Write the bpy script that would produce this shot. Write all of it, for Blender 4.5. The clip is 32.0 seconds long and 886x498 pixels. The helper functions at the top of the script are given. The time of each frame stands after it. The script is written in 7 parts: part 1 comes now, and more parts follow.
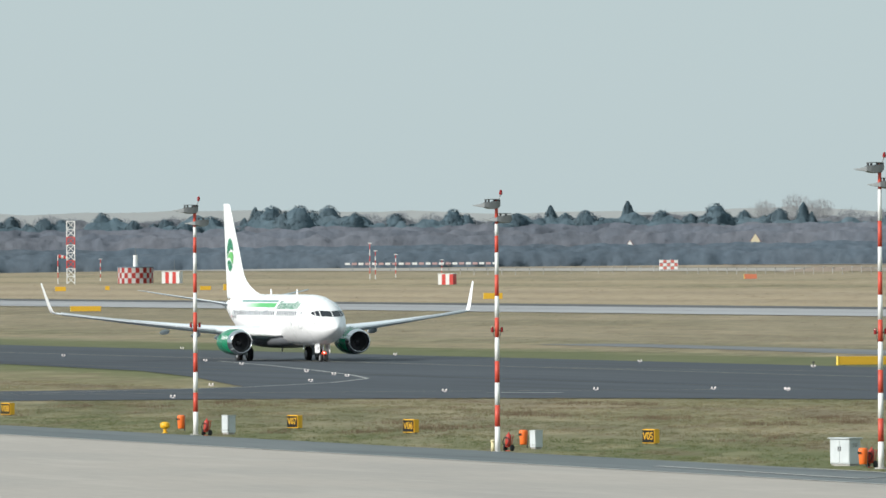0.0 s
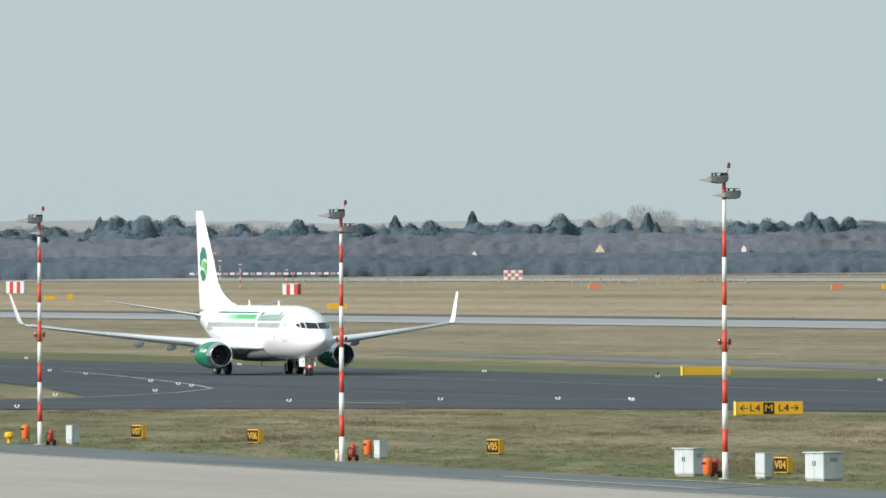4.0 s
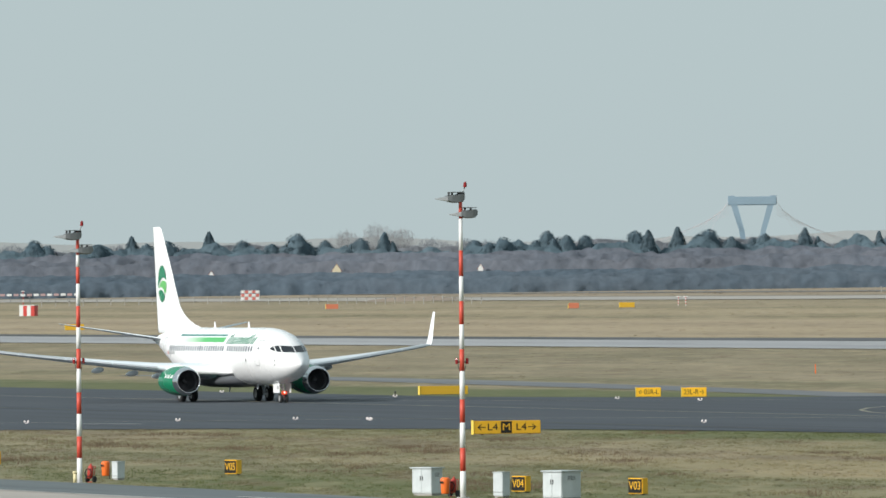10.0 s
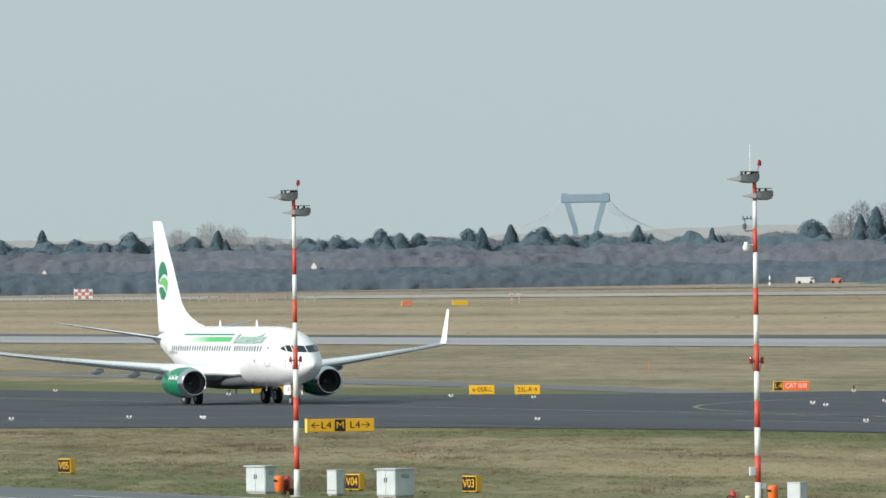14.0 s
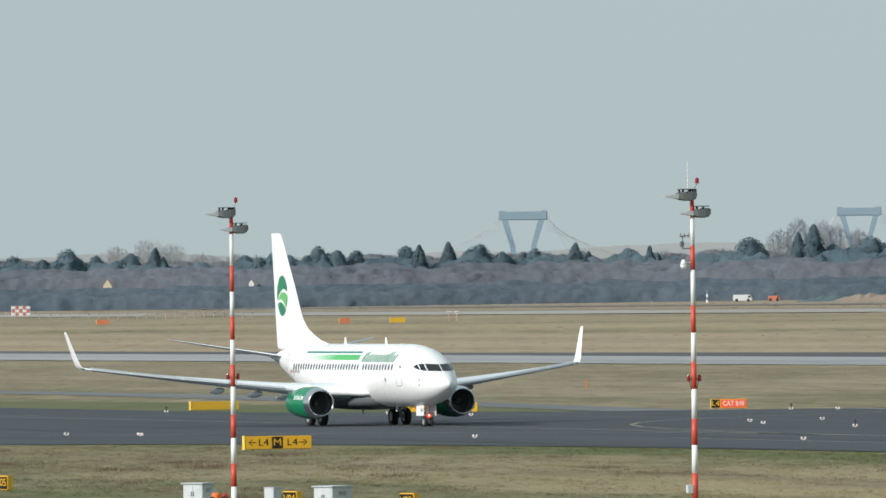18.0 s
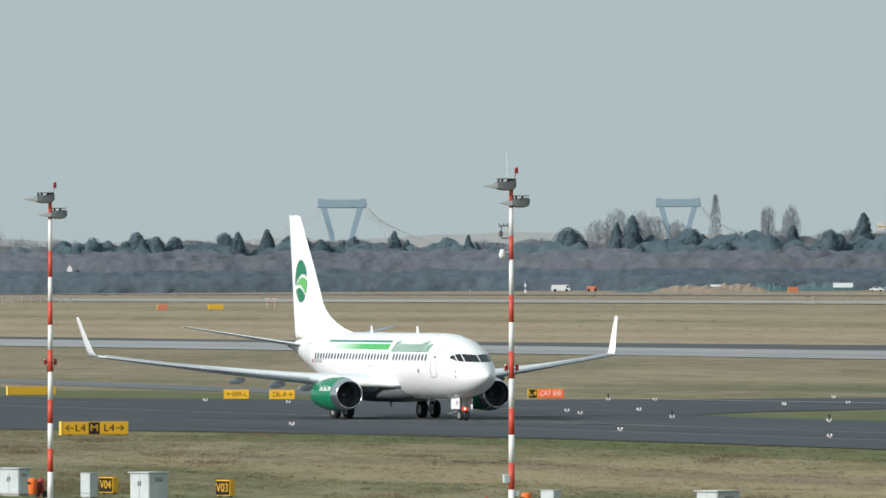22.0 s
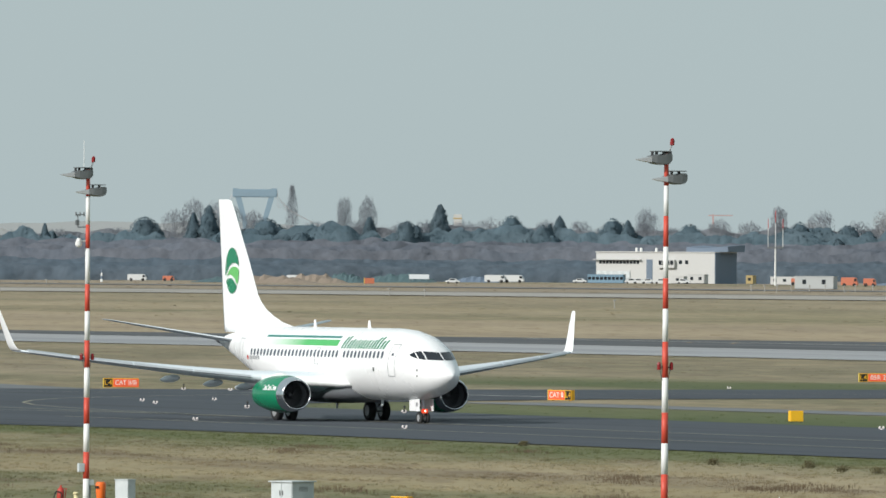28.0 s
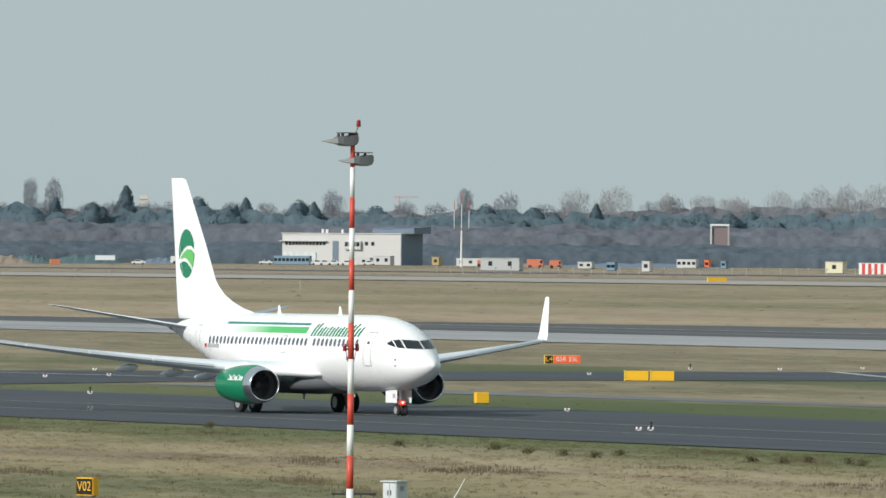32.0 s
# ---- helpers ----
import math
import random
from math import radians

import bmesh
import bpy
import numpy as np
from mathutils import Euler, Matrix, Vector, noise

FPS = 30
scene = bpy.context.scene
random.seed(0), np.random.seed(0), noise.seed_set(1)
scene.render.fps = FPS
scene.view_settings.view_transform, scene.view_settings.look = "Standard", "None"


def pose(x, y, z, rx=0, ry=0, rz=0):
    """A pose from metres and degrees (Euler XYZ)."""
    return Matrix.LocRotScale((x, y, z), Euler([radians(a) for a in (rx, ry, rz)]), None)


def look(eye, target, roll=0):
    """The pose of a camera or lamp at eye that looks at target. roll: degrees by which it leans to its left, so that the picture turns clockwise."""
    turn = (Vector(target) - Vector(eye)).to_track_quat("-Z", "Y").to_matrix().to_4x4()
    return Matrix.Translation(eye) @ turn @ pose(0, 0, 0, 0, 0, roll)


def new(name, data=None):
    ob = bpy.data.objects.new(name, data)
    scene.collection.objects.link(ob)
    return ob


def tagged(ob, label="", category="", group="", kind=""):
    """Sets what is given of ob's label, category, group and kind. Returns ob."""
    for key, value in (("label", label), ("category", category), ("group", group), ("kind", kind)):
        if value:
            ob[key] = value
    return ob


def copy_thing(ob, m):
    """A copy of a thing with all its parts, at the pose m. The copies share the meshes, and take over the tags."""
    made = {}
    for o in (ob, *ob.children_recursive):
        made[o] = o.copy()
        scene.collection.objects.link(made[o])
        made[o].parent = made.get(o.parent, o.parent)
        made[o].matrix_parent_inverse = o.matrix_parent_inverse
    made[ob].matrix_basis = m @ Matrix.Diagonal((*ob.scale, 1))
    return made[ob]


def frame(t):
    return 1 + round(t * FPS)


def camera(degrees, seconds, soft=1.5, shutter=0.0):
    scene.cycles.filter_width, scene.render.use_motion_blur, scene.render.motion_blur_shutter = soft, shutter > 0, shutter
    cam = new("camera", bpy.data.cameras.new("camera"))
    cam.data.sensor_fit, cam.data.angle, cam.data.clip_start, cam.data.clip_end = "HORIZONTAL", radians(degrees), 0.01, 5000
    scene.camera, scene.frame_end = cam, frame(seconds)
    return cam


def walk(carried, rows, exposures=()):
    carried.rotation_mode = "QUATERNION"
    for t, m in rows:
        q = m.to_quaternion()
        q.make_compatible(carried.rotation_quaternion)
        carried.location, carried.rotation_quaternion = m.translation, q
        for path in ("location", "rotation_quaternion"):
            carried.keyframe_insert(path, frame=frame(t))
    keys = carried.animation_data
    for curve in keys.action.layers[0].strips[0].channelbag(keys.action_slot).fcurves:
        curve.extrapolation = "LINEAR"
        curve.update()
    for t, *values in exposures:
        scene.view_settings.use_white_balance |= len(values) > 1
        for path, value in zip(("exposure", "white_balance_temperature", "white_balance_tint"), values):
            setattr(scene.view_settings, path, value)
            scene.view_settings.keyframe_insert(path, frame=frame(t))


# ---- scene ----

# Scale and frame: x runs along the taxiway in the direction of travel, y away from the terrace towards the runways, z up.
EYE = 8.379
cam = camera(4.800, 32.0, soft=1.6)
walk(cam, [
    (0.0, pose(0, 0, EYE, 90.0292, 0.2923, 72.5433)),
    (0.5, pose(0, 0, EYE, 90.0240, 0.2779, 72.4227)),
    (1.0, pose(0, 0, EYE, 90.0610, 0.0775, 72.3372)),
    (1.5, pose(0, 0, EYE, 90.0878, -0.0009, 72.2134)),
    (2.0, pose(0, 0, EYE, 90.0662, 0.0255, 72.1020)),
    (2.5, pose(0, 0, EYE, 90.0796, -0.0009, 71.9880)),
    (3.0, pose(0, 0, EYE, 90.0911, -0.0013, 71.8995)),
    (3.5, pose(0, 0, EYE, 90.0810, 0.1338, 71.8110)),
    (5.5, pose(0, 0, EYE, 90.1013, 0.3524, 71.5043)),
    (6.0, pose(0, 0, EYE, 90.1301, 0.1594, 71.3922)),
    (6.5, pose(0, 0, EYE, 90.1268, 0.1242, 71.2516)),
    (7.0, pose(0, 0, EYE, 90.1377, 0.0178, 71.0769)),
    (7.5, pose(0, 0, EYE, 90.1667, 0.1251, 70.9440)),
    (8.0, pose(0, 0, EYE, 90.1583, 0.0244, 70.8418)),
    (8.5, pose(0, 0, EYE, 90.1107, 0.1090, 70.7232)),
    (9.0, pose(0, 0, EYE, 90.1354, 0.1302, 70.6213)),
    (9.5, pose(0, 0, EYE, 90.1470, 0.3614, 70.4973)),
    (10.0, pose(0, 0, EYE, 90.1785, 0.5407, 70.2744)),
    (10.5, pose(0, 0, EYE, 90.1645, 0.2299, 70.0454)),
    (11.0, pose(0, 0, EYE, 90.1490, 0.3506, 69.9139)),
    (11.5, pose(0, 0, EYE, 90.0930, 0.4409, 69.8368)),
    (12.0, pose(0, 0, EYE, 90.0929, 0.5623, 69.7567)),
    (12.5, pose(0, 0, EYE, 90.0910, 0.6478, 69.6557)),
    (13.0, pose(0, 0, EYE, 90.0656, 0.5767, 69.5512)),
    (13.5, pose(0, 0, EYE, 90.1422, 0.6662, 69.4532)),
    (14.0, pose(0, 0, EYE, 90.1581, 0.6891, 69.3709)),
    (14.5, pose(0, 0, EYE, 90.2478, 0.7744, 69.3055)),
    (16.5, pose(0, 0, EYE, 90.1929, 0.5864, 69.2276)),
    (17.0, pose(0, 0, EYE, 90.1955, 0.4985, 69.1795)),
    (17.5, pose(0, 0, EYE, 90.2358, 0.6564, 69.1401)),
    (18.0, pose(0, 0, EYE, 90.2485, 0.6305, 69.0321)),
    (18.5, pose(0, 0, EYE, 90.2765, 0.5343, 68.9437)),
    (19.0, pose(0, 0, EYE, 90.2272, 0.6552, 68.9508)),
    (19.5, pose(0, 0, EYE, 90.1732, 0.8678, 68.9144)),
    (20.0, pose(0, 0, EYE, 90.0874, 0.4193, 68.6528)),
    (20.5, pose(0, 0, EYE, 90.1475, 0.5908, 68.4694)),
    (21.0, pose(0, 0, EYE, 90.1957, 0.2722, 68.3077)),
    (21.5, pose(0, 0, EYE, 90.1921, 0.2511, 68.1628)),
    (22.0, pose(0, 0, EYE, 90.1781, 0.0751, 68.0474)),
    (22.5, pose(0, 0, EYE, 90.1789, -0.1391, 67.8860)),
    (23.0, pose(0, 0, EYE, 90.1599, -0.1164, 67.6618)),
    (23.5, pose(0, 0, EYE, 90.1094, -0.1946, 67.4710)),
    (24.0, pose(0, 0, EYE, 90.1117, 0.0299, 67.3175)),
    (24.5, pose(0, 0, EYE, 90.1185, -0.2906, 67.1692)),
    (25.0, pose(0, 0, EYE, 90.1299, -0.3159, 67.0562)),
    (25.5, pose(0, 0, EYE, 90.1130, -0.1515, 66.8388)),
    (27.5, pose(0, 0, EYE, 90.1366, -0.6376, 66.0156)),
    (28.0, pose(0, 0, EYE, 90.1302, -0.3705, 65.7506)),
    (28.5, pose(0, 0, EYE, 90.1324, -0.3866, 65.5578)),
    (29.0, pose(0, 0, EYE, 90.1051, -0.6906, 65.3594)),
    (29.5, pose(0, 0, EYE, 90.1587, -0.9090, 65.1199)),
    (30.0, pose(0, 0, EYE, 90.1546, -0.6522, 64.9032)),
    (30.5, pose(0, 0, EYE, 90.1413, -0.4659, 64.6762)),
    (31.0, pose(0, 0, EYE, 90.1042, -0.5728, 64.3871)),
    (31.5, pose(0, 0, EYE, 90.0674, -0.6870, 64.2221)),
    (32.0, pose(0, 0, EYE, 90.0415, -0.4675, 64.0491)),
], exposures=[(0, 0.24), (3, 0.22), (6, 0.20), (8, 0.19), (10, 0.13), (12, 0.15), (13, 0.165), (16, 0.10), (20, 0.02), (32, 0.0)])

# ---- light: hazy winter sun from the south, thin bright haze over the whole sky ----
SUN_FROM = Vector((0.22, -0.83, 0.45)).normalized()
world = bpy.data.worlds.new("hazy_sky")
scene.world = world
world.use_nodes = True
wt = world.node_tree
sky = wt.nodes.new("ShaderNodeTexSky")
sky.sky_type, sky.sun_disc = "NISHITA", False
sky.sun_elevation = math.asin(SUN_FROM.z)
sky.sun_rotation = math.atan2(SUN_FROM.x, SUN_FROM.y)
sky.air_density, sky.dust_density, sky.ozone_density = 1.0, 0.6, 1.2
haze = wt.nodes.new("ShaderNodeMixRGB")
haze.inputs["Fac"].default_value = 0.93
haze.inputs[2].default_value = (4.42, 5.40, 5.68, 1)
wt.links.new(sky.outputs[0], haze.inputs[1])
wt.links.new(haze.outputs[0], wt.nodes["Background"].inputs["Color"])
wt.nodes["Background"].inputs["Strength"].default_value = 0.095
sun = new("sun", bpy.data.lights.new("sun", "SUN"))
sun.data.energy, sun.data.angle, sun.data.color = 3.8, radians(0.9), (1.0, 0.965, 0.92)
sun.matrix_world = look((0, 0, 60), Vector((0, 0, 60)) - SUN_FROM)

# ---- materials ----
def material(name, colour, rough=0.7, metal=0.0, vary=0.12, scale=1.0, bump=0.0, stretch=(1, 1, 1), second=None, amount=0.5, piece=0.0, spec=0.5):
    """A surface with colour variation at two scales, optional second colour in patches, bump and piece-to-piece change."""
    m = bpy.data.materials.new(name)
    m.use_nodes = True
    n, l = m.node_tree.nodes, m.node_tree.links
    b = n["Principled BSDF"]
    b.inputs["Roughness"].default_value, b.inputs["Metallic"].default_value = rough, metal
    b.inputs["Specular IOR Level"].default_value = spec
    co = n.new("ShaderNodeTexCoord")
    mp = n.new("ShaderNodeMapping")
    mp.inputs["Scale"].default_value = stretch
    l.new(co.outputs["Object"], mp.inputs["Vector"])
    fine, broad = n.new("ShaderNodeTexNoise"), n.new("ShaderNodeTexNoise")
    fine.inputs["Scale"].default_value, broad.inputs["Scale"].default_value = 9.0 * scale, 0.8 * scale
    fine.inputs["Detail"].default_value, broad.inputs["Detail"].default_value = 5, 4
    for t in (fine, broad):
        l.new(mp.outputs[0], t.inputs["Vector"])
    two = n.new("ShaderNodeMixRGB")
    two.inputs[1].default_value = (*colour, 1)
    two.inputs[2].default_value = (*(second or colour), 1)
    ramp = n.new("ShaderNodeMapRange")
    ramp.inputs["From Min"].default_value, ramp.inputs["From Max"].default_value = 0.62 - 0.24 * amount - 0.08, 0.62 - 0.24 * amount + 0.08
    l.new(broad.outputs["Fac"], ramp.inputs["Value"])
    l.new(ramp.outputs[0], two.inputs["Fac"])
    hsv = n.new("ShaderNodeHueSaturation")
    l.new(two.outputs[0], hsv.inputs["Color"])
    add = n.new("ShaderNodeMath")
    add.operation = "MULTIPLY_ADD"
    add.inputs[1].default_value, add.inputs[2].default_value = 2 * vary, 1 - vary
    l.new(fine.outputs["Fac"], add.inputs[0])
    last = add.outputs[0]
    if piece:
        info = n.new("ShaderNodeObjectInfo")
        pm = n.new("ShaderNodeMath")
        pm.operation = "MULTIPLY_ADD"
        pm.inputs[1].default_value = piece
        l.new(info.outputs["Random"], pm.inputs[0])
        l.new(last, pm.inputs[2])
        last = pm.outputs[0]
    l.new(last, hsv.inputs["Value"])
    l.new(hsv.outputs[0], b.inputs["Base Color"])
    rr = n.new("ShaderNodeMapRange")
    rr.inputs["To Min"].default_value, rr.inputs["To Max"].default_value = max(0.02, rough - 0.08), min(1, rough + 0.08)
    l.new(broad.outputs["Fac"], rr.inputs["Value"])
    l.new(rr.outputs[0], b.inputs["Roughness"])
    if bump:
        bp = n.new("ShaderNodeBump")
        bp.inputs["Distance"].default_value = bump
        l.new(fine.outputs["Fac"], bp.inputs["Height"])
        l.new(bp.outputs[0], b.inputs["Normal"])
    return m


def glow(name, colour, strength):
    m = bpy.data.materials.new(name)
    m.use_nodes = True
    b = m.node_tree.nodes["Principled BSDF"]
    b.inputs["Base Color"].default_value = (*colour, 1)
    b.inputs["Emission Color"].default_value = (*colour, 1)
    b.inputs["Emission Strength"].default_value = strength
    return m


WHITE = material("white_gloss_paint", (0.86, 0.865, 0.865), 0.28, vary=0.03, scale=0.5)
GREYPAINT = material("grey_wing_paint", (0.70, 0.755, 0.79), 0.35, vary=0.06, scale=0.6)
ALU = material("polished_aluminium", (0.75, 0.76, 0.78), 0.18, 1.0, vary=0.05)
DARKMETAL = material("dark_metal", (0.10, 0.10, 0.105), 0.5, 0.6, vary=0.2)
GREEN = material("green_gloss_paint", (0.006, 0.200, 0.095), 0.25, vary=0.05)
LEAFGREEN = material("light_green_paint", (0.13, 0.48, 0.13), 0.3, vary=0.05)
GLASS = material("dark_window_glass", (0.02, 0.024, 0.03), 0.08, vary=0.05)
WINDOW = material("cabin_window", (0.10, 0.115, 0.14), 0.15, vary=0.05)
SEAM = material("panel_seam", (0.33, 0.34, 0.35), 0.5, vary=0.1)
RUBBER = material("tyre_rubber", (0.025, 0.025, 0.026), 0.85, vary=0.2, scale=3)
BLACK = material("black_sign_face", (0.012, 0.011, 0.010), 0.4, vary=0.1)
REDFLAG = material("red_paint", (0.55, 0.03, 0.02), 0.4, vary=0.08)
POLERED = material("faded_red_band", (0.60, 0.075, 0.045), 0.5, vary=0.12, scale=2)
POLEWHITE = material("white_band", (0.78, 0.78, 0.76), 0.5, vary=0.06, scale=2)
YELLOW = material("yellow_sign_sheet", (0.80, 0.44, 0.02), 0.45, vary=0.06)
YELLOWBOX = material("yellow_casing", (0.72, 0.42, 0.03), 0.55, vary=0.1)
SIGNRED = material("red_sign_sheet", (0.88, 0.13, 0.05), 0.45, vary=0.06)
ORANGE = material("orange_plastic", (0.85, 0.16, 0.02), 0.5, vary=0.08)
CABINET = material("light_grey_cabinet", (0.58, 0.62, 0.63), 0.5, vary=0.08, second=(0.49, 0.53, 0.54))
LAMPGREY = material("lamp_housing_grey", (0.17, 0.182, 0.186), 0.45, 0.3, vary=0.12)
CONCRETE_GREY = material("concrete_footing", (0.36, 0.35, 0.33), 0.85, vary=0.15, bump=0.01)

# ---- helpers for shapes ----
def mesh_of(bm, name, mats, smooth=False):
    me = bpy.data.meshes.new(name)
    bmesh.ops.recalc_face_normals(bm, faces=bm.faces[:])
    for fc in bm.faces:
        fc.smooth = smooth
    bm.to_mesh(me)
    bm.free()
    for m in mats if isinstance(mats, (list, tuple)) else [mats]:
        me.materials.append(m)
    return me


def part(name, bm, mat, parent, label="", smooth=False):
    ob = new(name, mesh_of(bm, name, mat, smooth))
    ob.parent = parent
    return tagged(ob, label)


def thing(name, label, category, at, turn=0.0, group="", kind=""):
    ob = new(name)
    ob.empty_display_size = 0.2
    ob.matrix_world = pose(at[0], at[1], at[2], 0, 0, turn)
    return tagged(ob, label, category, group, kind)


def box(bm, x0, x1, y0, y1, z0, z1, bevel=0.0):
    r = bmesh.ops.create_cube(bm, size=1.0)
    vs = r["verts"]
    for v in vs:
        v.co = Vector(((x0 + x1) / 2 + v.co.x * (x1 - x0), (y0 + y1) / 2 + v.co.y * (y1 - y0), (z0 + z1) / 2 + v.co.z * (z1 - z0)))
    if bevel:
        es = list({e for v in vs for e in v.link_edges})
        bmesh.ops.bevel(bm, geom=es, offset=bevel, segments=2, affect="EDGES", clamp_overlap=True)
    return vs


def tube(bm, p, q, r0, r1=None, sides=12, cap=True):
    p, q = Vector(p), Vector(q)
    m = Matrix.Translation((p + q) / 2) @ (q - p).to_track_quat("Z", "Y").to_matrix().to_4x4()
    bmesh.ops.create_cone(bm, cap_ends=cap, segments=sides, radius1=r0, radius2=r0 if r1 is None else r1, depth=(q - p).length, matrix=m)


def loft(bm, rings, closed=True, cap=True):
    """Skin between rings of points that all have the same count."""
    vs = [[bm.verts.new(p) for p in ring] for ring in rings]
    k = len(rings[0])
    for a, b in zip(vs, vs[1:]):
        for i in range(k if closed else k - 1):
            j = (i + 1) % k
            try:
                bm.faces.new((a[i], a[j], b[j], b[i]))
            except ValueError:
                pass
    if cap and closed:
        for ring in (vs[0], vs[-1]):
            try:
                bm.faces.new(ring)
            except ValueError:
                pass
    return vs


def lerp(x, table):
    return float(np.interp(x, [p[0] for p in table], [p[1] for p in table]))


def letters(text, height, mat, parent, at, turn=(90, 0, 0), fit=1.0, name="lettering"):
    cu = bpy.data.curves.new(name, "FONT")
    cu.body, cu.size, cu.extrude, cu.align_x, cu.align_y = text, height * 1.38, 0.004, "CENTER", "CENTER"
    tmp = new("draft", cu)
    dg = bpy.context.evaluated_depsgraph_get()
    me = bpy.data.meshes.new_from_object(tmp.evaluated_get(dg))
    bpy.data.objects.remove(tmp)
    me.materials.clear()
    me.materials.append(mat)
    me.name = name
    ob = new(name, me)
    ob.parent = parent
    xs = [v.co.x for v in me.vertices]
    ob.matrix_local = pose(*at, *turn) @ Matrix.Diagonal((min(1.2, fit / (max(xs) - min(xs))), 1, 1, 1))
    return ob


# ---- ground ----
def rise(y):
    """The field climbs gently beyond the near runway."""
    return lerp(y, ((580, 0.0), (1000, 4.0), (1350, 5.5)))


def ground_material(name, base, layers, rough=0.9, bump=0.0, fine=(0.5, 0.5), vary=0.2, bands=(), piece=0.0, over=(), verges=()):
    """base colour with layers of (colour, scale x, scale y, threshold, width, strength) mottling, in world metres."""
    m = bpy.data.materials.new(name)
    m.use_nodes = True
    n, l = m.node_tree.nodes, m.node_tree.links
    b = n["Principled BSDF"]
    b.inputs["Roughness"].default_value = rough
    b.inputs["Specular IOR Level"].default_value = 0.25
    geo = n.new("ShaderNodeNewGeometry")

    def cloud(sx, sy, detail=4, turn=0.0):
        mp, rot = n.new("ShaderNodeMapping"), n.new("ShaderNodeVectorRotate")
        mp.inputs["Scale"].default_value = (sx, sy, 0)
        rot.rotation_type, rot.inputs["Angle"].default_value = "Z_AXIS", radians(turn)
        l.new(geo.outputs["Position"], rot.inputs["Vector"])
        l.new(rot.outputs[0], mp.inputs["Vector"])
        t = n.new("ShaderNodeTexNoise")
        t.inputs["Scale"].default_value, t.inputs["Detail"].default_value = 1.0, detail
        l.new(mp.outputs[0], t.inputs["Vector"])
        return t.outputs["Fac"]

    rgb = n.new("ShaderNodeRGB")
    rgb.outputs[0].default_value = (*base, 1)
    last = rgb.outputs[0]
    def mottle(last, rows):
        for colour, sx, sy, mid, width, strength, *turn in rows:
            mr = n.new("ShaderNodeMapRange")
            mr.inputs["From Min"].default_value, mr.inputs["From Max"].default_value, mr.inputs["To Max"].default_value = mid - width, mid + width, strength
            l.new(cloud(sx, sy, 4, turn[0] if turn else 0.0), mr.inputs["Value"])
            mx = n.new("ShaderNodeMixRGB")
            mx.inputs[2].default_value = (*colour, 1)
            l.new(mr.outputs[0], mx.inputs["Fac"])
            l.new(last, mx.inputs[1])
            last = mx.outputs[0]
        return last

    last = mottle(last, layers)
    if bands:
        sep = n.new("ShaderNodeSeparateXYZ")
        l.new(geo.outputs["Position"], sep.inputs[0])
        warp = n.new("ShaderNodeMath")
        warp.operation = "MULTIPLY_ADD"
        warp.inputs[1].default_value = 26.0
        l.new(cloud(0.035, 0.06, 5), warp.inputs[0])
        # beyond the near runway the bands wander by tens of metres
        away, lean, wide = n.new("ShaderNodeMapRange"), n.new("ShaderNodeMath"), n.new("ShaderNodeMath")
        away.inputs["From Min"].default_value, away.inputs["From Max"].default_value, away.inputs["To Max"].default_value = 480, 1000, 190.0
        l.new(sep.outputs["Y"], away.inputs["Value"])
        lean.operation, lean.inputs[1].default_value = "SUBTRACT", 0.5
        l.new(cloud(0.0055, 0.008, 5), lean.inputs[0])
        wide.operation = "MULTIPLY_ADD"
        l.new(lean.outputs[0], wide.inputs[0])
        l.new(away.outputs[0], wide.inputs[1])
        l.new(sep.outputs["Y"], wide.inputs[2])
        l.new(wide.outputs[0], warp.inputs[2])
    def banded(last, rows):
        for y0, y1, soft, colour, strength, *span in rows:
            up, down = n.new("ShaderNodeMapRange"), n.new("ShaderNodeMapRange")
            up.inputs["From Min"].default_value, up.inputs["From Max"].default_value = y0 + 13 - soft, y0 + 13 + soft
            down.inputs["From Min"].default_value, down.inputs["From Max"].default_value = y1 + 13 + soft, y1 + 13 - soft
            down.inputs["To Max"].default_value = strength
            mul = n.new("ShaderNodeMath")
            mul.operation = "MULTIPLY"
            for k, node in enumerate((up, down)):
                l.new(warp.outputs[0], node.inputs["Value"])
                l.new(node.outputs[0], mul.inputs[k])
            if span:
                east, both = n.new("ShaderNodeMapRange"), n.new("ShaderNodeMath")
                east.inputs["From Min"].default_value, east.inputs["From Max"].default_value = span[0] - span[1], span[0] + span[1]
                both.operation = "MULTIPLY"
                l.new(sep.outputs["X"], east.inputs["Value"])
                l.new(east.outputs[0], both.inputs[0])
                l.new(mul.outputs[0], both.inputs[1])
                mul = both
            mx = n.new("ShaderNodeMixRGB")
            mx.inputs[2].default_value = (*colour, 1)
            l.new(mul.outputs[0], mx.inputs["Fac"])
            l.new(last, mx.inputs[1])
            last = mx.outputs[0]
        return last

    last = banded(last, bands)
    last = mottle(last, over)
    last = banded(last, verges)
    hsv = n.new("ShaderNodeHueSaturation")
    l.new(last, hsv.inputs["Color"])
    mv = n.new("ShaderNodeMapRange")
    mv.inputs["From Min"].default_value, mv.inputs["From Max"].default_value = 0.25, 0.75
    mv.inputs["To Min"].default_value, mv.inputs["To Max"].default_value = 1 - vary, 1 + vary
    f = cloud(fine[0], fine[1], 6)
    l.new(f, mv.inputs["Value"])
    last = mv.outputs[0]
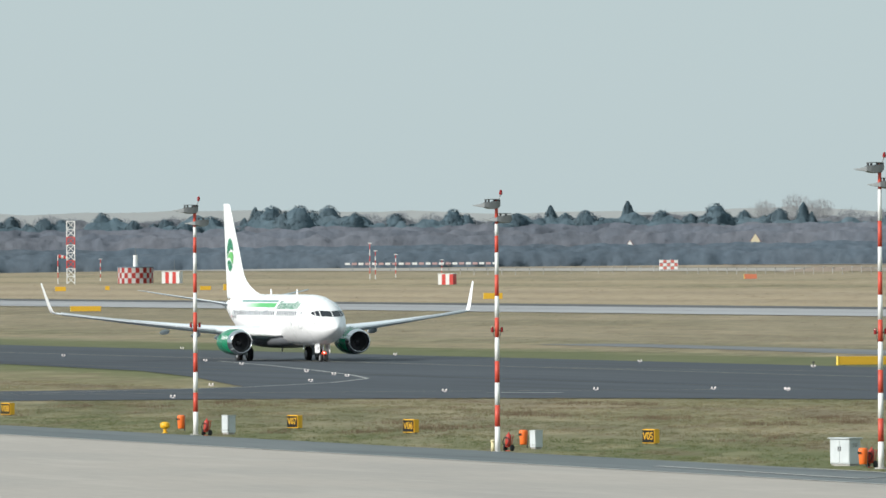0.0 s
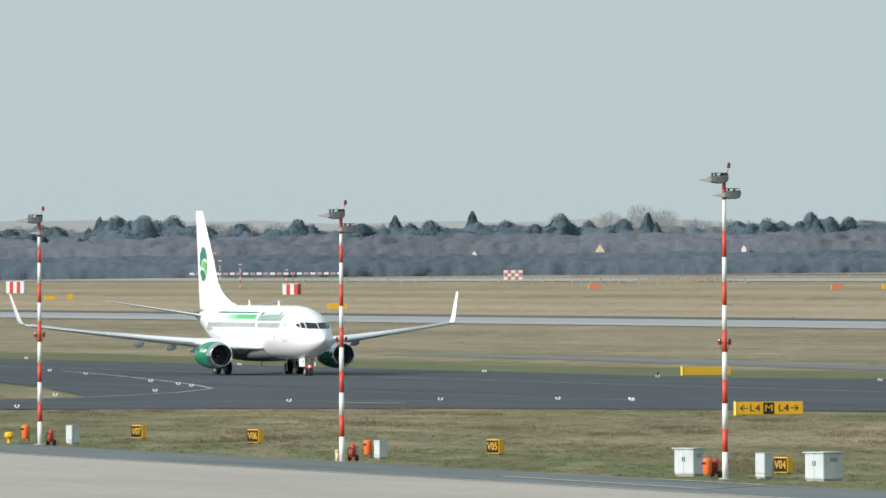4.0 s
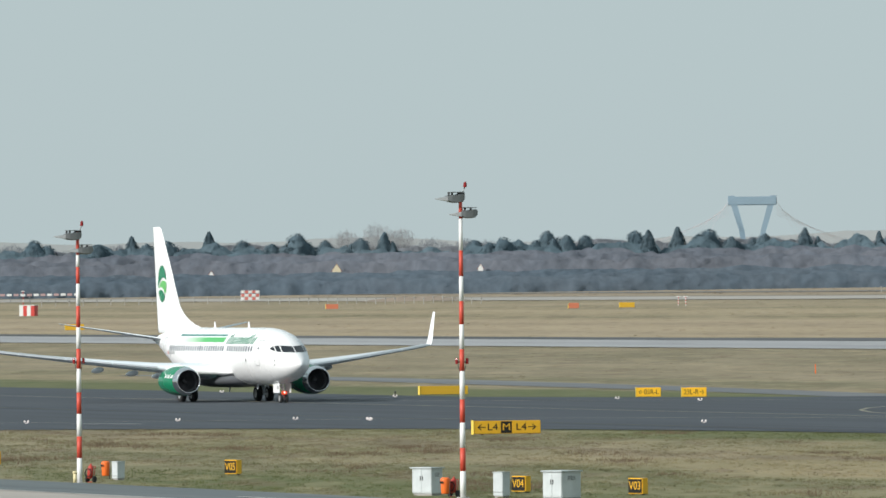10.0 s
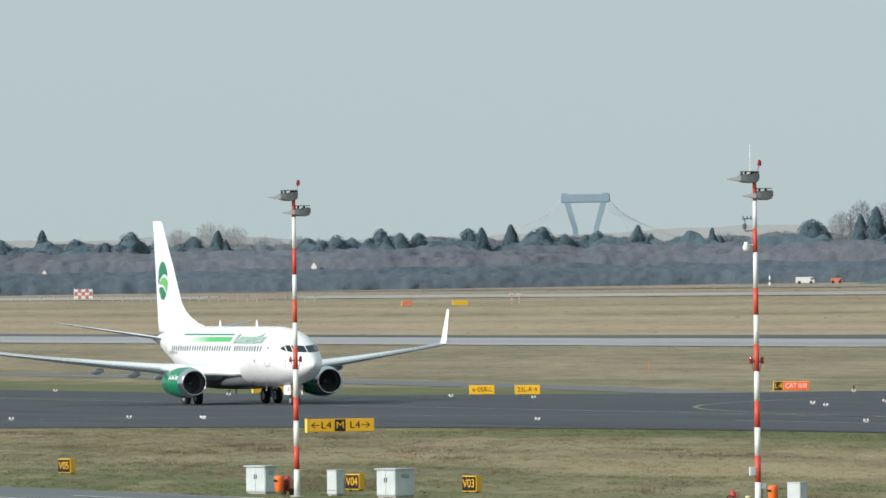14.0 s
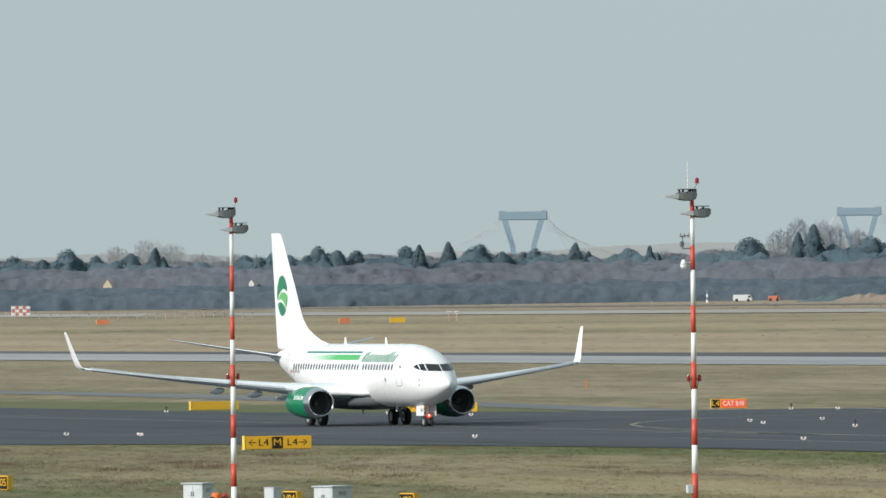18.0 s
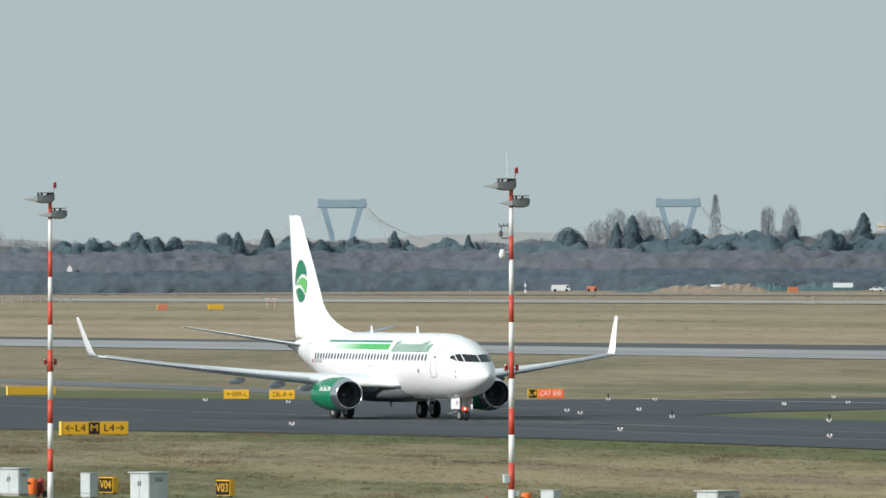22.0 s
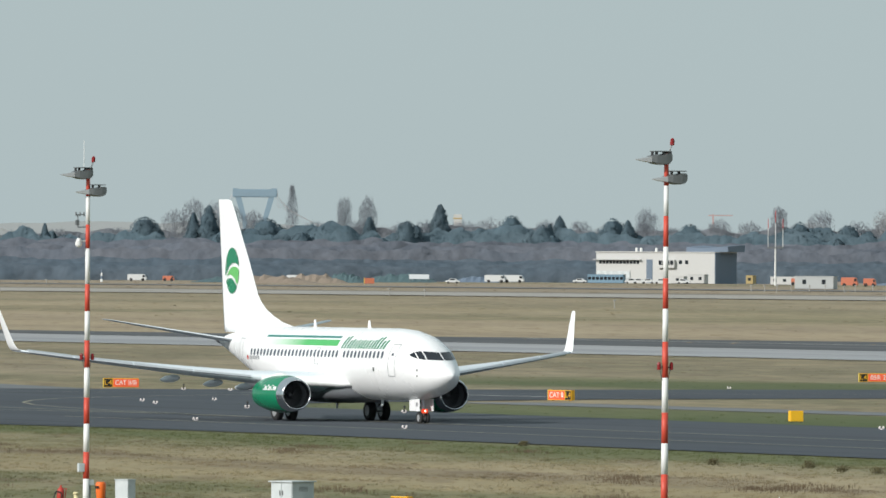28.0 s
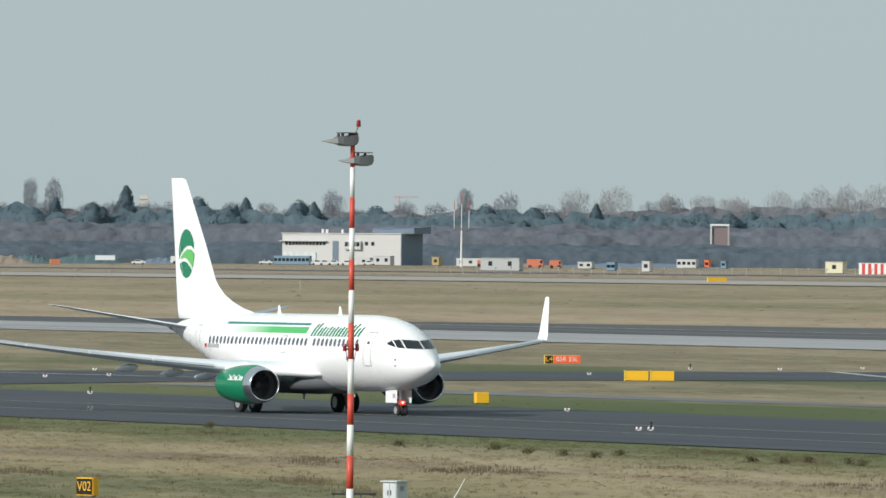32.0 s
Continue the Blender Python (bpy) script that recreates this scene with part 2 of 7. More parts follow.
    if piece:
        one = n.new("ShaderNodeMath")
        one.operation, one.inputs[1].default_value, one.inputs[2].default_value = "MULTIPLY_ADD", piece, 1 - piece / 2
        l.new(geo.outputs["Random Per Island"], one.inputs[0])
        mul = n.new("ShaderNodeMath")
        mul.operation = "MULTIPLY"
        l.new(one.outputs[0], mul.inputs[0])
        l.new(last, mul.inputs[1])
        last = mul.outputs[0]
    l.new(last, hsv.inputs["Value"])
    l.new(hsv.outputs[0], b.inputs["Base Color"])
    if bump:
        bp = n.new("ShaderNodeBump")
        bp.inputs["Distance"].default_value = bump
        l.new(f, bp.inputs["Height"])
        l.new(bp.outputs[0], b.inputs["Normal"])
    return m


TURF = (
    ((0.120, 0.128, 0.052), 0.012, 0.020, 0.52, 0.08, 0.75),
    ((0.290, 0.235, 0.145), 0.018, 0.030, 0.54, 0.05, 0.75),
    ((0.150, 0.118, 0.078), 0.045, 0.060, 0.56, 0.05, 0.65),
    ((0.310, 0.250, 0.155), 0.080, 0.110, 0.56, 0.05, 0.60),
    ((0.108, 0.112, 0.050), 0.110, 0.140, 0.56, 0.05, 0.60),
    ((0.125, 0.098, 0.062), 0.28, 0.30, 0.58, 0.05, 0.70),
    ((0.350, 0.285, 0.185), 0.45, 0.45, 0.58, 0.06, 0.60))
STRIPES = (
    (130, 219, 4, (0.150, 0.154, 0.062), 0.80), (136, 202, 5, (0.135, 0.124, 0.066), 0.5, -440, -60), (130, 149, 5, (0.105, 0.122, 0.045), 0.75), (151, 164, 5, (0.150, 0.145, 0.075), 0.5), (169, 198, 7, (0.330, 0.268, 0.155), 0.25), (166, 196, 5, (0.370, 0.292, 0.170), 0.68, -455, 45), (180, 186, 2, (0.17, 0.13, 0.085), 0.6),
    (288, 300, 4, (0.250, 0.205, 0.125), 0.5), (310, 450, 10, (0.222, 0.186, 0.122), 0.6), (302, 318, 4, (0.135, 0.135, 0.068), 0.5), (392, 428, 6, (0.160, 0.142, 0.085), 0.5), (356, 372, 4, (0.300, 0.245, 0.160), 0.5),
    (548, 700, 20, (0.420, 0.328, 0.218), 0.72), (585, 600, 10, (0.20, 0.16, 0.115), 0.6), (640, 668, 14, (0.215, 0.17, 0.12), 0.55), (745, 800, 22, (0.400, 0.318, 0.205), 0.65), (820, 930, 16, (0.275, 0.228, 0.150), 0.6), (690, 935, 25, (0.165, 0.160, 0.082), 0.6, -1550, 250), (860, 885, 16, (0.34, 0.275, 0.18), 0.5), (1040, 1085, 18, (0.18, 0.155, 0.10), 0.6), (1180, 1260, 14, (0.19, 0.165, 0.11), 0.55), (1010, 1300, 30, (0.330, 0.262, 0.200), 0.65), (1380, 3400, 60, (0.290, 0.245, 0.170), 0.6))
# lusher green verges along the paving
VERGES = ((204, 219, 5, (0.100, 0.118, 0.042), 0.80), (248, 283, 4, (0.088, 0.112, 0.040), 0.78), (248, 282, 3, (0.064, 0.094, 0.028), 0.7, -560, 30), (328, 366, 6, (0.070, 0.098, 0.032), 0.82, -775, 40))
WIND = 21.0  # the tussocks lie in drifts along this heading
TUSSOCKS = (((0.390, 0.320, 0.200), 0.035, 0.16, 0.58, 0.06, 0.34, WIND), ((0.165, 0.115, 0.072), 0.060, 0.30, 0.60, 0.06, 0.45, WIND), ((0.360, 0.300, 0.185), 0.11, 0.50, 0.58, 0.06, 0.28, WIND))
FARTUSSOCKS = (((0.400, 0.325, 0.225), 0.007, 0.035, 0.57, 0.07, 0.32, WIND), ((0.205, 0.150, 0.108), 0.012, 0.07, 0.58, 0.05, 0.45, WIND))
GRASS = ground_material("winter_grass", (0.222, 0.188, 0.118), TURF, fine=(1.0, 1.0), vary=0.16, bands=STRIPES, verges=VERGES, over=FARTUSSOCKS[:1] + TUSSOCKS)
BLADES = ground_material("winter_grass_blades", (0.222, 0.190, 0.115), TURF, fine=(0.5, 1.5), vary=0.22, bands=STRIPES, verges=VERGES, piece=0.22, over=TUSSOCKS)
FARBLADES = ground_material("rough_winter_grass", (0.225, 0.190, 0.122), TURF[:3], fine=(0.04, 0.2), vary=0.15, bands=STRIPES, verges=VERGES, piece=0.15, over=FARTUSSOCKS)
ASPHALT = ground_material("dark_taxiway_asphalt", (0.058, 0.067, 0.079), (
    ((0.068, 0.077, 0.090), 0.008, 0.10, 0.52, 0.08, 0.8),
    ((0.044, 0.049, 0.056), 0.012, 0.35, 0.56, 0.06, 0.7),
    ((0.088, 0.097, 0.107), 0.012, 0.70, 0.62, 0.05, 0.5)), rough=0.8, fine=(0.15, 2.0), vary=0.08)
SHOULDER = ground_material("grey_shoulder_asphalt", (0.130, 0.150, 0.155), (
    ((0.165, 0.180, 0.182), 0.02, 0.20, 0.52, 0.08, 0.7),
    ((0.100, 0.118, 0.125), 0.03, 0.50, 0.60, 0.06, 0.6)), rough=0.85, fine=(0.3, 2.0), vary=0.10)
CONCRETE = ground_material("pale_apron_concrete", (0.40, 0.365, 0.325), (
    ((0.355, 0.330, 0.300), 0.03, 0.10, 0.54, 0.08, 0.8),
    ((0.450, 0.415, 0.370), 0.05, 0.30, 0.60, 0.06, 0.5)), rough=0.85, fine=(0.4, 2.0), vary=0.06)
RUNWAY = ground_material("pale_runway_surface", (0.37, 0.37, 0.375), (
    ((0.29, 0.295, 0.305), 0.004, 0.05, 0.52, 0.08, 0.8),
    ((0.22, 0.225, 0.235), 0.003, 0.20, 0.60, 0.06, 0.6)), rough=0.8, fine=(0.05, 0.8), vary=0.06)
FARRUNWAY = ground_material("dusty_runway_surface", (0.38, 0.35, 0.31), (
    ((0.36, 0.34, 0.315), 0.004, 0.03, 0.52, 0.08, 0.8),
    ((0.27, 0.24, 0.20), 0.005, 0.10, 0.60, 0.06, 0.7)), rough=0.85, fine=(0.05, 0.4), vary=0.08)
DUSTYSHOULDER = ground_material("dusty_shoulder_surface", (0.23, 0.205, 0.17), (
    ((0.17, 0.155, 0.13), 0.005, 0.08, 0.55, 0.07, 0.6),), rough=0.9, fine=(0.05, 0.4), vary=0.1)
OLDASPHALT = ground_material("weathered_taxiway_asphalt", (0.150, 0.158, 0.165), (
    ((0.19, 0.195, 0.20), 0.01, 0.15, 0.52, 0.08, 0.8),), rough=0.85, fine=(0.1, 1.2), vary=0.08)
DARKSHOULDER = ground_material("dark_runway_shoulder_asphalt", (0.085, 0.088, 0.092), (
    ((0.14, 0.142, 0.145), 0.006, 0.12, 0.54, 0.08, 0.7),), rough=0.85, fine=(0.05, 0.8), vary=0.1)
MARKING = material("worn_white_marking", (0.42, 0.42, 0.40), 0.7, vary=0.2, scale=0.3)
MARKYELLOW = material("worn_yellow_marking", (0.30, 0.28, 0.20), 0.7, vary=0.2, scale=0.3)


def sheet(name, label, category, pts, mat, z, kind="structure"):
    """A flat polygon, or a strip that follows the rise, laid over the field."""
    bm = bmesh.new()
    bm.faces.new([bm.verts.new((x, y, rise(y) + z)) for x, y in pts])
    return tagged(new(name, mesh_of(bm, name, mat)), label, category, kind=kind)


def strip(name, label, category, x0, x1, y0, y1, mat, z, step=60):
    bm = bmesh.new()
    k = max(2, int((y1 - y0) / step) + 1)
    ys = np.linspace(y0, y1, k)
    rows = [[bm.verts.new((x, y, rise(y) + z)) for x in (x0, x1)] for y in ys]
    for a, b in zip(rows, rows[1:]):
        bm.faces.new((a[0], a[1], b[1], b[0]))
    return tagged(new(name, mesh_of(bm, name, mat)), label, category, kind="structure")


bm = bmesh.new()
gx = [-5200, -4000, -3000, -2000, -1000, -500, 0, 400, 1500]
gy = [-1500, -400, 0, 130, 300, 580, 700, 800, 900, 1000, 1120, 1250, 1350, 2000, 3500, 5000]
vs = [[bm.verts.new((x, y, rise(y))) for x in gx] for y in gy]
for a, b in zip(vs, vs[1:]):
    for i in range(len(gx) - 1):
        bm.faces.new((a[i], a[i + 1], b[i + 1], b[i]))
tagged(new("ground", mesh_of(bm, "ground", GRASS)), "flat airfield of dry tan and green winter grass", "ground", kind="structure")


# ---- paved surfaces, all laid a few centimetres over the field ----
strip("apron", "pale concrete apron beside the grass", "apron", -1200, 400, -300, 129, CONCRETE, 0.05)
strip("apron_shoulder", "blue-grey asphalt shoulder along the apron", "road", -1200, 400, 129.02, 136, SHOULDER, 0.045)


def curve_pts(p, q, r, k=8):
    """A quarter bend from p to r with its corner at q."""
    p, q, r = Vector(p), Vector(q), Vector(r)
    return [tuple((1 - u) ** 2 * p + 2 * u * (1 - u) * q + u * u * r) for u in (i / k for i in range(k + 1))]


strip("taxiway", "dark asphalt taxiway with worn markings", "taxiway", -3500, 400, 216.5, 260, ASPHALT, 0.04)
# link to the apron, with its bends into the taxiway
sheet("apron_link", "dark asphalt link between taxiway and apron", "taxiway",
      curve_pts((-500, 216.4), (-590, 215), (-591, 160)) + [(-592, 136.1), (-633, 136.1), (-633, 168)] + curve_pts((-633, 168), (-636, 190), (-652, 191)) + [(-700, 202), (-740, 209.5), (-800, 214.5), (-860, 216.4)], ASPHALT, 0.034)
# link to the near runway
sheet("runway_link", "dark asphalt link between taxiway and runway", "taxiway",
      [(-598, 260.1), (-611, 263.5), (-620, 271.4), (-626, 280), (-632, 289), (-638, 299), (-645, 330), (-641, 420), (-600, 464.9), (-740, 464.9), (-697, 430), (-692, 330), (-690, 300), (-692, 285)] + curve_pts((-692, 285), (-690, 272), (-720, 260.1)), ASPHALT, 0.034)
sheet("perimeter_road", "old grey asphalt road beside the taxiway", "road",
      [(-930, 301), (-869, 298), (-812, 292.5), (-740, 285), (-693, 278), (-693, 285), (-711, 288), (-771, 297), (-850, 306.5), (-930, 310)], OLDASPHALT, 0.028)
sheet("service_road", "narrow grey service road in the grass", "road",
      [(-622, 280), (-590, 282), (-540, 285), (-470, 288), (-470, 291), (-540, 290), (-580, 290), (-622, 288)], OLDASPHALT, 0.028)
strip("near_runway", "pale grey grooved runway with darker far shoulder", "runway", -4500, 800, 465, 522, RUNWAY, 0.06)
strip("runway_shoulder", "dark asphalt runway shoulder", "runway", -4500, 800, 522.02, 545, DARKSHOULDER, 0.055)
sheet("runway_pad", "dark asphalt pad beside the runway", "runway", [(-1420, 545.1), (-1270, 566), (-1120, 600), (400, 612), (400, 545.1)], DARKSHOULDER, 0.05)
strip("far_runway", "pale grey distant runway", "runway", -4500, 800, 935, 990, FARRUNWAY, 0.12, 12)
strip("far_runway_shoulder", "grey shoulder of the distant runway", "runway", -4500, 800, 990.1, 1010, DUSTYSHOULDER, 0.11, 12)
strip("far_taxiway", "weathered asphalt strip beyond the runway", "taxiway", -4500, -900, 1120, 1150, OLDASPHALT, 0.12, 12)


def ribbon(name, label, pts, width, mat, z):
    bm = bmesh.new()
    rows = []
    for i, p in enumerate(pts):
        a, b = Vector(pts[max(0, i - 1)]), Vector(pts[min(len(pts) - 1, i + 1)])
        d = (b - a).normalized()
        s = Vector((-d.y, d.x)) * width / 2
        rows.append([bm.verts.new((p[0] + k * s.x, p[1] + k * s.y, rise(p[1]) + z)) for k in (-1, 1)])
    for a, b in zip(rows, rows[1:]):
        bm.faces.new((a[0], a[1], b[1], b[0]))
    return tagged(new(name, mesh_of(bm, name, mat)), label, "marking", kind="structure")


ribbon("taxi_line", "worn pale taxiway lead-in line", [(-800, 233), (-763, 226.5), (-728, 219.5), (-700, 213.5), (-680, 208.5), (-660, 200), (-640, 188), (-622, 170), (-616, 150)], 0.3, MARKING, 0.062)
ribbon("taxi_line", "worn pale taxiway lead-in line", curve_pts((-560, 240), (-613, 240), (-615, 180)) + [(-615, 140)], 0.35, MARKYELLOW, 0.062)
ribbon("taxi_line", "worn pale lead-in line to the runway link", curve_pts((-570, 240.5), (-640, 243), (-663, 290), 10) + [(-666, 340), (-668, 440)], 0.25, MARKYELLOW, 0.062)
ribbon("taxi_line", "worn pale lead-in line to the runway link", curve_pts((-740, 240.5), (-672, 243), (-667, 300), 10), 0.25, MARKYELLOW, 0.062)
ribbon("centre_line", "worn yellow taxiway centre line", [(-3000, 239.3), (-300, 239.3)], 0.35, MARKYELLOW, 0.062)
ribbon("edge_line", "worn pale taxiway edge line", [(-560, 228.5), (-330, 228.5)], 0.3, MARKYELLOW, 0.062)
ribbon("stop_line", "pale stop line across the runway link", [(-690, 293), (-648, 300)], 0.9, MARKING, 0.062)
ribbon("stop_line", "pale stop line across the runway link", [(-694, 370), (-648, 352)], 0.9, MARKING, 0.062)
ribbon("surface_mark", "short pale mark on the taxiway", [(-606, 193.6), (-602, 196.6)], 1.0, MARKING, 0.062)
ribbon("surface_mark", "pale painted line on the apron shoulder", [(-392, 132), (-366, 131.2), (-372, 135.6), (-384, 135.6)], 0.35, MARKING, 0.066)
ribbon("apron_line", "pale cyan line on the apron", [(-462, 119), (-446, 119.4)], 0.8, material("faded_cyan_line", (0.42, 0.52, 0.55), 0.7, vary=0.15, scale=0.4), 0.07)
ribbon("apron_edge_line", "white line along the apron edge", [(-900, 128.7), (-200, 128.7)], 0.3, MARKING, 0.07)
for i in range(44):
    x = -3100 + i * 60
    ribbon("runway_dash", "white runway centre dash", [(x, 494), (x + 30, 494)], 0.9, MARKING, 0.082)
ribbon("runway_edge_line", "white runway edge line", [(-4000, 518), (400, 518)], 1.2, MARKING, 0.082)
ribbon("runway_edge_line", "white runway edge line", [(-4000, 467), (400, 467)], 0.9, MARKING, 0.082)
ribbon("pad_line", "pale line along the dark runway pad", [(-1230, 566), (400, 566)], 1.4, MARKING, 0.08)
ribbon("runway_block", "white touchdown block on the runway", [(-1130, 480), (-1062, 480)], 3.0, MARKING, 0.082)
ribbon("far_runway_line", "white edge line of the distant runway", [(-2350, 937), (400, 937)], 2.6, MARKING, 0.15)
ribbon("far_runway_line", "white edge line of the distant runway", [(-2350, 986), (400, 986)], 1.2, MARKING, 0.15)

# ---- the airliner: twin-jet, 33.6 m long; origin on the ground under the nose wheels, nose along +x ----
TOP = ((0, 2.74), (0.12, 2.93), (0.3, 3.05), (0.8, 3.34), (1.3, 3.60), (1.7, 3.86), (2.2, 4.20), (2.9, 4.60), (4, 4.97), (5.5, 5.20), (7, 5.28), (24, 5.28), (27, 5.20), (29, 5.02), (31, 4.78), (32.2, 4.52))
BOTTOM = ((0, 2.68), (0.12, 2.50), (0.3, 2.35), (0.8, 2.05), (1.5, 1.78), (2.2, 1.60), (2.9, 1.48), (4, 1.36), (5.5, 1.29), (7, 1.27), (20, 1.27), (22, 1.50), (24, 1.95), (27, 2.75), (29, 3.30), (31, 3.85), (32.2, 4.18))
WIDE = ((0, 0.02), (0.12, 0.24), (0.3, 0.42), (0.8, 0.75), (1.5, 1.08), (2.2, 1.34), (2.9, 1.53), (4, 1.72), (5.5, 1.84), (7, 1.88), (21, 1.88), (24, 1.72), (27, 1.20), (29, 0.78), (31, 0.35), (32.2, 0.15))


def hull(s, off=0.0):
    t, b, w = lerp(s, TOP), lerp(s, BOTTOM), lerp(s, WIDE)
    return (t + b) / 2, (t - b) / 2 + off, w + off


def skin(s, z, side, off=0.01):
    """The point of the fuselage side at station s and height z."""
    zc, h, w = hull(s, off)
    return Vector((4 - s, side * w * math.sqrt(max(0.0, 1 - ((z - zc) / h) ** 2)), z))


def face_on(y, z, off=0.012):
    """The point of the nose surface that a view from ahead meets at (y, z)."""
    a, b = 0.02, 7.0
    for _ in range(40):
        m = (a + b) / 2
        zc, h, w = hull(m, off)
        if (y / w) ** 2 + ((z - zc) / h) ** 2 > 1:
            a = m
        else:
            b = m
    return Vector((4 - b - 0.0, y, z))


def side_patch(bm, s0, s1, z0, z1, side, off=0.012, cols=2, rows=3, slant=0.0, trim=0.0):
    """A panel on the fuselage side between two stations and two heights; slant leans it aft, trim rounds its corners."""
    grid = []
    for j in range(rows + 1):
        v = j / rows
        inset = trim * (s1 - s0) if j in (0, rows) else 0.0
        z = z0 + (z1 - z0) * v
        grid.append([bm.verts.new(skin(s0 + inset + (s1 - s0 - 2 * inset) * i / cols - slant * v, z, side, off)) for i in range(cols + 1)])
    for a, b in zip(grid, grid[1:]):
        for i in range(cols):
            bm.faces.new((a[i], a[i + 1], b[i + 1], b[i]))


def aerofoil(chord, thick):
    """Section points (aft distance, height), round nose and thin tail."""
    xs = (0.0, 0.02, 0.08, 0.2, 0.4, 0.65, 0.88, 0.98, 1.0)
    half = lambda x: thick * chord * (1.484 * math.sqrt(x) - 0.63 * x - 1.758 * x * x + 1.4215 * x ** 3 - 0.5075 * x ** 4)
    up = [(x * chord, half(x) * 1.1) for x in xs]
    low = [(x * chord, -half(x) * 0.9) for x in xs[1:-1]]
    return up + low[::-1]


def wing_ring(s, y, z, chord, thick, cant, side):
    c, n = math.cos(cant), math.sin(cant)
    return [(4 - (s + a), side * (y - h * n), z + h * c) for a, h in aerofoil(chord, thick)]


def front_edge(y):
    return 12.1 + (y - 1.6) * 0.80 if y < 4.9 else 14.74 + (y - 4.9) * 0.515


def back_edge(y):
    return 19.55 + (y - 1.6) * 0.02 if y < 5.8 else 19.63 + (y - 5.8) * 0.238


def wing_height(y):
    return 2.14 + (y - 1.6) * 0.082 + 0.0018 * (y - 1.6) ** 2


def fading_paint():
    """Light green paint that fades to white towards the tail."""
    m = material("fading_green_paint", (0.075, 0.43, 0.12), 0.3, vary=0.05)
    n, l = m.node_tree.nodes, m.node_tree.links
    co, sep, ramp, mix = n.new("ShaderNodeTexCoord"), n.new("ShaderNodeSeparateXYZ"), n.new("ShaderNodeMapRange"), n.new("ShaderNodeMixRGB")
    l.new(co.outputs["Object"], sep.inputs[0])
    ramp.inputs["From Min"].default_value, ramp.inputs["From Max"].default_value = -12.5, -18.6
    l.new(sep.outputs["X"], ramp.inputs["Value"])
    b = n["Principled BSDF"]
    l.new(ramp.outputs[0], mix.inputs["Fac"])
    l.new(b.inputs["Base Color"].links[0].from_socket, mix.inputs[1])
    mix.inputs[2].default_value = (0.86, 0.865, 0.865, 1)
    l.new(mix.outputs[0], b.inputs["Base Color"])
    return m


FADEGREEN = fading_paint()


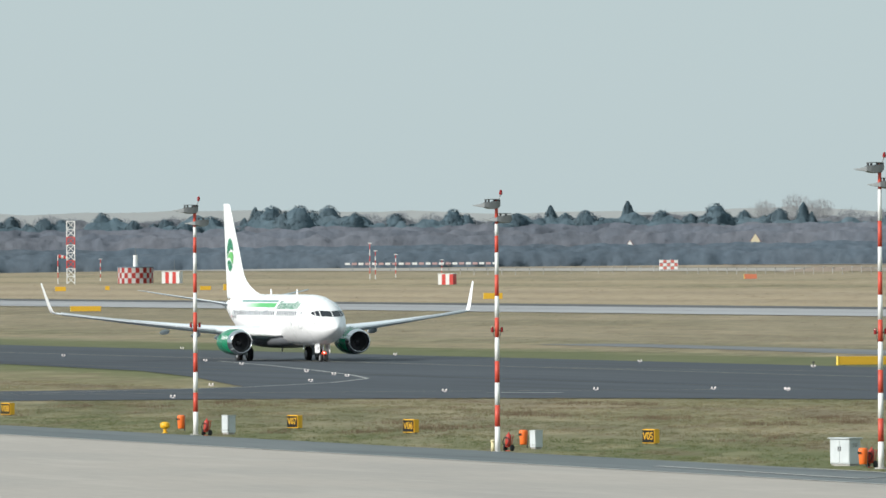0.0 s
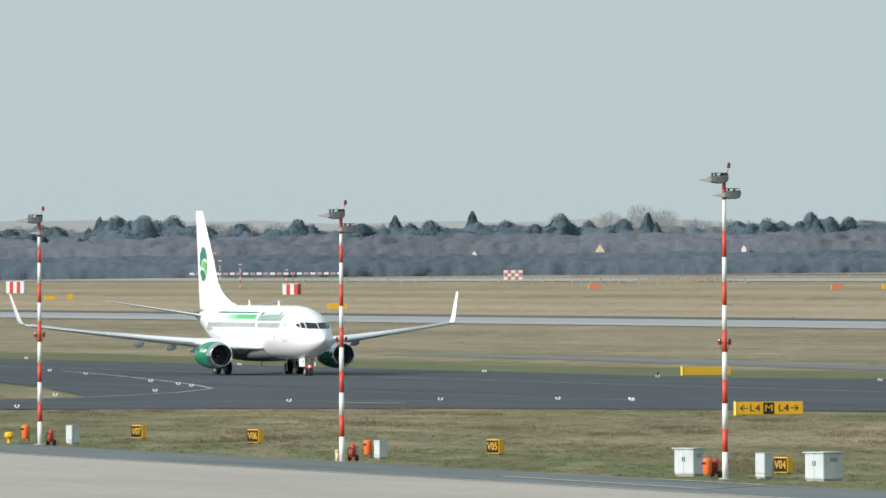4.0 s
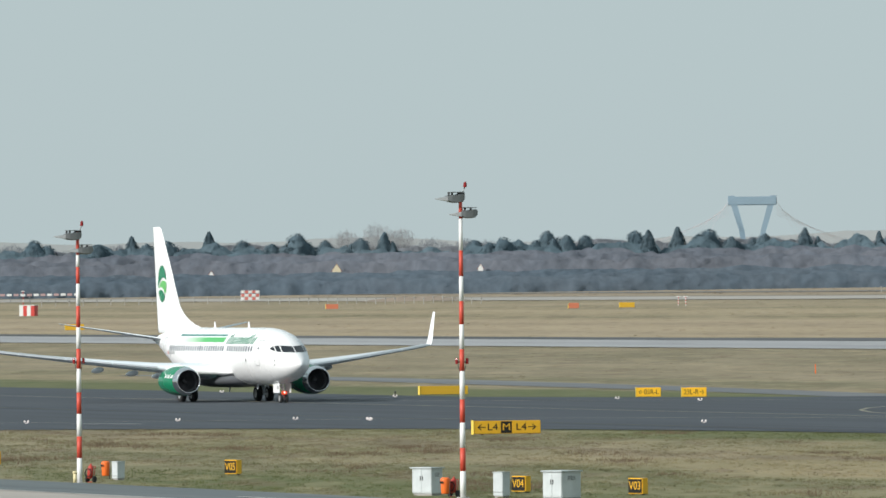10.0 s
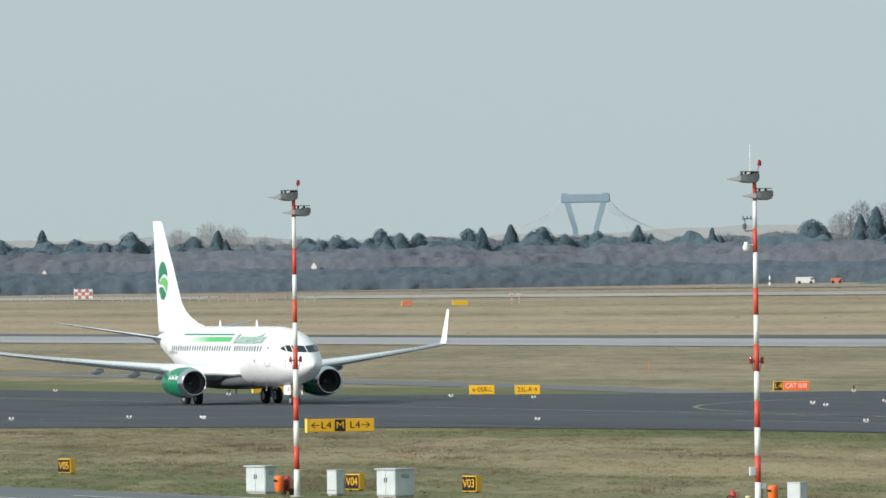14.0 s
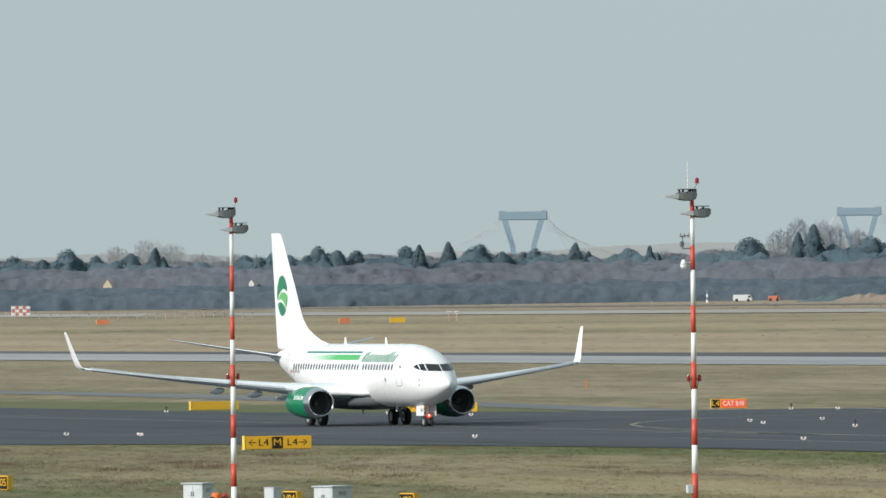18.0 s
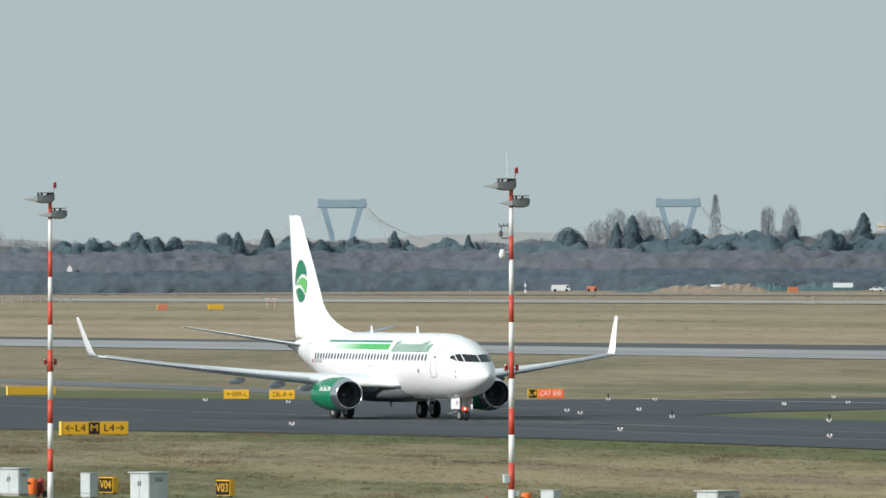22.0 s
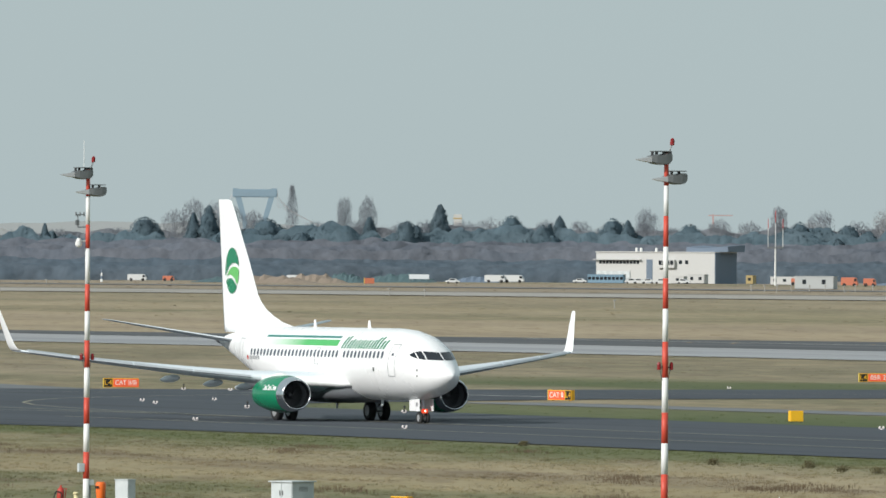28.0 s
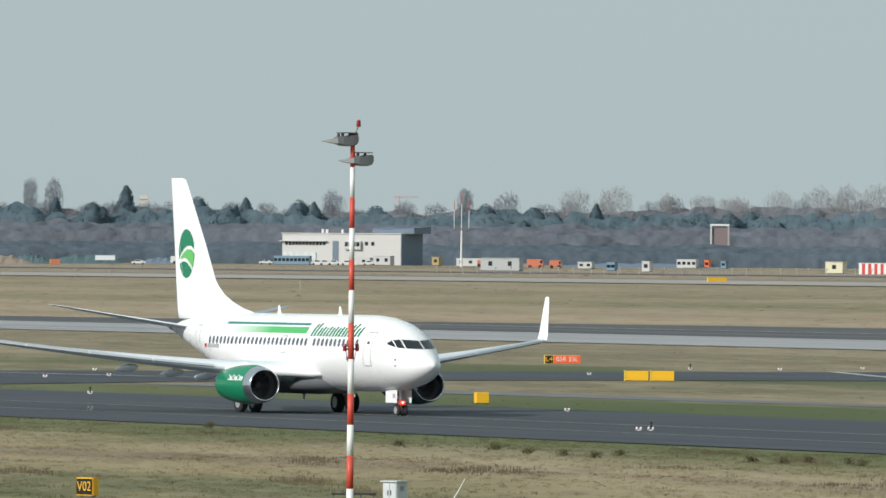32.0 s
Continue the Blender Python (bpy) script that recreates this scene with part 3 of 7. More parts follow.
def make_airliner():
    ob = thing("airliner", "white twin-jet airliner with green engines and green stripes taxiing", "airplane", (-794.5, 239.4, 0))

    # fuselage
    bm = bmesh.new()
    stations = [0.0, 0.04, 0.12, 0.3, 0.55, 0.8, 1.1, 1.3, 1.5, 1.7, 1.95, 2.2, 2.55, 2.9, 3.4, 4, 4.7, 5.5, 6.2, 7] + list(np.linspace(8, 21, 14)) + [22, 23, 24, 25.5, 27, 28, 29, 30, 31, 31.7, 32.2]
    rings = []
    for s in stations:
        zc, h, w = hull(s)
        rings.append([(4 - s, w * math.sin(a), zc + h * math.cos(a)) for a in (2 * math.pi * k / 48 for k in range(48))])
    loft(bm, rings)
    body = part("fuselage", bm, WHITE, ob, smooth=True)
    bm = bmesh.new()
    rings = []
    for s, b, w in ((10.2, 1.36, 0.9), (10.9, 1.20, 1.6), (12, 1.08, 1.95), (14, 1.03, 2.02), (17, 1.03, 2.02), (19, 1.10, 1.95), (20.5, 1.30, 1.5), (21.3, 1.5, 0.8)):
        zc, h = (b + 2.55) / 2, (2.55 - b) / 2
        rings.append([(4 - s, w * math.copysign(abs(math.sin(a)) ** 0.7, math.sin(a)), zc + h * math.copysign(abs(math.cos(a)) ** 0.8, math.cos(a))) for a in (2 * math.pi * k / 28 for k in range(28))])
    loft(bm, rings)
    # the shadow of the wing on the fairing is painted in as dark grey
    part("belly_fairing", bm, material("wing_shadow_grey", (0.15, 0.16, 0.175), 0.45, vary=0.12), ob, "belly fairing in a dark wing-shadow grey", smooth=True)
    bm = bmesh.new()
    tube(bm, (4 - 32.15, 0, 4.36), (4 - 32.75, 0, 4.42), 0.17, 0.12, 16)
    part("tail_exhaust", bm, DARKMETAL, ob)

    # cockpit glazing: six panes
    for side in (1, -1):
        for y0, y1, zb0, zb1, zt0, zt1 in ((0.035, 0.80, 3.56, 3.58, 3.99, 4.05), (0.85, 1.10, 3.58, 3.62, 4.05, 4.02), (1.14, 1.335, 3.62, 3.78, 4.01, 3.86)):
            bm = bmesh.new()
            g = []
            for j in range(4):
                row = []
                for i in range(6):
                    u, v = i / 5, j / 3
                    z = (zb0 + (zb1 - zb0) * u) * (1 - v) + (zt0 + (zt1 - zt0) * u) * v
                    row.append(bm.verts.new(face_on(side * (y0 + (y1 - y0) * u), z)))
                g.append(row)
            for a, b in zip(g, g[1:]):
                for i in range(5):
                    bm.faces.new((a[i], a[i + 1], b[i + 1], b[i]))
            part("windscreen_pane", bm, GLASS, ob, "dark cockpit glass", smooth=True)

    # cabin windows, doors, markings
    window_data = {}
    for side in (1, -1):
        k = 0
        s = 5.65
        while s < 24.3:
            if not 10.95 < s < 11.5:
                bm = bmesh.new()
                side_patch(bm, s - 0.14, s + 0.14, 3.62, 4.02, side, 0.012, 2, 4, 0.0, 0.22)
                part("cabin_window", bm, WINDOW, ob)
            s += 0.508
        for s0, s1, z0, z1 in ((4.08, 4.88, 2.62, 4.42), (26.0, 26.75, 3.0, 4.6), (14.15, 14.7, 3.2, 4.15)):
            bm = bmesh.new()
            t = 0.045
            side_patch(bm, s0, s0 + t, z0, z1, side, 0.01, 1, 6)
            side_patch(bm, s1 - t, s1, z0, z1, side, 0.01, 1, 6)
            side_patch(bm, s0 + t, s1 - t, z0, z0 + t, side, 0.01, 2, 1)
            side_patch(bm, s0 + t, s1 - t, z1 - t, z1, side, 0.01, 2, 1)
            door = part("door_outline", bm, SEAM, ob, "grey seam of a closed door")
            if s0 < 10:
                bm = bmesh.new()
                side_patch(bm, s0 + 0.27, s0 + 0.52, 3.78, 3.92, side, 0.014, 1, 1)
                part("door_window", bm, WINDOW, door)
        bm = bmesh.new()
        side_patch(bm, 12.2, 22.6, 4.69, 4.81, side, 0.008, 20, 1)
        part("upper_stripe", bm, material("dark_teal_paint", (0.02, 0.20, 0.17), 0.3, vary=0.05), ob, "dark teal stripe")
        bm = bmesh.new()
        side_patch(bm, 12.05, 22.9, 4.26, 4.60, side, 0.008, 20, 2)
        part("lower_stripe", bm, FADEGREEN, ob, "light green stripe")
        # the operator's name, as plain slanted bars
        for i in range(8):
            s1 = 11.45 - i * 0.74
            tall = 4.82 if i in (0, 6) else 4.64
            for d, w, top in ((0.37, 0.22, tall), (0.0, 0.22, tall - 0.05)):
                bm = bmesh.new()
                side_patch(bm, s1 - d - w, s1 - d, 4.13, top, side, 0.009, 1, 4, 0.16)
                part("name_bar", bm, GREEN, ob, "slanted green bar")
        bm = bmesh.new()
        side_patch(bm, 24.55, 24.95, 3.40, 3.60, side, 0.009, 2, 1)
        part("flag", bm, REDFLAG, ob, "small red and dark flag")
        for i in range(6):
            bm = bmesh.new()
            side_patch(bm, 22.62 + i * 0.29, 22.82 + i * 0.29, 3.40, 3.60, side, 0.009, 1, 1)
            part("marking_bar", bm, SEAM, ob)
        for s0, s1, z0, z1 in ((6.55, 6.72, 2.9, 3.12), (2.0, 2.1, 2.95, 3.05), (2.0, 2.1, 2.65, 2.72)):
            bm = bmesh.new()
            side_patch(bm, s0, s1, z0, z1, side, 0.011, 1, 1)
            part("sensor_port", bm, DARKMETAL, ob)

    # fin with rudder seam and emblem
    bm = bmesh.new()
    rings = []
    for z, s0, s1, t in ((4.9, 21.2, 31.75, 0.55), (5.28, 21.9, 31.85, 0.54), (5.50, 23.3, 31.88, 0.53), (5.86, 24.7, 31.92, 0.52), (6.26, 25.8, 31.97, 0.50), (6.68, 26.5, 32.01, 0.48), (7.05, 26.93, 32.06, 0.46), (9.0, 28.25, 32.28, 0.343), (11.9, 30.40, 32.66, 0.192), (12.45, 30.85, 32.74, 0.15), (12.55, 31.3, 32.74, 0.06)):
        rings.append([(4 - (s0 + a), h, z) for a, h in aerofoil(s1 - s0, t * 0.55 / (s1 - s0))])
    loft(bm, rings)
    fin = part("tail_fin", bm, WHITE, ob, smooth=True)
    bm = bmesh.new()
    for sgn in (1, -1):
        a = [(30.55, 5.6), (32.02, 11.8)]
        vs = [bm.verts.new((4 - s + d, sgn * 0.155 * (1 - (z - 5.6) / 9.0), z)) for s, z in a for d in (-0.012, 0.012)]
        bm.faces.new((vs[0], vs[1], vs[3], vs[2]))
    part("rudder_seam", bm, material("pale_seam", (0.62, 0.63, 0.64), 0.5, vary=0.05), fin)

    def fin_side(s, z):
        """Half thickness of the fin with a hair's clearance."""
        s0, s1 = lerp(z, ((4.7, 25.5), (6.2, 26.35), (9.0, 28.25), (11.9, 30.40))), lerp(z, ((4.7, 31.75), (6.2, 31.95), (9.0, 32.28), (11.9, 32.66)))
        c, x = s1 - s0, min(1.0, max(0.0, (s - s0) / (s1 - s0)))
        return 0.052 * 1.03 * c * 1.1 * (1.484 * math.sqrt(x) - 0.63 * x - 1.758 * x * x + 1.4215 * x ** 3 - 0.5075 * x ** 4) + 0.012

    def emblem(name, mat, inside, label):
        for sgn in (1, -1):
            bm = bmesh.new()
            n = 48
            for i in range(n):
                for j in range(n):
                    u, v = (i + 0.5) / n * 2 - 1, (j + 0.5) / n * 2 - 1
                    if inside(u, v):
                        q = []
                        for du, dv in ((-1, -1), (1, -1), (1, 1), (-1, 1)):
                            s, z = 30.52 - (u + du / n) * 1.06, 8.44 + (v + dv / n) * 1.32
                            q.append(bm.verts.new((4 - s, sgn * fin_side(s, z), z)))
                        bm.faces.new(q)
            bmesh.ops.remove_doubles(bm, verts=bm.verts[:], dist=0.002)
            part(name, bm, mat, fin, label, smooth=True)

    disc = lambda u, v: u * u + v * v < 1
    arc = lambda u, v, h: v - (h - 0.35 * u * u + 0.22 * u)
    emblem("emblem_top", GREEN, lambda u, v: disc(u, v) and arc(u, v, 0.22) > 0.09, "dark green emblem cap")
    emblem("emblem_middle", LEAFGREEN, lambda u, v: disc(u, v) and arc(u, v, 0.22) < -0.07 and arc(-u, v, -0.28) > 0.07, "light green emblem band")
    emblem("emblem_bottom", GREEN, lambda u, v: disc(u, v) and arc(-u, v, -0.28) < -0.08, "dark green emblem base")

    # tailplane
    for side in (1, -1):
        bm = bmesh.new()
        loft(bm, [wing_ring(s, y, z, c, t, 0, side) for y, z, s, c, t in ((0.25, 4.42, 28.6, 3.6, 0.06), (0.8, 4.50, 28.95, 3.35, 0.055), (6.9, 5.55, 32.15, 1.15, 0.05), (7.12, 5.60, 32.55, 0.7, 0.03))])
        part("tailplane", bm, GREYPAINT, ob, smooth=True)

    # wings, winglets, flap fairings, slats
    for side in (1, -1):
        bm = bmesh.new()
        ys = [1.2, 1.8, 3.2, 4.9, 5.8, 8.5, 11.5, 14.5, 16.6, 17.1]
        loft(bm, [wing_ring(front_edge(y), y, wing_height(y), back_edge(y) - front_edge(y), 0.172 - 0.0038 * y, 0.08, side) for y in ys])
        wing = part("wing", bm, GREYPAINT, ob, "light grey swept wing", smooth=True)
        bm = bmesh.new()
        z0 = wing_height(17.1)
        secs = ((17.1, z0, 21.02, 1.28, 0.08, 0.1), (17.24, z0 + 0.09, 21.14, 1.20, 0.08, 0.55), (17.34, z0 + 0.28, 21.28, 1.10, 0.075, 0.95), (17.44, z0 + 0.60, 21.46, 0.99, 0.07, 1.22), (17.74, z0 + 1.70, 21.98, 0.68, 0.065, 1.30), (17.90, 6.14, 22.24, 0.50, 0.05, 1.32), (17.92, 6.24, 22.36, 0.32, 0.03, 1.32))
        loft(bm, [wing_ring(s, y, z, c, t, cant, side) for y, z, s, c, t, cant in secs])
        part("winglet", bm, WHITE, wing, "white upturned winglet", smooth=True)
        bm = bmesh.new()
        for y0, y1 in ((5.6, 8.4), (8.5, 11.4), (11.5, 14.4), (14.5, 16.7)):
            ring = []
            for y in (y0, y1):
                s, z = front_edge(y), wing_height(y)
                ring.append([(4 - (s - 0.035), side * y, z - 0.02), (4 - (s + 0.02), side * y, z + 0.085), (4 - (s + 0.26), side * y, z + 0.155), (4 - (s + 0.26), side * y, z + 0.12), (4 - (s + 0.1), side * y, z - 0.1)])
            loft(bm, ring)
        part("slat", bm, material("bare_slat_metal", (0.62, 0.64, 0.66), 0.35, 0.6, vary=0.06), wing, "bare metal leading edge")
        for y in (4.3, 6.2, 8.6):
            bm = bmesh.new()
            z, s0, s1 = wing_height(y) - 0.36, back_edge(y) - 2.1, back_edge(y) + 0.75
            loft(bm, [[(4 - (s0 + (s1 - s0) * u), side * y + 0.17 * r * math.cos(a), z - 0.04 - 0.16 * u + 0.22 * r * math.sin(a)) for a in (2 * math.pi * k / 12 for k in range(12))]
                      for u, r in ((0.0, 0.1), (0.12, 0.7), (0.35, 1.0), (0.7, 0.85), (0.9, 0.45), (1.0, 0.08))])
            part("flap_fairing", bm, GREYPAINT, wing, smooth=True)
        bm = bmesh.new()
        loft(bm, [wing_ring(front_edge(1.8) - 2.2, 1.2, 2.1, 3.4, 0.15, 0, side), wing_ring(front_edge(1.8) - 1.5, 1.9, 2.14, 3.0, 0.16, 0, side), wing_ring(front_edge(3.4) - 0.1, 3.4, wing_height(3.4), 2.0, 0.25, 0, side)])
        part("wing_root_glove", bm, WHITE, wing, smooth=True)
        bm = bmesh.new()
        bmesh.ops.create_uvsphere(bm, u_segments=10, v_segments=6, radius=0.11, matrix=Matrix.Translation((4 - front_edge(2.4) + 0.02, side * 2.35, wing_height(2.35) + 0.02)))
        part("landing_light", bm, material("landing_light_glass", (0.75, 0.35, 0.28), 0.15, vary=0.05), wing, "unlit landing light glass")

        # engine
        ey, ez = side * 4.84, 1.53
        bm = bmesh.new()

        def lathe(profile, seg=40):
            rings = []
            for s, r in profile:
                rings.append([(4 - s, ey + r * math.sin(a), ez + r * (math.cos(a) if math.cos(a) > 0 else 0.94 * math.cos(a))) for a in (2 * math.pi * k / seg for k in range(seg))])
            return rings

        loft(bm, lathe(((10.98, 1.012), (11.2, 1.045), (11.8, 1.085), (12.6, 1.08), (13.4, 1.02), (14.2, 0.92), (14.75, 0.82))), cap=False)
        nac = part("engine_nacelle", bm, GREEN, ob, "glossy green engine cowling", smooth=True)
        bm = bmesh.new()
        loft(bm, lathe(((10.982, 1.014), (10.75, 0.972), (10.55, 0.93), (10.42, 0.885), (10.36, 0.845), (10.36, 0.82), (10.42, 0.79), (10.6, 0.765), (10.8, 0.765))), cap=False)
        part("intake_lip", bm, ALU, nac, "polished bare metal intake lip", smooth=True)
        bm = bmesh.new()
        loft(bm, lathe(((10.8, 0.765), (11.5, 0.79), (11.51, 0.0))), cap=False)
        part("intake_duct", bm, material("intake_grey", (0.09, 0.095, 0.10), 0.6, vary=0.1), nac, smooth=True)
        bm = bmesh.new()
        tube(bm, (4 - 11.46, ey, ez), (4 - 11.36, ey, ez), 0.2, 0.19, 20)
        fan = part("fan", bm, DARKMETAL, nac, "dark fan blades")
        for k in range(24):
            bm = bmesh.new()
            a = 2 * math.pi * k / 24
            pts = [(r, a + tw, 4 - 11.38 + dx) for r, tw, dx in ((0.2, 0, 0.05), (0.76, 0.05, 0.03), (0.76, 0.24, -0.06), (0.2, 0.2, -0.05))]
            bm.faces.new([bm.verts.new((x, ey + r * math.sin(t), ez + r * math.cos(t) * 0.97)) for r, t, x in pts])
            part("fan_blade", bm, DARKMETAL, nac)
        bm = bmesh.new()
        loft(bm, [[(4 - 11.38 + d, ey + r * math.sin(a), ez + r * math.cos(a)) for a in (2 * math.pi * k / 16 for k in range(16))] for d, r in ((0.0, 0.22), (0.15, 0.17), (0.32, 0.02))])
        part("spinner", bm, DARKMETAL, nac, smooth=True)
        bm = bmesh.new()
        loft(bm, lathe(((14.2, 0.62), (15.2, 0.52), (15.6, 0.45), (15.6, 0.2), (16.1, 0.03)), 24), cap=False)
        part("exhaust", bm, DARKMETAL, nac, smooth=True)
        bm = bmesh.new()
        loft(bm, [[(4 - s, ey - 0.2 * w, z0), (4 - s, ey - 0.2 * w, z1), (4 - s, ey + 0.2 * w, z1), (4 - s, ey + 0.2 * w, z0)] for s, z0, z1, w in ((11.6, 2.45, 2.60, 0.3), (12.4, 2.4, 2.74, 0.9), (14.3, 2.2, 2.52, 1.0), (15.6, 1.95, 2.45, 1.0), (17.0, 2.05, 2.2, 0.6))])
        part("engine_pylon", bm, WHITE, nac)
        for i in range(9):
            bm = bmesh.new()
            a0 = -side * 1.42
            for ds, da in ((0.0, 0.0),):
                s0 = 12.75 - i * 0.19
                vs = []
                for s, z in ((s0, 1.78), (s0 - 0.13, 1.78), (s0 - 0.13, 2.0 if i % 3 else 2.08), (s0, 2.0 if i % 3 else 2.08)):
                    r = lerp(s, ((10.72, 0.965), (11.2, 1.045), (11.8, 1.085), (12.6, 1.08), (13.4, 1.02))) + 0.008
                    vs.append(bm.verts.new((4 - s, ey - math.sqrt(r * r - (z - ez) ** 2), z)))
                bm.faces.new(vs)
            part("cowling_bar", bm, WHITE, nac, "white cowling marking")

    # landing gear
    wheels = []

    def wheel(x, y, r, w, parent):
        e = new("wheel")
        e.parent = parent
        bm = bmesh.new()
        prof = ((-w / 2, r * 0.55), (-w / 2, r * 0.86), (-w * 0.36, r * 0.97), (-w * 0.18, r), (w * 0.18, r), (w * 0.36, r * 0.97), (w / 2, r * 0.86), (w / 2, r * 0.55))
        loft(bm, [[(q * math.sin(a), d, q * math.cos(a)) for a in (2 * math.pi * k / 28 for k in range(28))] for d, q in prof], cap=False)
        me = mesh_of(bm, "wheel", RUBBER, True)
        bpy.data.objects.remove(e)
        e = new("wheel", me)
        e.parent = parent
        e.location = (x, y, r)
        bm = bmesh.new()
        loft(bm, [[(q * math.sin(a), d, q * math.cos(a)) for a in (2 * math.pi * k / 20 for k in range(20))] for d, q in ((-w * 0.42, r * 0.2), (-w * 0.46, r * 0.56), (w * 0.46, r * 0.56), (w * 0.42, r * 0.2))])
        for k in range(6):
            a = 2 * math.pi * k / 6
            for d in (-1, 1):
                tube(bm, (r * 0.38 * math.sin(a), d * w * 0.42, r * 0.38 * math.cos(a)), (r * 0.38 * math.sin(a), d * w * 0.49, r * 0.38 * math.cos(a)), r * 0.06, None, 6)
        part("rim", bm, material("wheel_rim_grey", (0.40, 0.41, 0.42), 0.4, 0.3, vary=0.08), e, "light grey wheel rim")
        wheels.append((e, r, x, y))

    for y in (-0.2, 0.2):
        wheel(0, y, 0.345, 0.2, ob)
    for side in (1, -1):
        for d in (-0.43, 0.43):
            wheel(-12.6, side * 2.86 + d, 0.565, 0.40, ob)
        bm = bmesh.new()
        tube(bm, (-12.6, side * 2.86 - 0.5, 0.565), (-12.6, side * 2.86 + 0.5, 0.565), 0.09)
        tube(bm, (-12.6, side * 2.86, 0.565), (-12.75, side * 2.65, 2.2), 0.14)
        tube(bm, (-12.7, side * 2.75, 1.3), (-12.7, side * 1.5, 1.6), 0.07)
        box(bm, -13.1, -12.2, side * 3.12 - 0.02, side * 3.12 + 0.02, 0.75, 1.9, 0.01)
        part("main_gear_leg", bm, GREYPAINT, ob)
    bm = bmesh.new()
    tube(bm, (0, -0.22, 0.345), (0, 0.22, 0.345), 0.06)
    tube(bm, (0, 0, 0.345), (-0.12, 0, 1.6), 0.085)
    tube(bm, (-0.05, 0, 0.9), (-1.1, 0, 1.45), 0.05)
    part("nose_gear_leg", bm, GREYPAINT, ob)
    for side in (1, -1):
        bm = bmesh.new()
        box(bm, -0.9, 0.45, side * 0.42 - 0.015, side * 0.42 + 0.015, 0.72, 1.40, 0.012)
        door = part("nose_gear_door", bm, WHITE, ob)
        for i in range(2):
            bm = bmesh.new()
            box(bm, 0.0 + i * 0.16, 0.1 + i * 0.16, side * 0.445 - 0.008, side * 0.445 + 0.008, 0.98, 1.2)
            part("number_bar", bm, SEAM, door)
    bm = bmesh.new()
    box(bm, 0.16, 0.24, -0.20, 0.20, 0.60, 0.84, 0.03)
    lamp = part("taxi_light", bm, glow("taxi_light_red", (1.0, 0.10, 0.04), 0.55), ob, "lit red and white taxi light")
    bm = bmesh.new()
    tube(bm, (0.24, 0, 0.74), (0.275, 0, 0.74), 0.055, 0.05, 16)
    part("taxi_light_lens", bm, glow("taxi_light_white", (1.0, 0.62, 0.50), 3.0), lamp)

    # aerials on the crown and belly
    for s, tall in ((11.1, 0.42), (18.6, 0.42)):
        bm = bmesh.new()
        loft(bm, [[(4 - s0 + 0.0, -0.02, z), (4 - s0 - c, -0.02, z), (4 - s0 - c, 0.02, z), (4 - s0, 0.02, z)] for s0, z, c in ((s, 5.26, 0.4), (s + 0.18, 5.28 + tall, 0.16))])
        part("aerial", bm, WHITE, ob)
    for s in (9.3, 15.5):
        bm = bmesh.new()
        loft(bm, [[(4 - s0, -0.02, z), (4 - s0 - c, -0.02, z), (4 - s0 - c, 0.02, z), (4 - s0, 0.02, z)] for s0, z, c in ((s, 1.30 if s < 10 else 1.06, 0.35), (s + 0.16, 0.95 if s < 10 else 0.72, 0.14))])
        part("belly_aerial", bm, GREYPAINT, ob)
    return ob, wheels


plane, plane_wheels = make_airliner()


# ---- masts with floodlights along the apron ----
REDGLASS = material("red_lamp_glass", (0.24, 0.012, 0.012), 0.2, vary=0.1)


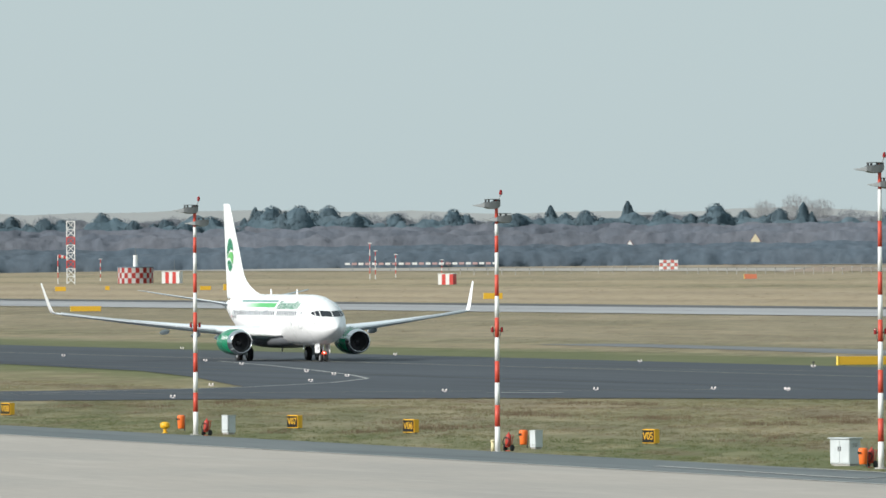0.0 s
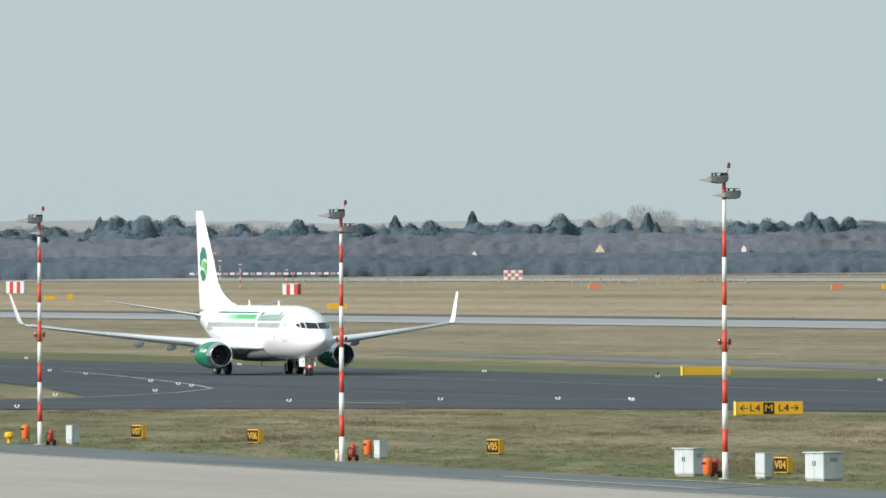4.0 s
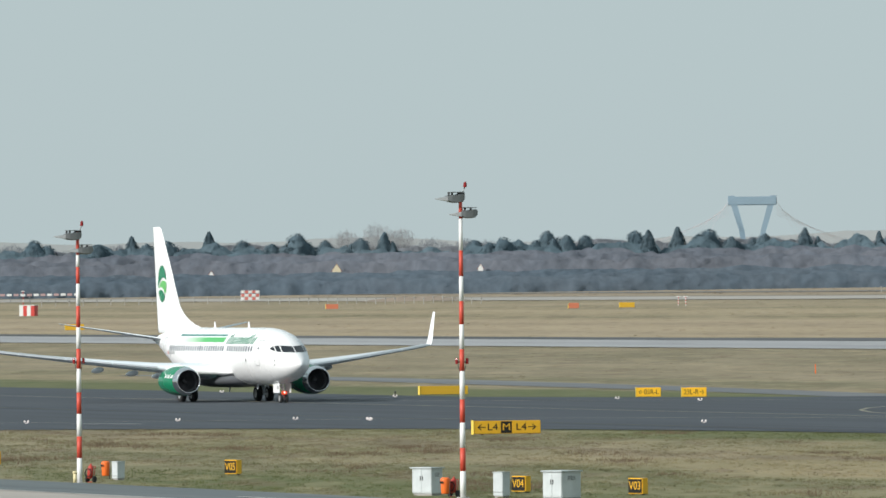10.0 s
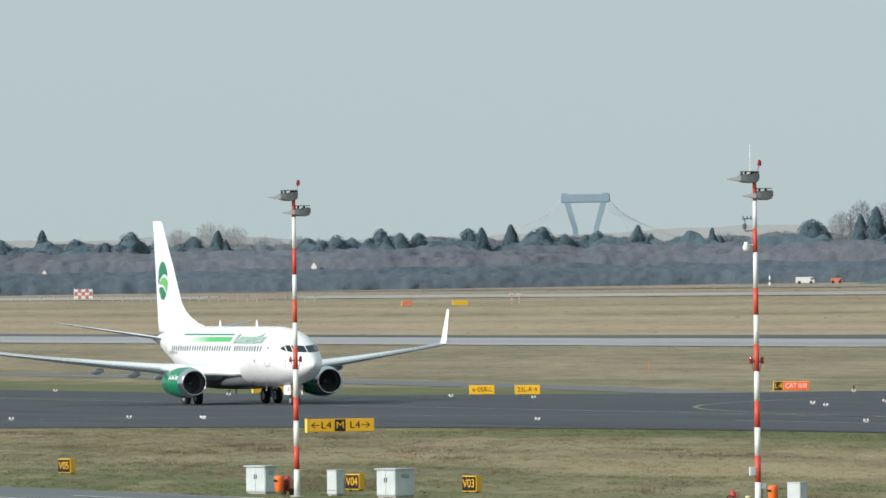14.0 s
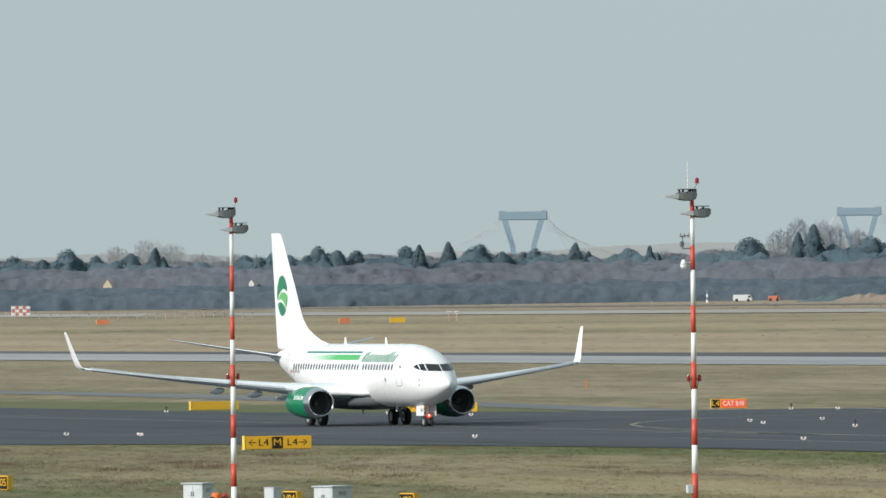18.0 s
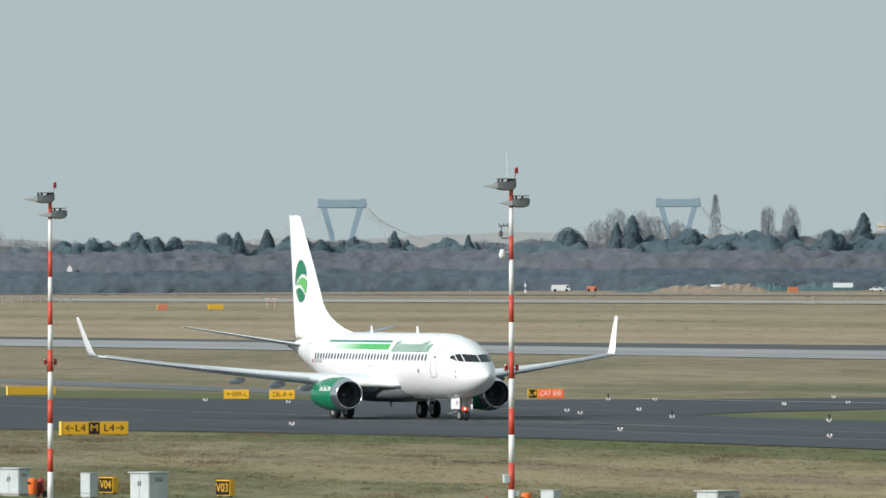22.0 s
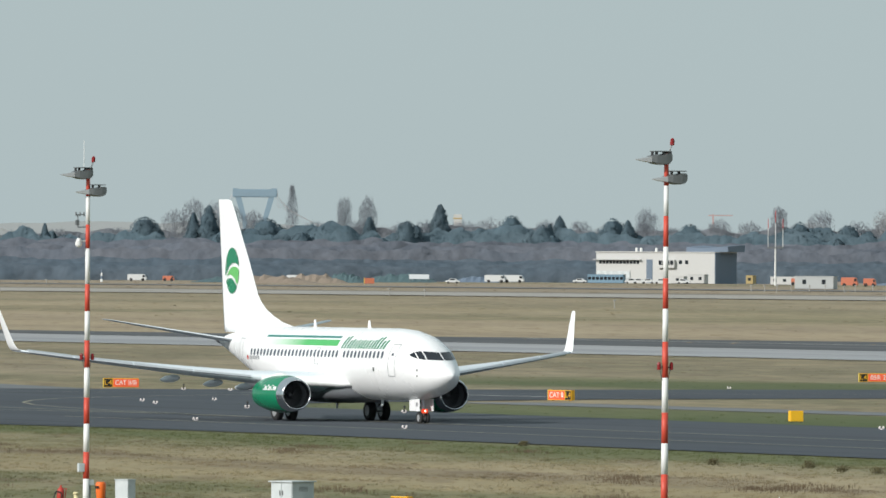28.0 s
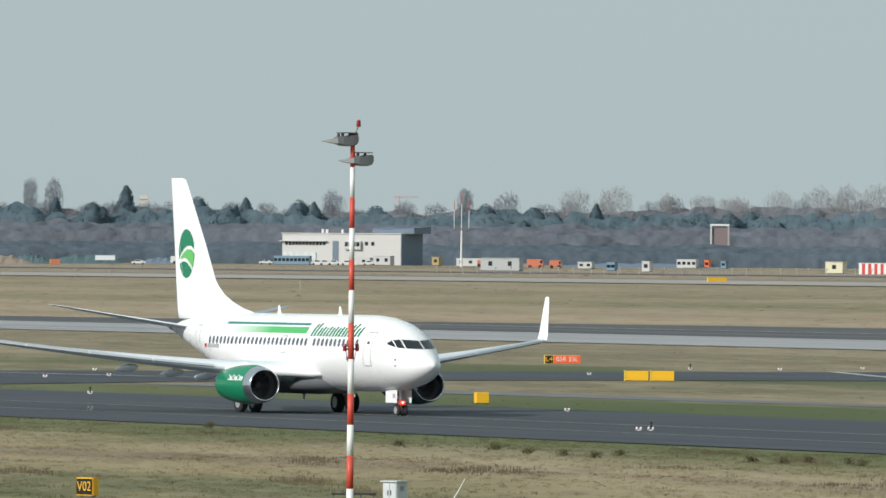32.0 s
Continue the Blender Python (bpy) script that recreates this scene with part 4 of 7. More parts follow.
def make_mast(x, y, tall, mid, bands, extra=False):
    ob = thing("floodlight_mast", "slim red and white banded mast with two grey floodlights", "mast", (x, y, 0), 0, "masts along the apron")
    top = tall - 0.35
    edges = (0.0,) + bands + (top,)
    for i, (z0, z1) in enumerate(zip(edges, edges[1:])):
        bm = bmesh.new()
        tube(bm, (0, 0, z0), (0, 0, z1), 0.115 - 0.048 * z0 / tall, 0.115 - 0.048 * z1 / tall, 20)
        part("red_band" if i % 2 else "white_band", bm, POLERED if i % 2 else POLEWHITE, ob, smooth=True)
    bm = bmesh.new()
    tube(bm, (0, 0, 0), (0, 0, 0.05), 0.26, 0.24, 20)
    part("base_plate", bm, CONCRETE_GREY, ob)
    for dy, dz, tip in ((0.04, top, 1.0), (0.56, top - 0.60, 0.95)):
        bm = bmesh.new()
        # wedge housing: pointed glass nose towards the apron, deep ballast end behind, tilted down
        rings = []
        for d, lo, hi, w in ((-0.62, -0.295, -0.115, 0.20), (-0.46, -0.345, -0.055, 0.25), (-0.30, -0.365, -0.095, 0.26), (-0.14, -0.365, -0.03, 0.26), (0.0, -0.33, -0.02, 0.24), (0.09, -0.25, -0.07, 0.16)):
            rings.append([(-w, dy + d * tip, dz + lo + 0.03), (-w, dy + d * tip, dz + hi), (w, dy + d * tip, dz + hi), (w, dy + d * tip, dz + lo + 0.03), (0.6 * w, dy + d * tip, dz + lo), (-0.6 * w, dy + d * tip, dz + lo)])
        loft(bm, rings)
        lamp = part("floodlight", bm, LAMPGREY, ob, "grey wedge-shaped floodlight")
        bm = bmesh.new()
        loft(bm, [[(-w, dy + d * tip, dz + lo), (-w, dy + d * tip, dz + hi), (w, dy + d * tip, dz + hi), (w, dy + d * tip, dz + lo)] for d, lo, hi, w in ((-1.10, -0.215, -0.20, 0.04), (-0.88, -0.255, -0.165, 0.12), (-0.625, -0.29, -0.12, 0.195))])
        part("lamp_nose", bm, material("lamp_nose_glass", (0.36, 0.375, 0.38), 0.2, vary=0.08), lamp, "pale glass nose of the floodlight")
        bm = bmesh.new()
        box(bm, -0.20, 0.20, dy - 0.52, dy + 0.04, dz + 0.03, dz + 0.06, 0.008)
        plate = part("bracket", bm, LAMPGREY, lamp)
        for d in (-0.52, -0.38, -0.14):
            bm = bmesh.new()
            box(bm, -0.05, 0.05, dy + d - 0.03, dy + d + 0.03, dz - 0.09, dz + 0.035, 0.008)
            part("bolt_block", bm, DARKMETAL, lamp)
        bm = bmesh.new()
        tube(bm, (0, 0, dz - 0.26), (0, dy - 0.1, dz - 0.26), 0.04)
        part("arm", bm, DARKMETAL, ob)
    bm = bmesh.new()
    box(bm, -0.06, 0.06, -0.04, 0.16, top - 0.1, top + 0.05, 0.01)
    part("head_clamp", bm, DARKMETAL, ob)
    bm = bmesh.new()
    tube(bm, (0, 0.08, top), (0, 0.19, top + 0.27), 0.022)
    rod = part("lamp_rod", bm, LAMPGREY, ob)
    bm = bmesh.new()
    tube(bm, (0, 0.19, top + 0.24), (0, 0.20, top + 0.40), 0.07, 0.065, 12)
    tube(bm, (0, 0.20, top + 0.40), (0, 0.205, top + 0.45), 0.065, 0.03, 12)
    part("obstruction_light", bm, REDGLASS, rod, "dark red obstruction light")
    bm = bmesh.new()
    tube(bm, (0, -0.22, mid - 0.02), (0, 0.22, mid - 0.02), 0.025)
    tube(bm, (0, -0.20, mid), (0, -0.09, mid - 0.42), 0.012, None, 6)
    tube(bm, (0, 0.20, mid), (0, 0.09, mid - 0.42), 0.012, None, 6)
    yoke = part("yoke", bm, DARKMETAL, ob)
    for s in (-1, 1):
        bm = bmesh.new()
        tube(bm, (0, 0.21 * s, mid - 0.09), (0, 0.21 * s, mid + 0.09), 0.062, 0.058, 14)
        bmesh.ops.create_uvsphere(bm, u_segments=12, v_segments=6, radius=0.058, matrix=Matrix.Translation((0, 0.21 * s, mid + 0.09)))
        part("obstruction_light", bm, REDGLASS, yoke, "dark red obstruction light")
    if extra:
        bm = bmesh.new()
        tube(bm, (0, -0.16, top), (0, -0.16, top + 1.0), 0.012)
        part("whip_aerial", bm, POLEWHITE, ob)
        bm = bmesh.new()
        z = 9.42
        tube(bm, (0, 0, z), (0, -0.3, z), 0.025)
        bmesh.ops.create_uvsphere(bm, u_segments=14, v_segments=8, radius=0.13, matrix=Matrix.Translation((0, -0.34, z - 0.1)))
        tube(bm, (0, -0.34, z - 0.08), (0, -0.34, z + 0.1), 0.13, 0.06, 14)
        part("dome_camera", bm, POLEWHITE, ob, "white dome camera", smooth=True)
        bm = bmesh.new()
        z = 9.92
        tube(bm, (0, 0, z), (0, -0.38, z - 0.02), 0.02)
        tube(bm, (0, -0.38, z - 0.02), (0, -0.38, z + 0.42), 0.02)
        tube(bm, (0, -0.45, z + 0.42), (0, -0.15, z + 0.44), 0.018)
        for d in (-0.45, -0.3, -0.15):
            tube(bm, (0, d, z + 0.38), (0, d, z + 0.52), 0.035, 0.02, 8)
        box(bm, -0.06, 0.06, -0.46, -0.34, z + 0.05, z + 0.24, 0.01)
        part("weather_sensor", bm, LAMPGREY, ob)
        for yy, z0, z1 in ((-0.2, 1.32, 1.62), (0.16, 0.85, 1.05)):
            bm = bmesh.new()
            box(bm, -0.08, 0.08, yy - 0.11, yy + 0.11, z0, z1, 0.012)
            part("switch_box", bm, CABINET, ob)
        bm = bmesh.new()
        tube(bm, (0.04, 0.13, 0.1), (0.04, 0.13, 0.95), 0.025)
        part("conduit", bm, LAMPGREY, ob)
    return ob


for row in ((-474.8, 137.15, 11.05, 5.12, (1.08, 1.98, 2.93, 3.83, 4.81, 5.73, 6.65, 7.55, 8.50, 9.24, 9.72)), (-425.4, 136.15, 11.0, 5.17, (1.09, 2.00, 2.95, 3.86, 4.86, 5.70, 6.61, 7.51, 8.45, 9.16, 9.66)),
            (-384.8, 138.72, 12.15, 5.29, (1.05, 1.95, 2.93, 3.83, 4.92, 5.77, 6.73, 7.63, 8.59, 9.59, 10.82)), (-343.4, 141.0, 12.3, 5.34, (1.08, 2.02, 3.01, 3.93, 4.98, 5.93, 6.96, 7.91, 9.16, 10.00, 11.00), True),
            (-292.2, 139.1, 12.45, 5.55, (1.25, 2.26, 3.21, 4.15, 5.22, 6.32, 7.33, 8.26, 9.23, 10.17, 11.10))):
    make_mast(*row)


# ---- guidance signs ----
BRIGHTYELLOW = material("bright_sunlit_yellow_sheet", (0.90, 0.50, 0.02), 0.5, vary=0.06)
SUNLITEND = material("sunlit_yellow_end", (0.86, 0.62, 0.10), 0.5, vary=0.05)


def make_sign(name, label, at, wide, tall, deep, turn, panels, case=YELLOWBOX, foot=0.05, size=0.54):
    """A box sign. panels: (from, to, face material, words, letter material); from and to run 0..1 across the front."""
    ob = thing(name, label, "airport sign", (at[0], at[1], rise(at[1])), turn, "guidance signs")
    bm = bmesh.new()
    box(bm, -wide / 2, wide / 2, 0, deep, foot, foot + tall, 0.02)
    part("casing", bm, case, ob)
    # added slab: sunlight on the casing end is put into its brighter yellow
    if wide > 1:
        bm = bmesh.new()
        box(bm, -wide / 2 - 0.03, -wide / 2 + 0.02, -0.03, deep + 0.02, foot - 0.02, foot + tall + 0.03, 0.008)
        part("sunlit_end", bm, SUNLITEND, ob)
    for x in (-wide * 0.36, wide * 0.36):
        bm = bmesh.new()
        box(bm, x - 0.04, x + 0.04, deep / 2 - 0.06, deep / 2 + 0.06, 0.0, foot + 0.01, 0.005)
        part("foot", bm, DARKMETAL, ob)
    for u0, u1, face, words, ink in panels:
        bm = bmesh.new()
        box(bm, -wide / 2 + wide * u0 + 0.03, -wide / 2 + wide * u1 - 0.03, -0.012, 0.004, foot + 0.04, foot + tall - 0.04, 0.004)
        p = part("sign_face", bm, face, ob)
        if words:
            letters(words, tall * size, ink, p, (-wide / 2 + wide * (u0 + u1) / 2, -0.016, foot + tall / 2), fit=wide * (u1 - u0) * 0.80)
    return ob


for x, y, word in ((-538.1, 145.0, "V08"), (-488.0, 145.8, "V07"), (-472.2, 146.75, "V06"), (-439.2, 147.5, "V05"), (-393.0, 144.0, "V04"), (-385.1, 145.95, "V03"), (-332.7, 148.25, "V02")):
    make_sign("stand_sign", "small black and yellow stand sign reading " + word, (x, y), 0.78, 0.62, 0.33, 25, ((0, 1, BLACK, word, YELLOW),), YELLOW)
make_sign("taxiway_sign", "wide yellow taxiway sign reading L4 M L4 with arrows", (-542.6, 198.2), 3.85, 0.72, 0.34, 88,
          ((0, 0.4, YELLOW, "\u2190L4", BLACK), (0.4, 0.575, BLACK, "M", YELLOW), (0.575, 1, YELLOW, "L4\u2192", BLACK)), YELLOW)
# brighter copy of the yellow on these two: sun on their faces is painted in
make_sign("taxiway_sign", "yellow taxiway sign reading 05R-L with arrow", (-704.8, 268.2), 1.78, 0.66, 0.3, 70, ((0, 1, BRIGHTYELLOW, "\u219005R-L", BLACK),), BRIGHTYELLOW)
make_sign("taxiway_sign", "yellow taxiway sign reading 23L-R with arrow", (-701.2, 270.3), 1.78, 0.66, 0.3, 70, ((0, 1, BRIGHTYELLOW, "23L-R\u2192", BLACK),), BRIGHTYELLOW)
make_sign("taxiway_sign", "blank yellow back of a wide taxiway sign", (-737.4, 264.4), 3.75, 0.62, 0.34, 88, (), YELLOWBOX)
make_sign("runway_sign", "red and black runway sign reading L4 CAT II/III", (-698.8, 289.6), 2.55, 0.66, 0.3, 70, ((0, 0.26, BLACK, "L4", YELLOW), (0.26, 1, SIGNRED, "CAT II/III", POLEWHITE)), YELLOW)
make_sign("runway_sign", "red runway sign with a black panel seen aslant", (-631.6, 293.0), 2.1, 0.66, 0.34, 22, ((0, 0.72, SIGNRED, "CAT II", POLEWHITE), (0.72, 1, BLACK, "L4", YELLOW)), YELLOW)
make_sign("runway_sign", "red and black runway sign reading L4 05R 23L", (-742.7, 372.0), 2.85, 0.66, 0.3, 70, ((0, 0.24, BLACK, "L4", YELLOW), (0.24, 1, SIGNRED, "05R 23L", POLEWHITE)), YELLOW)
make_sign("marker_board", "plain yellow back of a sign board", (-641.5, 326.95), 1.62, 0.66, 0.3, 68, (), BRIGHTYELLOW)
make_sign("marker_board", "plain yellow back of a sign board", (-640.85, 328.58), 1.62, 0.66, 0.3, 68, (), BRIGHTYELLOW)
make_sign("marker_board", "small yellow sign box seen from its back", (-540.5, 265.65), 0.75, 0.62, 0.55, 80, (), BRIGHTYELLOW)
for x, y, w, h in ((-1538, 427.1, 4.6, 0.8), (-1848.8, 591.0, 3.5, 1.1), (-2295.6, 631.6, 2.4, 1.0), (-2309.7, 646.5, 1.0, 0.9), (-2251.8, 652.9, 2.4, 0.9), (-2240.1, 654.2, 1.1, 1.3), (-2181.3, 825.2, 3.4, 1.1), (-1868, 969.9, 4.0, 0.9)):
    make_sign("distance_marker", "low yellow marker board in the distant grass", (x, y), w, h, 0.4, 80, (), YELLOWBOX)
for x, y, w, h in ((-2220.9, 827.5, 2.2, 1.0), (-2349.4, 814.6, 3.0, 1.1), (-2189, 815.4, 2.2, 1.0), (-2840.5, 1255.8, 3.0, 1.6)):
    make_sign("red_marker", "low orange-red marker board in the distant grass", (x, y), w, h, 0.4, 80, (), material("faded_orange_board", (0.62, 0.20, 0.11), 0.6, vary=0.08))


# ---- cabinets, bins and hydrants beside the masts ----
def make_cabinet(x, y, wide, deep, tall, roof=True, turn=25, label="light grey electrical cabinet with a projecting lid in the grass"):
    ob = thing("electrical_cabinet", label, "cabinet", (x, y, 0), turn, "cabinets by the masts")
    bm = bmesh.new()
    box(bm, -wide / 2, wide / 2, 0, deep, 0.08, tall, 0.015)
    part("body", bm, CABINET, ob)
    bm = bmesh.new()
    box(bm, -wide / 2 + 0.04, wide / 2 - 0.04, 0.04, deep - 0.04, 0.0, 0.08)
    part("plinth", bm, CONCRETE_GREY, ob)
    if roof:
        bm = bmesh.new()
        box(bm, -wide / 2 - 0.07, wide / 2 + 0.07, -0.08, deep + 0.07, tall, tall + 0.05, 0.015)
        part("lid", bm, CABINET, ob)
        for s in (-1, 1):
            bm = bmesh.new()
            x0, x1 = (-wide / 2 + 0.02, -0.008) if s < 0 else (0.008, wide / 2 - 0.02)
            box(bm, x0, x1, -0.018, 0.004, 0.12, tall - 0.03, 0.006)
            d = part("door", bm, CABINET, ob)
            bm = bmesh.new()
            box(bm, s * 0.06 - 0.02, s * 0.06 + 0.02, -0.04, -0.016, tall * 0.55, tall * 0.72, 0.006)
            part("handle", bm, DARKMETAL, d)
        bm = bmesh.new()
        for i in range(5):
            box(bm, wide / 2 - 0.002, wide / 2 + 0.008, deep * 0.3, deep * 0.7, tall * 0.7 + i * 0.035, tall * 0.7 + i * 0.035 + 0.015)
        part("vent", bm, LAMPGREY, ob)
    else:
        bm = bmesh.new()
        box(bm, -wide / 2 - 0.02, wide / 2 + 0.02, -0.02, deep + 0.02, tall, tall + 0.03, 0.01)
        part("cap", bm, CABINET, ob)
        bm = bmesh.new()
        box(bm, -wide / 2 - 0.01, wide / 2 + 0.01, -0.012, 0.002, tall * 0.22, tall * 0.24)
        part("seam", bm, LAMPGREY, ob)
    return ob


for row in ((-390.9, 139.2, 1.08, 0.62, 1.06), (-379.4, 140.4, 1.02, 1.05, 1.07), (-339.4, 146.75, 1.0, 1.15, 1.02), (-313.1, 150.5, 0.6, 0.55, 0.95)):
    make_cabinet(*row)
for row in ((-475.5, 138.8, 0.55, 0.4, 0.87), (-431.9, 139.8, 0.36, 0.45, 0.78), (-384.4, 140.0, 0.52, 0.42, 0.98), (-343.3, 142.3, 0.62, 0.40, 1.03)):
    make_cabinet(*row, False, 25, "narrow pale grey cable cabinet without a lid")


def make_bin(x, y, tall=0.78):
    ob = thing("litter_bin", "orange plastic litter bin on a post in the grass", "bin", (x, y, 0), 20, "orange bins")
    bm = bmesh.new()
    loft(bm, [[(r * 1.0 * math.cos(a), r * math.sin(a), z) for a in (2 * math.pi * k / 18 for k in range(18))] for z, r in ((0.14, 0.14), (0.18, 0.155), (tall - 0.1, 0.19), (tall - 0.03, 0.175), (tall, 0.12))])
    b = part("body", bm, ORANGE, ob, smooth=True)
    bm = bmesh.new()
    box(bm, -0.1, 0.1, -0.2, -0.17, tall - 0.24, tall - 0.15, 0.01)
    part("slot", bm, BLACK, b)
    bm = bmesh.new()
    tube(bm, (0, 0.21, 0), (0, 0.21, tall), 0.03)
    box(bm, -0.03, 0.03, 0.15, 0.22, tall * 0.5, tall * 0.55)
    part("post", bm, LAMPGREY, ob)
    return ob


for row in ((-484.4, 139.2), (-434.7, 140.3), (-386.8, 138.7), (-352.0, 145.1)):
    make_bin(*row)


DULLRED = material("weathered_dull_red", (0.46, 0.045, 0.03), 0.5, vary=0.2, scale=2)


def make_extinguisher(x, y):
    ob = thing("wheeled_extinguisher", "red wheeled fire extinguisher with hose in the grass", "extinguisher", (x, y, 0), 35, "fire extinguishers")
    bm = bmesh.new()
    rings = [[(r * math.cos(a), r * math.sin(a) + 0.10 * z, z) for a in (2 * math.pi * k / 16 for k in range(16))] for z, r in ((0.16, 0.05), (0.2, 0.13), (0.62, 0.13), (0.7, 0.09), (0.74, 0.035), (0.8, 0.035))]
    loft(bm, rings)
    part("cylinder", bm, DULLRED, ob, smooth=True)
    for s in (-1, 1):
        bm = bmesh.new()
        tube(bm, (s * 0.16, 0.08, 0.14), (s * 0.21, 0.08, 0.14), 0.14, None, 18)
        part("wheel", bm, RUBBER, ob)
    bm = bmesh.new()
    for s in (-1, 1):
        tube(bm, (s * 0.12, 0.1, 0.12), (s * 0.12, 0.24, 0.68), 0.016)
    tube(bm, (-0.12, 0.24, 0.68), (0.12, 0.24, 0.68), 0.016)
    tube(bm, (-0.12, 0.02, 0.02), (0.12, 0.02, 0.02), 0.016)
    part("frame", bm, DULLRED, ob)
    bm = bmesh.new()
    pts = [(0.16 * math.cos(a), -0.12 + 0.03 * math.sin(3 * a), 0.42 + 0.17 * math.sin(a)) for a in (2 * math.pi * k / 16 for k in range(17))]
    for p, q in zip(pts, pts[1:]):
        tube(bm, p, q, 0.022, None, 6)
    part("hose", bm, RUBBER, ob)
    return ob


for row in ((-472.6, 137.0), (-427.9, 137.4), (-387.0, 139.08), (-345.6, 140.9)):
    make_extinguisher(*row)


PALEYELLOW = material("pale_yellow_paint", (0.70, 0.62, 0.36), 0.6, vary=0.1)


def make_hydrant(x, y):
    ob = thing("hydrant", "small yellow hydrant with a mushroom cap", "hydrant", (x, y, 0), 0, "yellow hydrants")
    bm = bmesh.new()
    loft(bm, [[(r * math.cos(a), r * math.sin(a), z) for a in (2 * math.pi * k / 16 for k in range(16))] for z, r in ((0, 0.13), (0.04, 0.13), (0.05, 0.08), (0.24, 0.09))])
    part("stem", bm, YELLOW, ob)
    bm = bmesh.new()
    loft(bm, [[(r * math.cos(a), r * math.sin(a), z) for a in (2 * math.pi * k / 16 for k in range(16))] for z, r in ((0.22, 0.12), (0.28, 0.23), (0.46, 0.23), (0.52, 0.15), (0.54, 0.03))])
    part("cap", bm, YELLOW, ob, smooth=True)
    for s in (-1, 1):
        bm = bmesh.new()
        tube(bm, (s * 0.2, 0, 0.36), (s * 0.3, 0, 0.36), 0.06)
        part("outlet", bm, YELLOW, ob)
    return ob


make_hydrant(-480.2, 137.2)
for x, y in ((-426.2, 136.2), (-347.5, 142.3)):
    ob = thing("marker_post", "short pale yellow post beside the mast", "post", (x, y, 0), 0, "short posts")
    bm = bmesh.new()
    tube(bm, (0, 0, 0), (0, 0, 0.44), 0.085, 0.08, 14)
    part("shaft", bm, PALEYELLOW, ob, smooth=True)
    bm = bmesh.new()
    tube(bm, (0, 0, 0.44), (0, 0, 0.52), 0.115, 0.09, 14)
    part("cap", bm, PALEYELLOW, ob, smooth=True)
rack = thing("low_rack", "low dark steel rack standing in the grass", "rack", (-313.0, 149.2, 0), 0)
bm = bmesh.new()
box(bm, -0.06, 0.06, -0.85, 0.72, 0.54, 0.60, 0.008)
part("rail", bm, DARKMETAL, rack)
for y in (-0.8, -0.3, 0.2, 0.67):
    bm = bmesh.new()
    tube(bm, (0, y, 0), (0, y, 0.55), 0.03)
    part("upright", bm, LAMPGREY, rack)
stick = thing("survey_stick", "thin white stake leaning in the grass", "stake", (-326.5, 159.6, 0))
bm = bmesh.new()
tube(bm, (0.0, -0.25, 0.0), (0.0, 0.22, 0.75), 0.022, 0.015, 8)
part("shaft", bm, POLEWHITE, stick)

stake = thing("marker_stake", "thin orange marker stake in the rough grass", "stake", (-862.7, 344.0, 0))
bm = bmesh.new()
tube(bm, (0, 0, 0), (0, 0, 0.85), 0.05, 0.04, 8)
part("shaft", bm, ORANGE, stake)


# ---- taxiway lights ----
LIGHTCAP = material("white_light_cap", (0.82, 0.74, 0.72), 0.35, vary=0.08)


def make_light(x, y, flag=False):
    ob = thing("taxiway_light", "small white taxiway edge light on a low stem", "light", (x, y, 0.03), 0, "taxiway lights")
    bm = bmesh.new()
    tube(bm, (0, 0, 0), (0, 0, 0.04), 0.10, 0.085, 14)
    part("base", bm, LIGHTCAP, ob)
    for s in (-0.12, 0.10):
        bm = bmesh.new()
        loft(bm, [[(r * math.cos(a), s + r * math.sin(a), z) for a in (2 * math.pi * k / 12 for k in range(12))] for z, r in ((0.03, 0.055), (0.11, 0.065), (0.16, 0.05), (0.19, 0.015))])
        part("lens_cap", bm, LIGHTCAP, ob, smooth=True)
    if flag:
        bm = bmesh.new()
        tube(bm, (0, 0, 0.05), (0, 0, 0.42), 0.03)
        tube(bm, (0, 0, 0.32), (0, 0, 0.44), 0.09, 0.06, 10)
        part("marker", bm, BLACK, ob)
    return ob


one = make_light(-612.9, 202.5)
two = make_light(-725.6, 256.4, True)
for x, y in ((-610.6, 209.3), (-605.1, 212.1), (-769.2, 257.7), (-611.6, 192.4), (-836.3, 258.8), (-849.3, 233.9), (-907.1, 260.8), (-799.6, 231.8), (-772.8, 226.9), (-721, 216.5), (-702.7, 213), (-692.3, 210.8),
             (-666.4, 200.4), (-647.9, 188.2), (-595.7, 170.7), (-573.8, 221.8), (-678.5, 262.0), (-694.1, 261.8), (-624.8, 260.4), (-613.3, 256.5), (-681.5, 290.7)):
    copy_thing(one, pose(x, y, 0.045))
for x, y in ((-629, 267.2), (-544.6, 230.2), (-602.6, 211.3), (-651.8, 287.5), (-690.2, 308.3), (-658.7, 295.3), (-516.1, 230.3), (-672, 338.7), (-702.3, 370), (-711, 381.7), (-694.7, 335.9), (-512.5, 257), (-455.5, 232.3)):
    copy_thing(one, pose(x, y, 0.045))
for x, y in ((-684.7, 288.5), (-593.5, 254.3), (-574, 256.1), (-704.2, 363.4), (-455.6, 233.0)):
    copy_thing(two, pose(x, y, 0.045))


# ---- the far side of the airfield ----
def bearing(deg, dist):
    a = radians(deg)
    return -dist * math.cos(a), dist * math.sin(a)


def far_thing(name, label, category, deg, dist, extra=0.0, group=""):
    """A thing on the far field that faces the terrace, turned on by extra degrees."""
    x, y = bearing(deg, dist)
    return thing(name, label, category, (x, y, rise(y)), 90 - deg + extra, group)


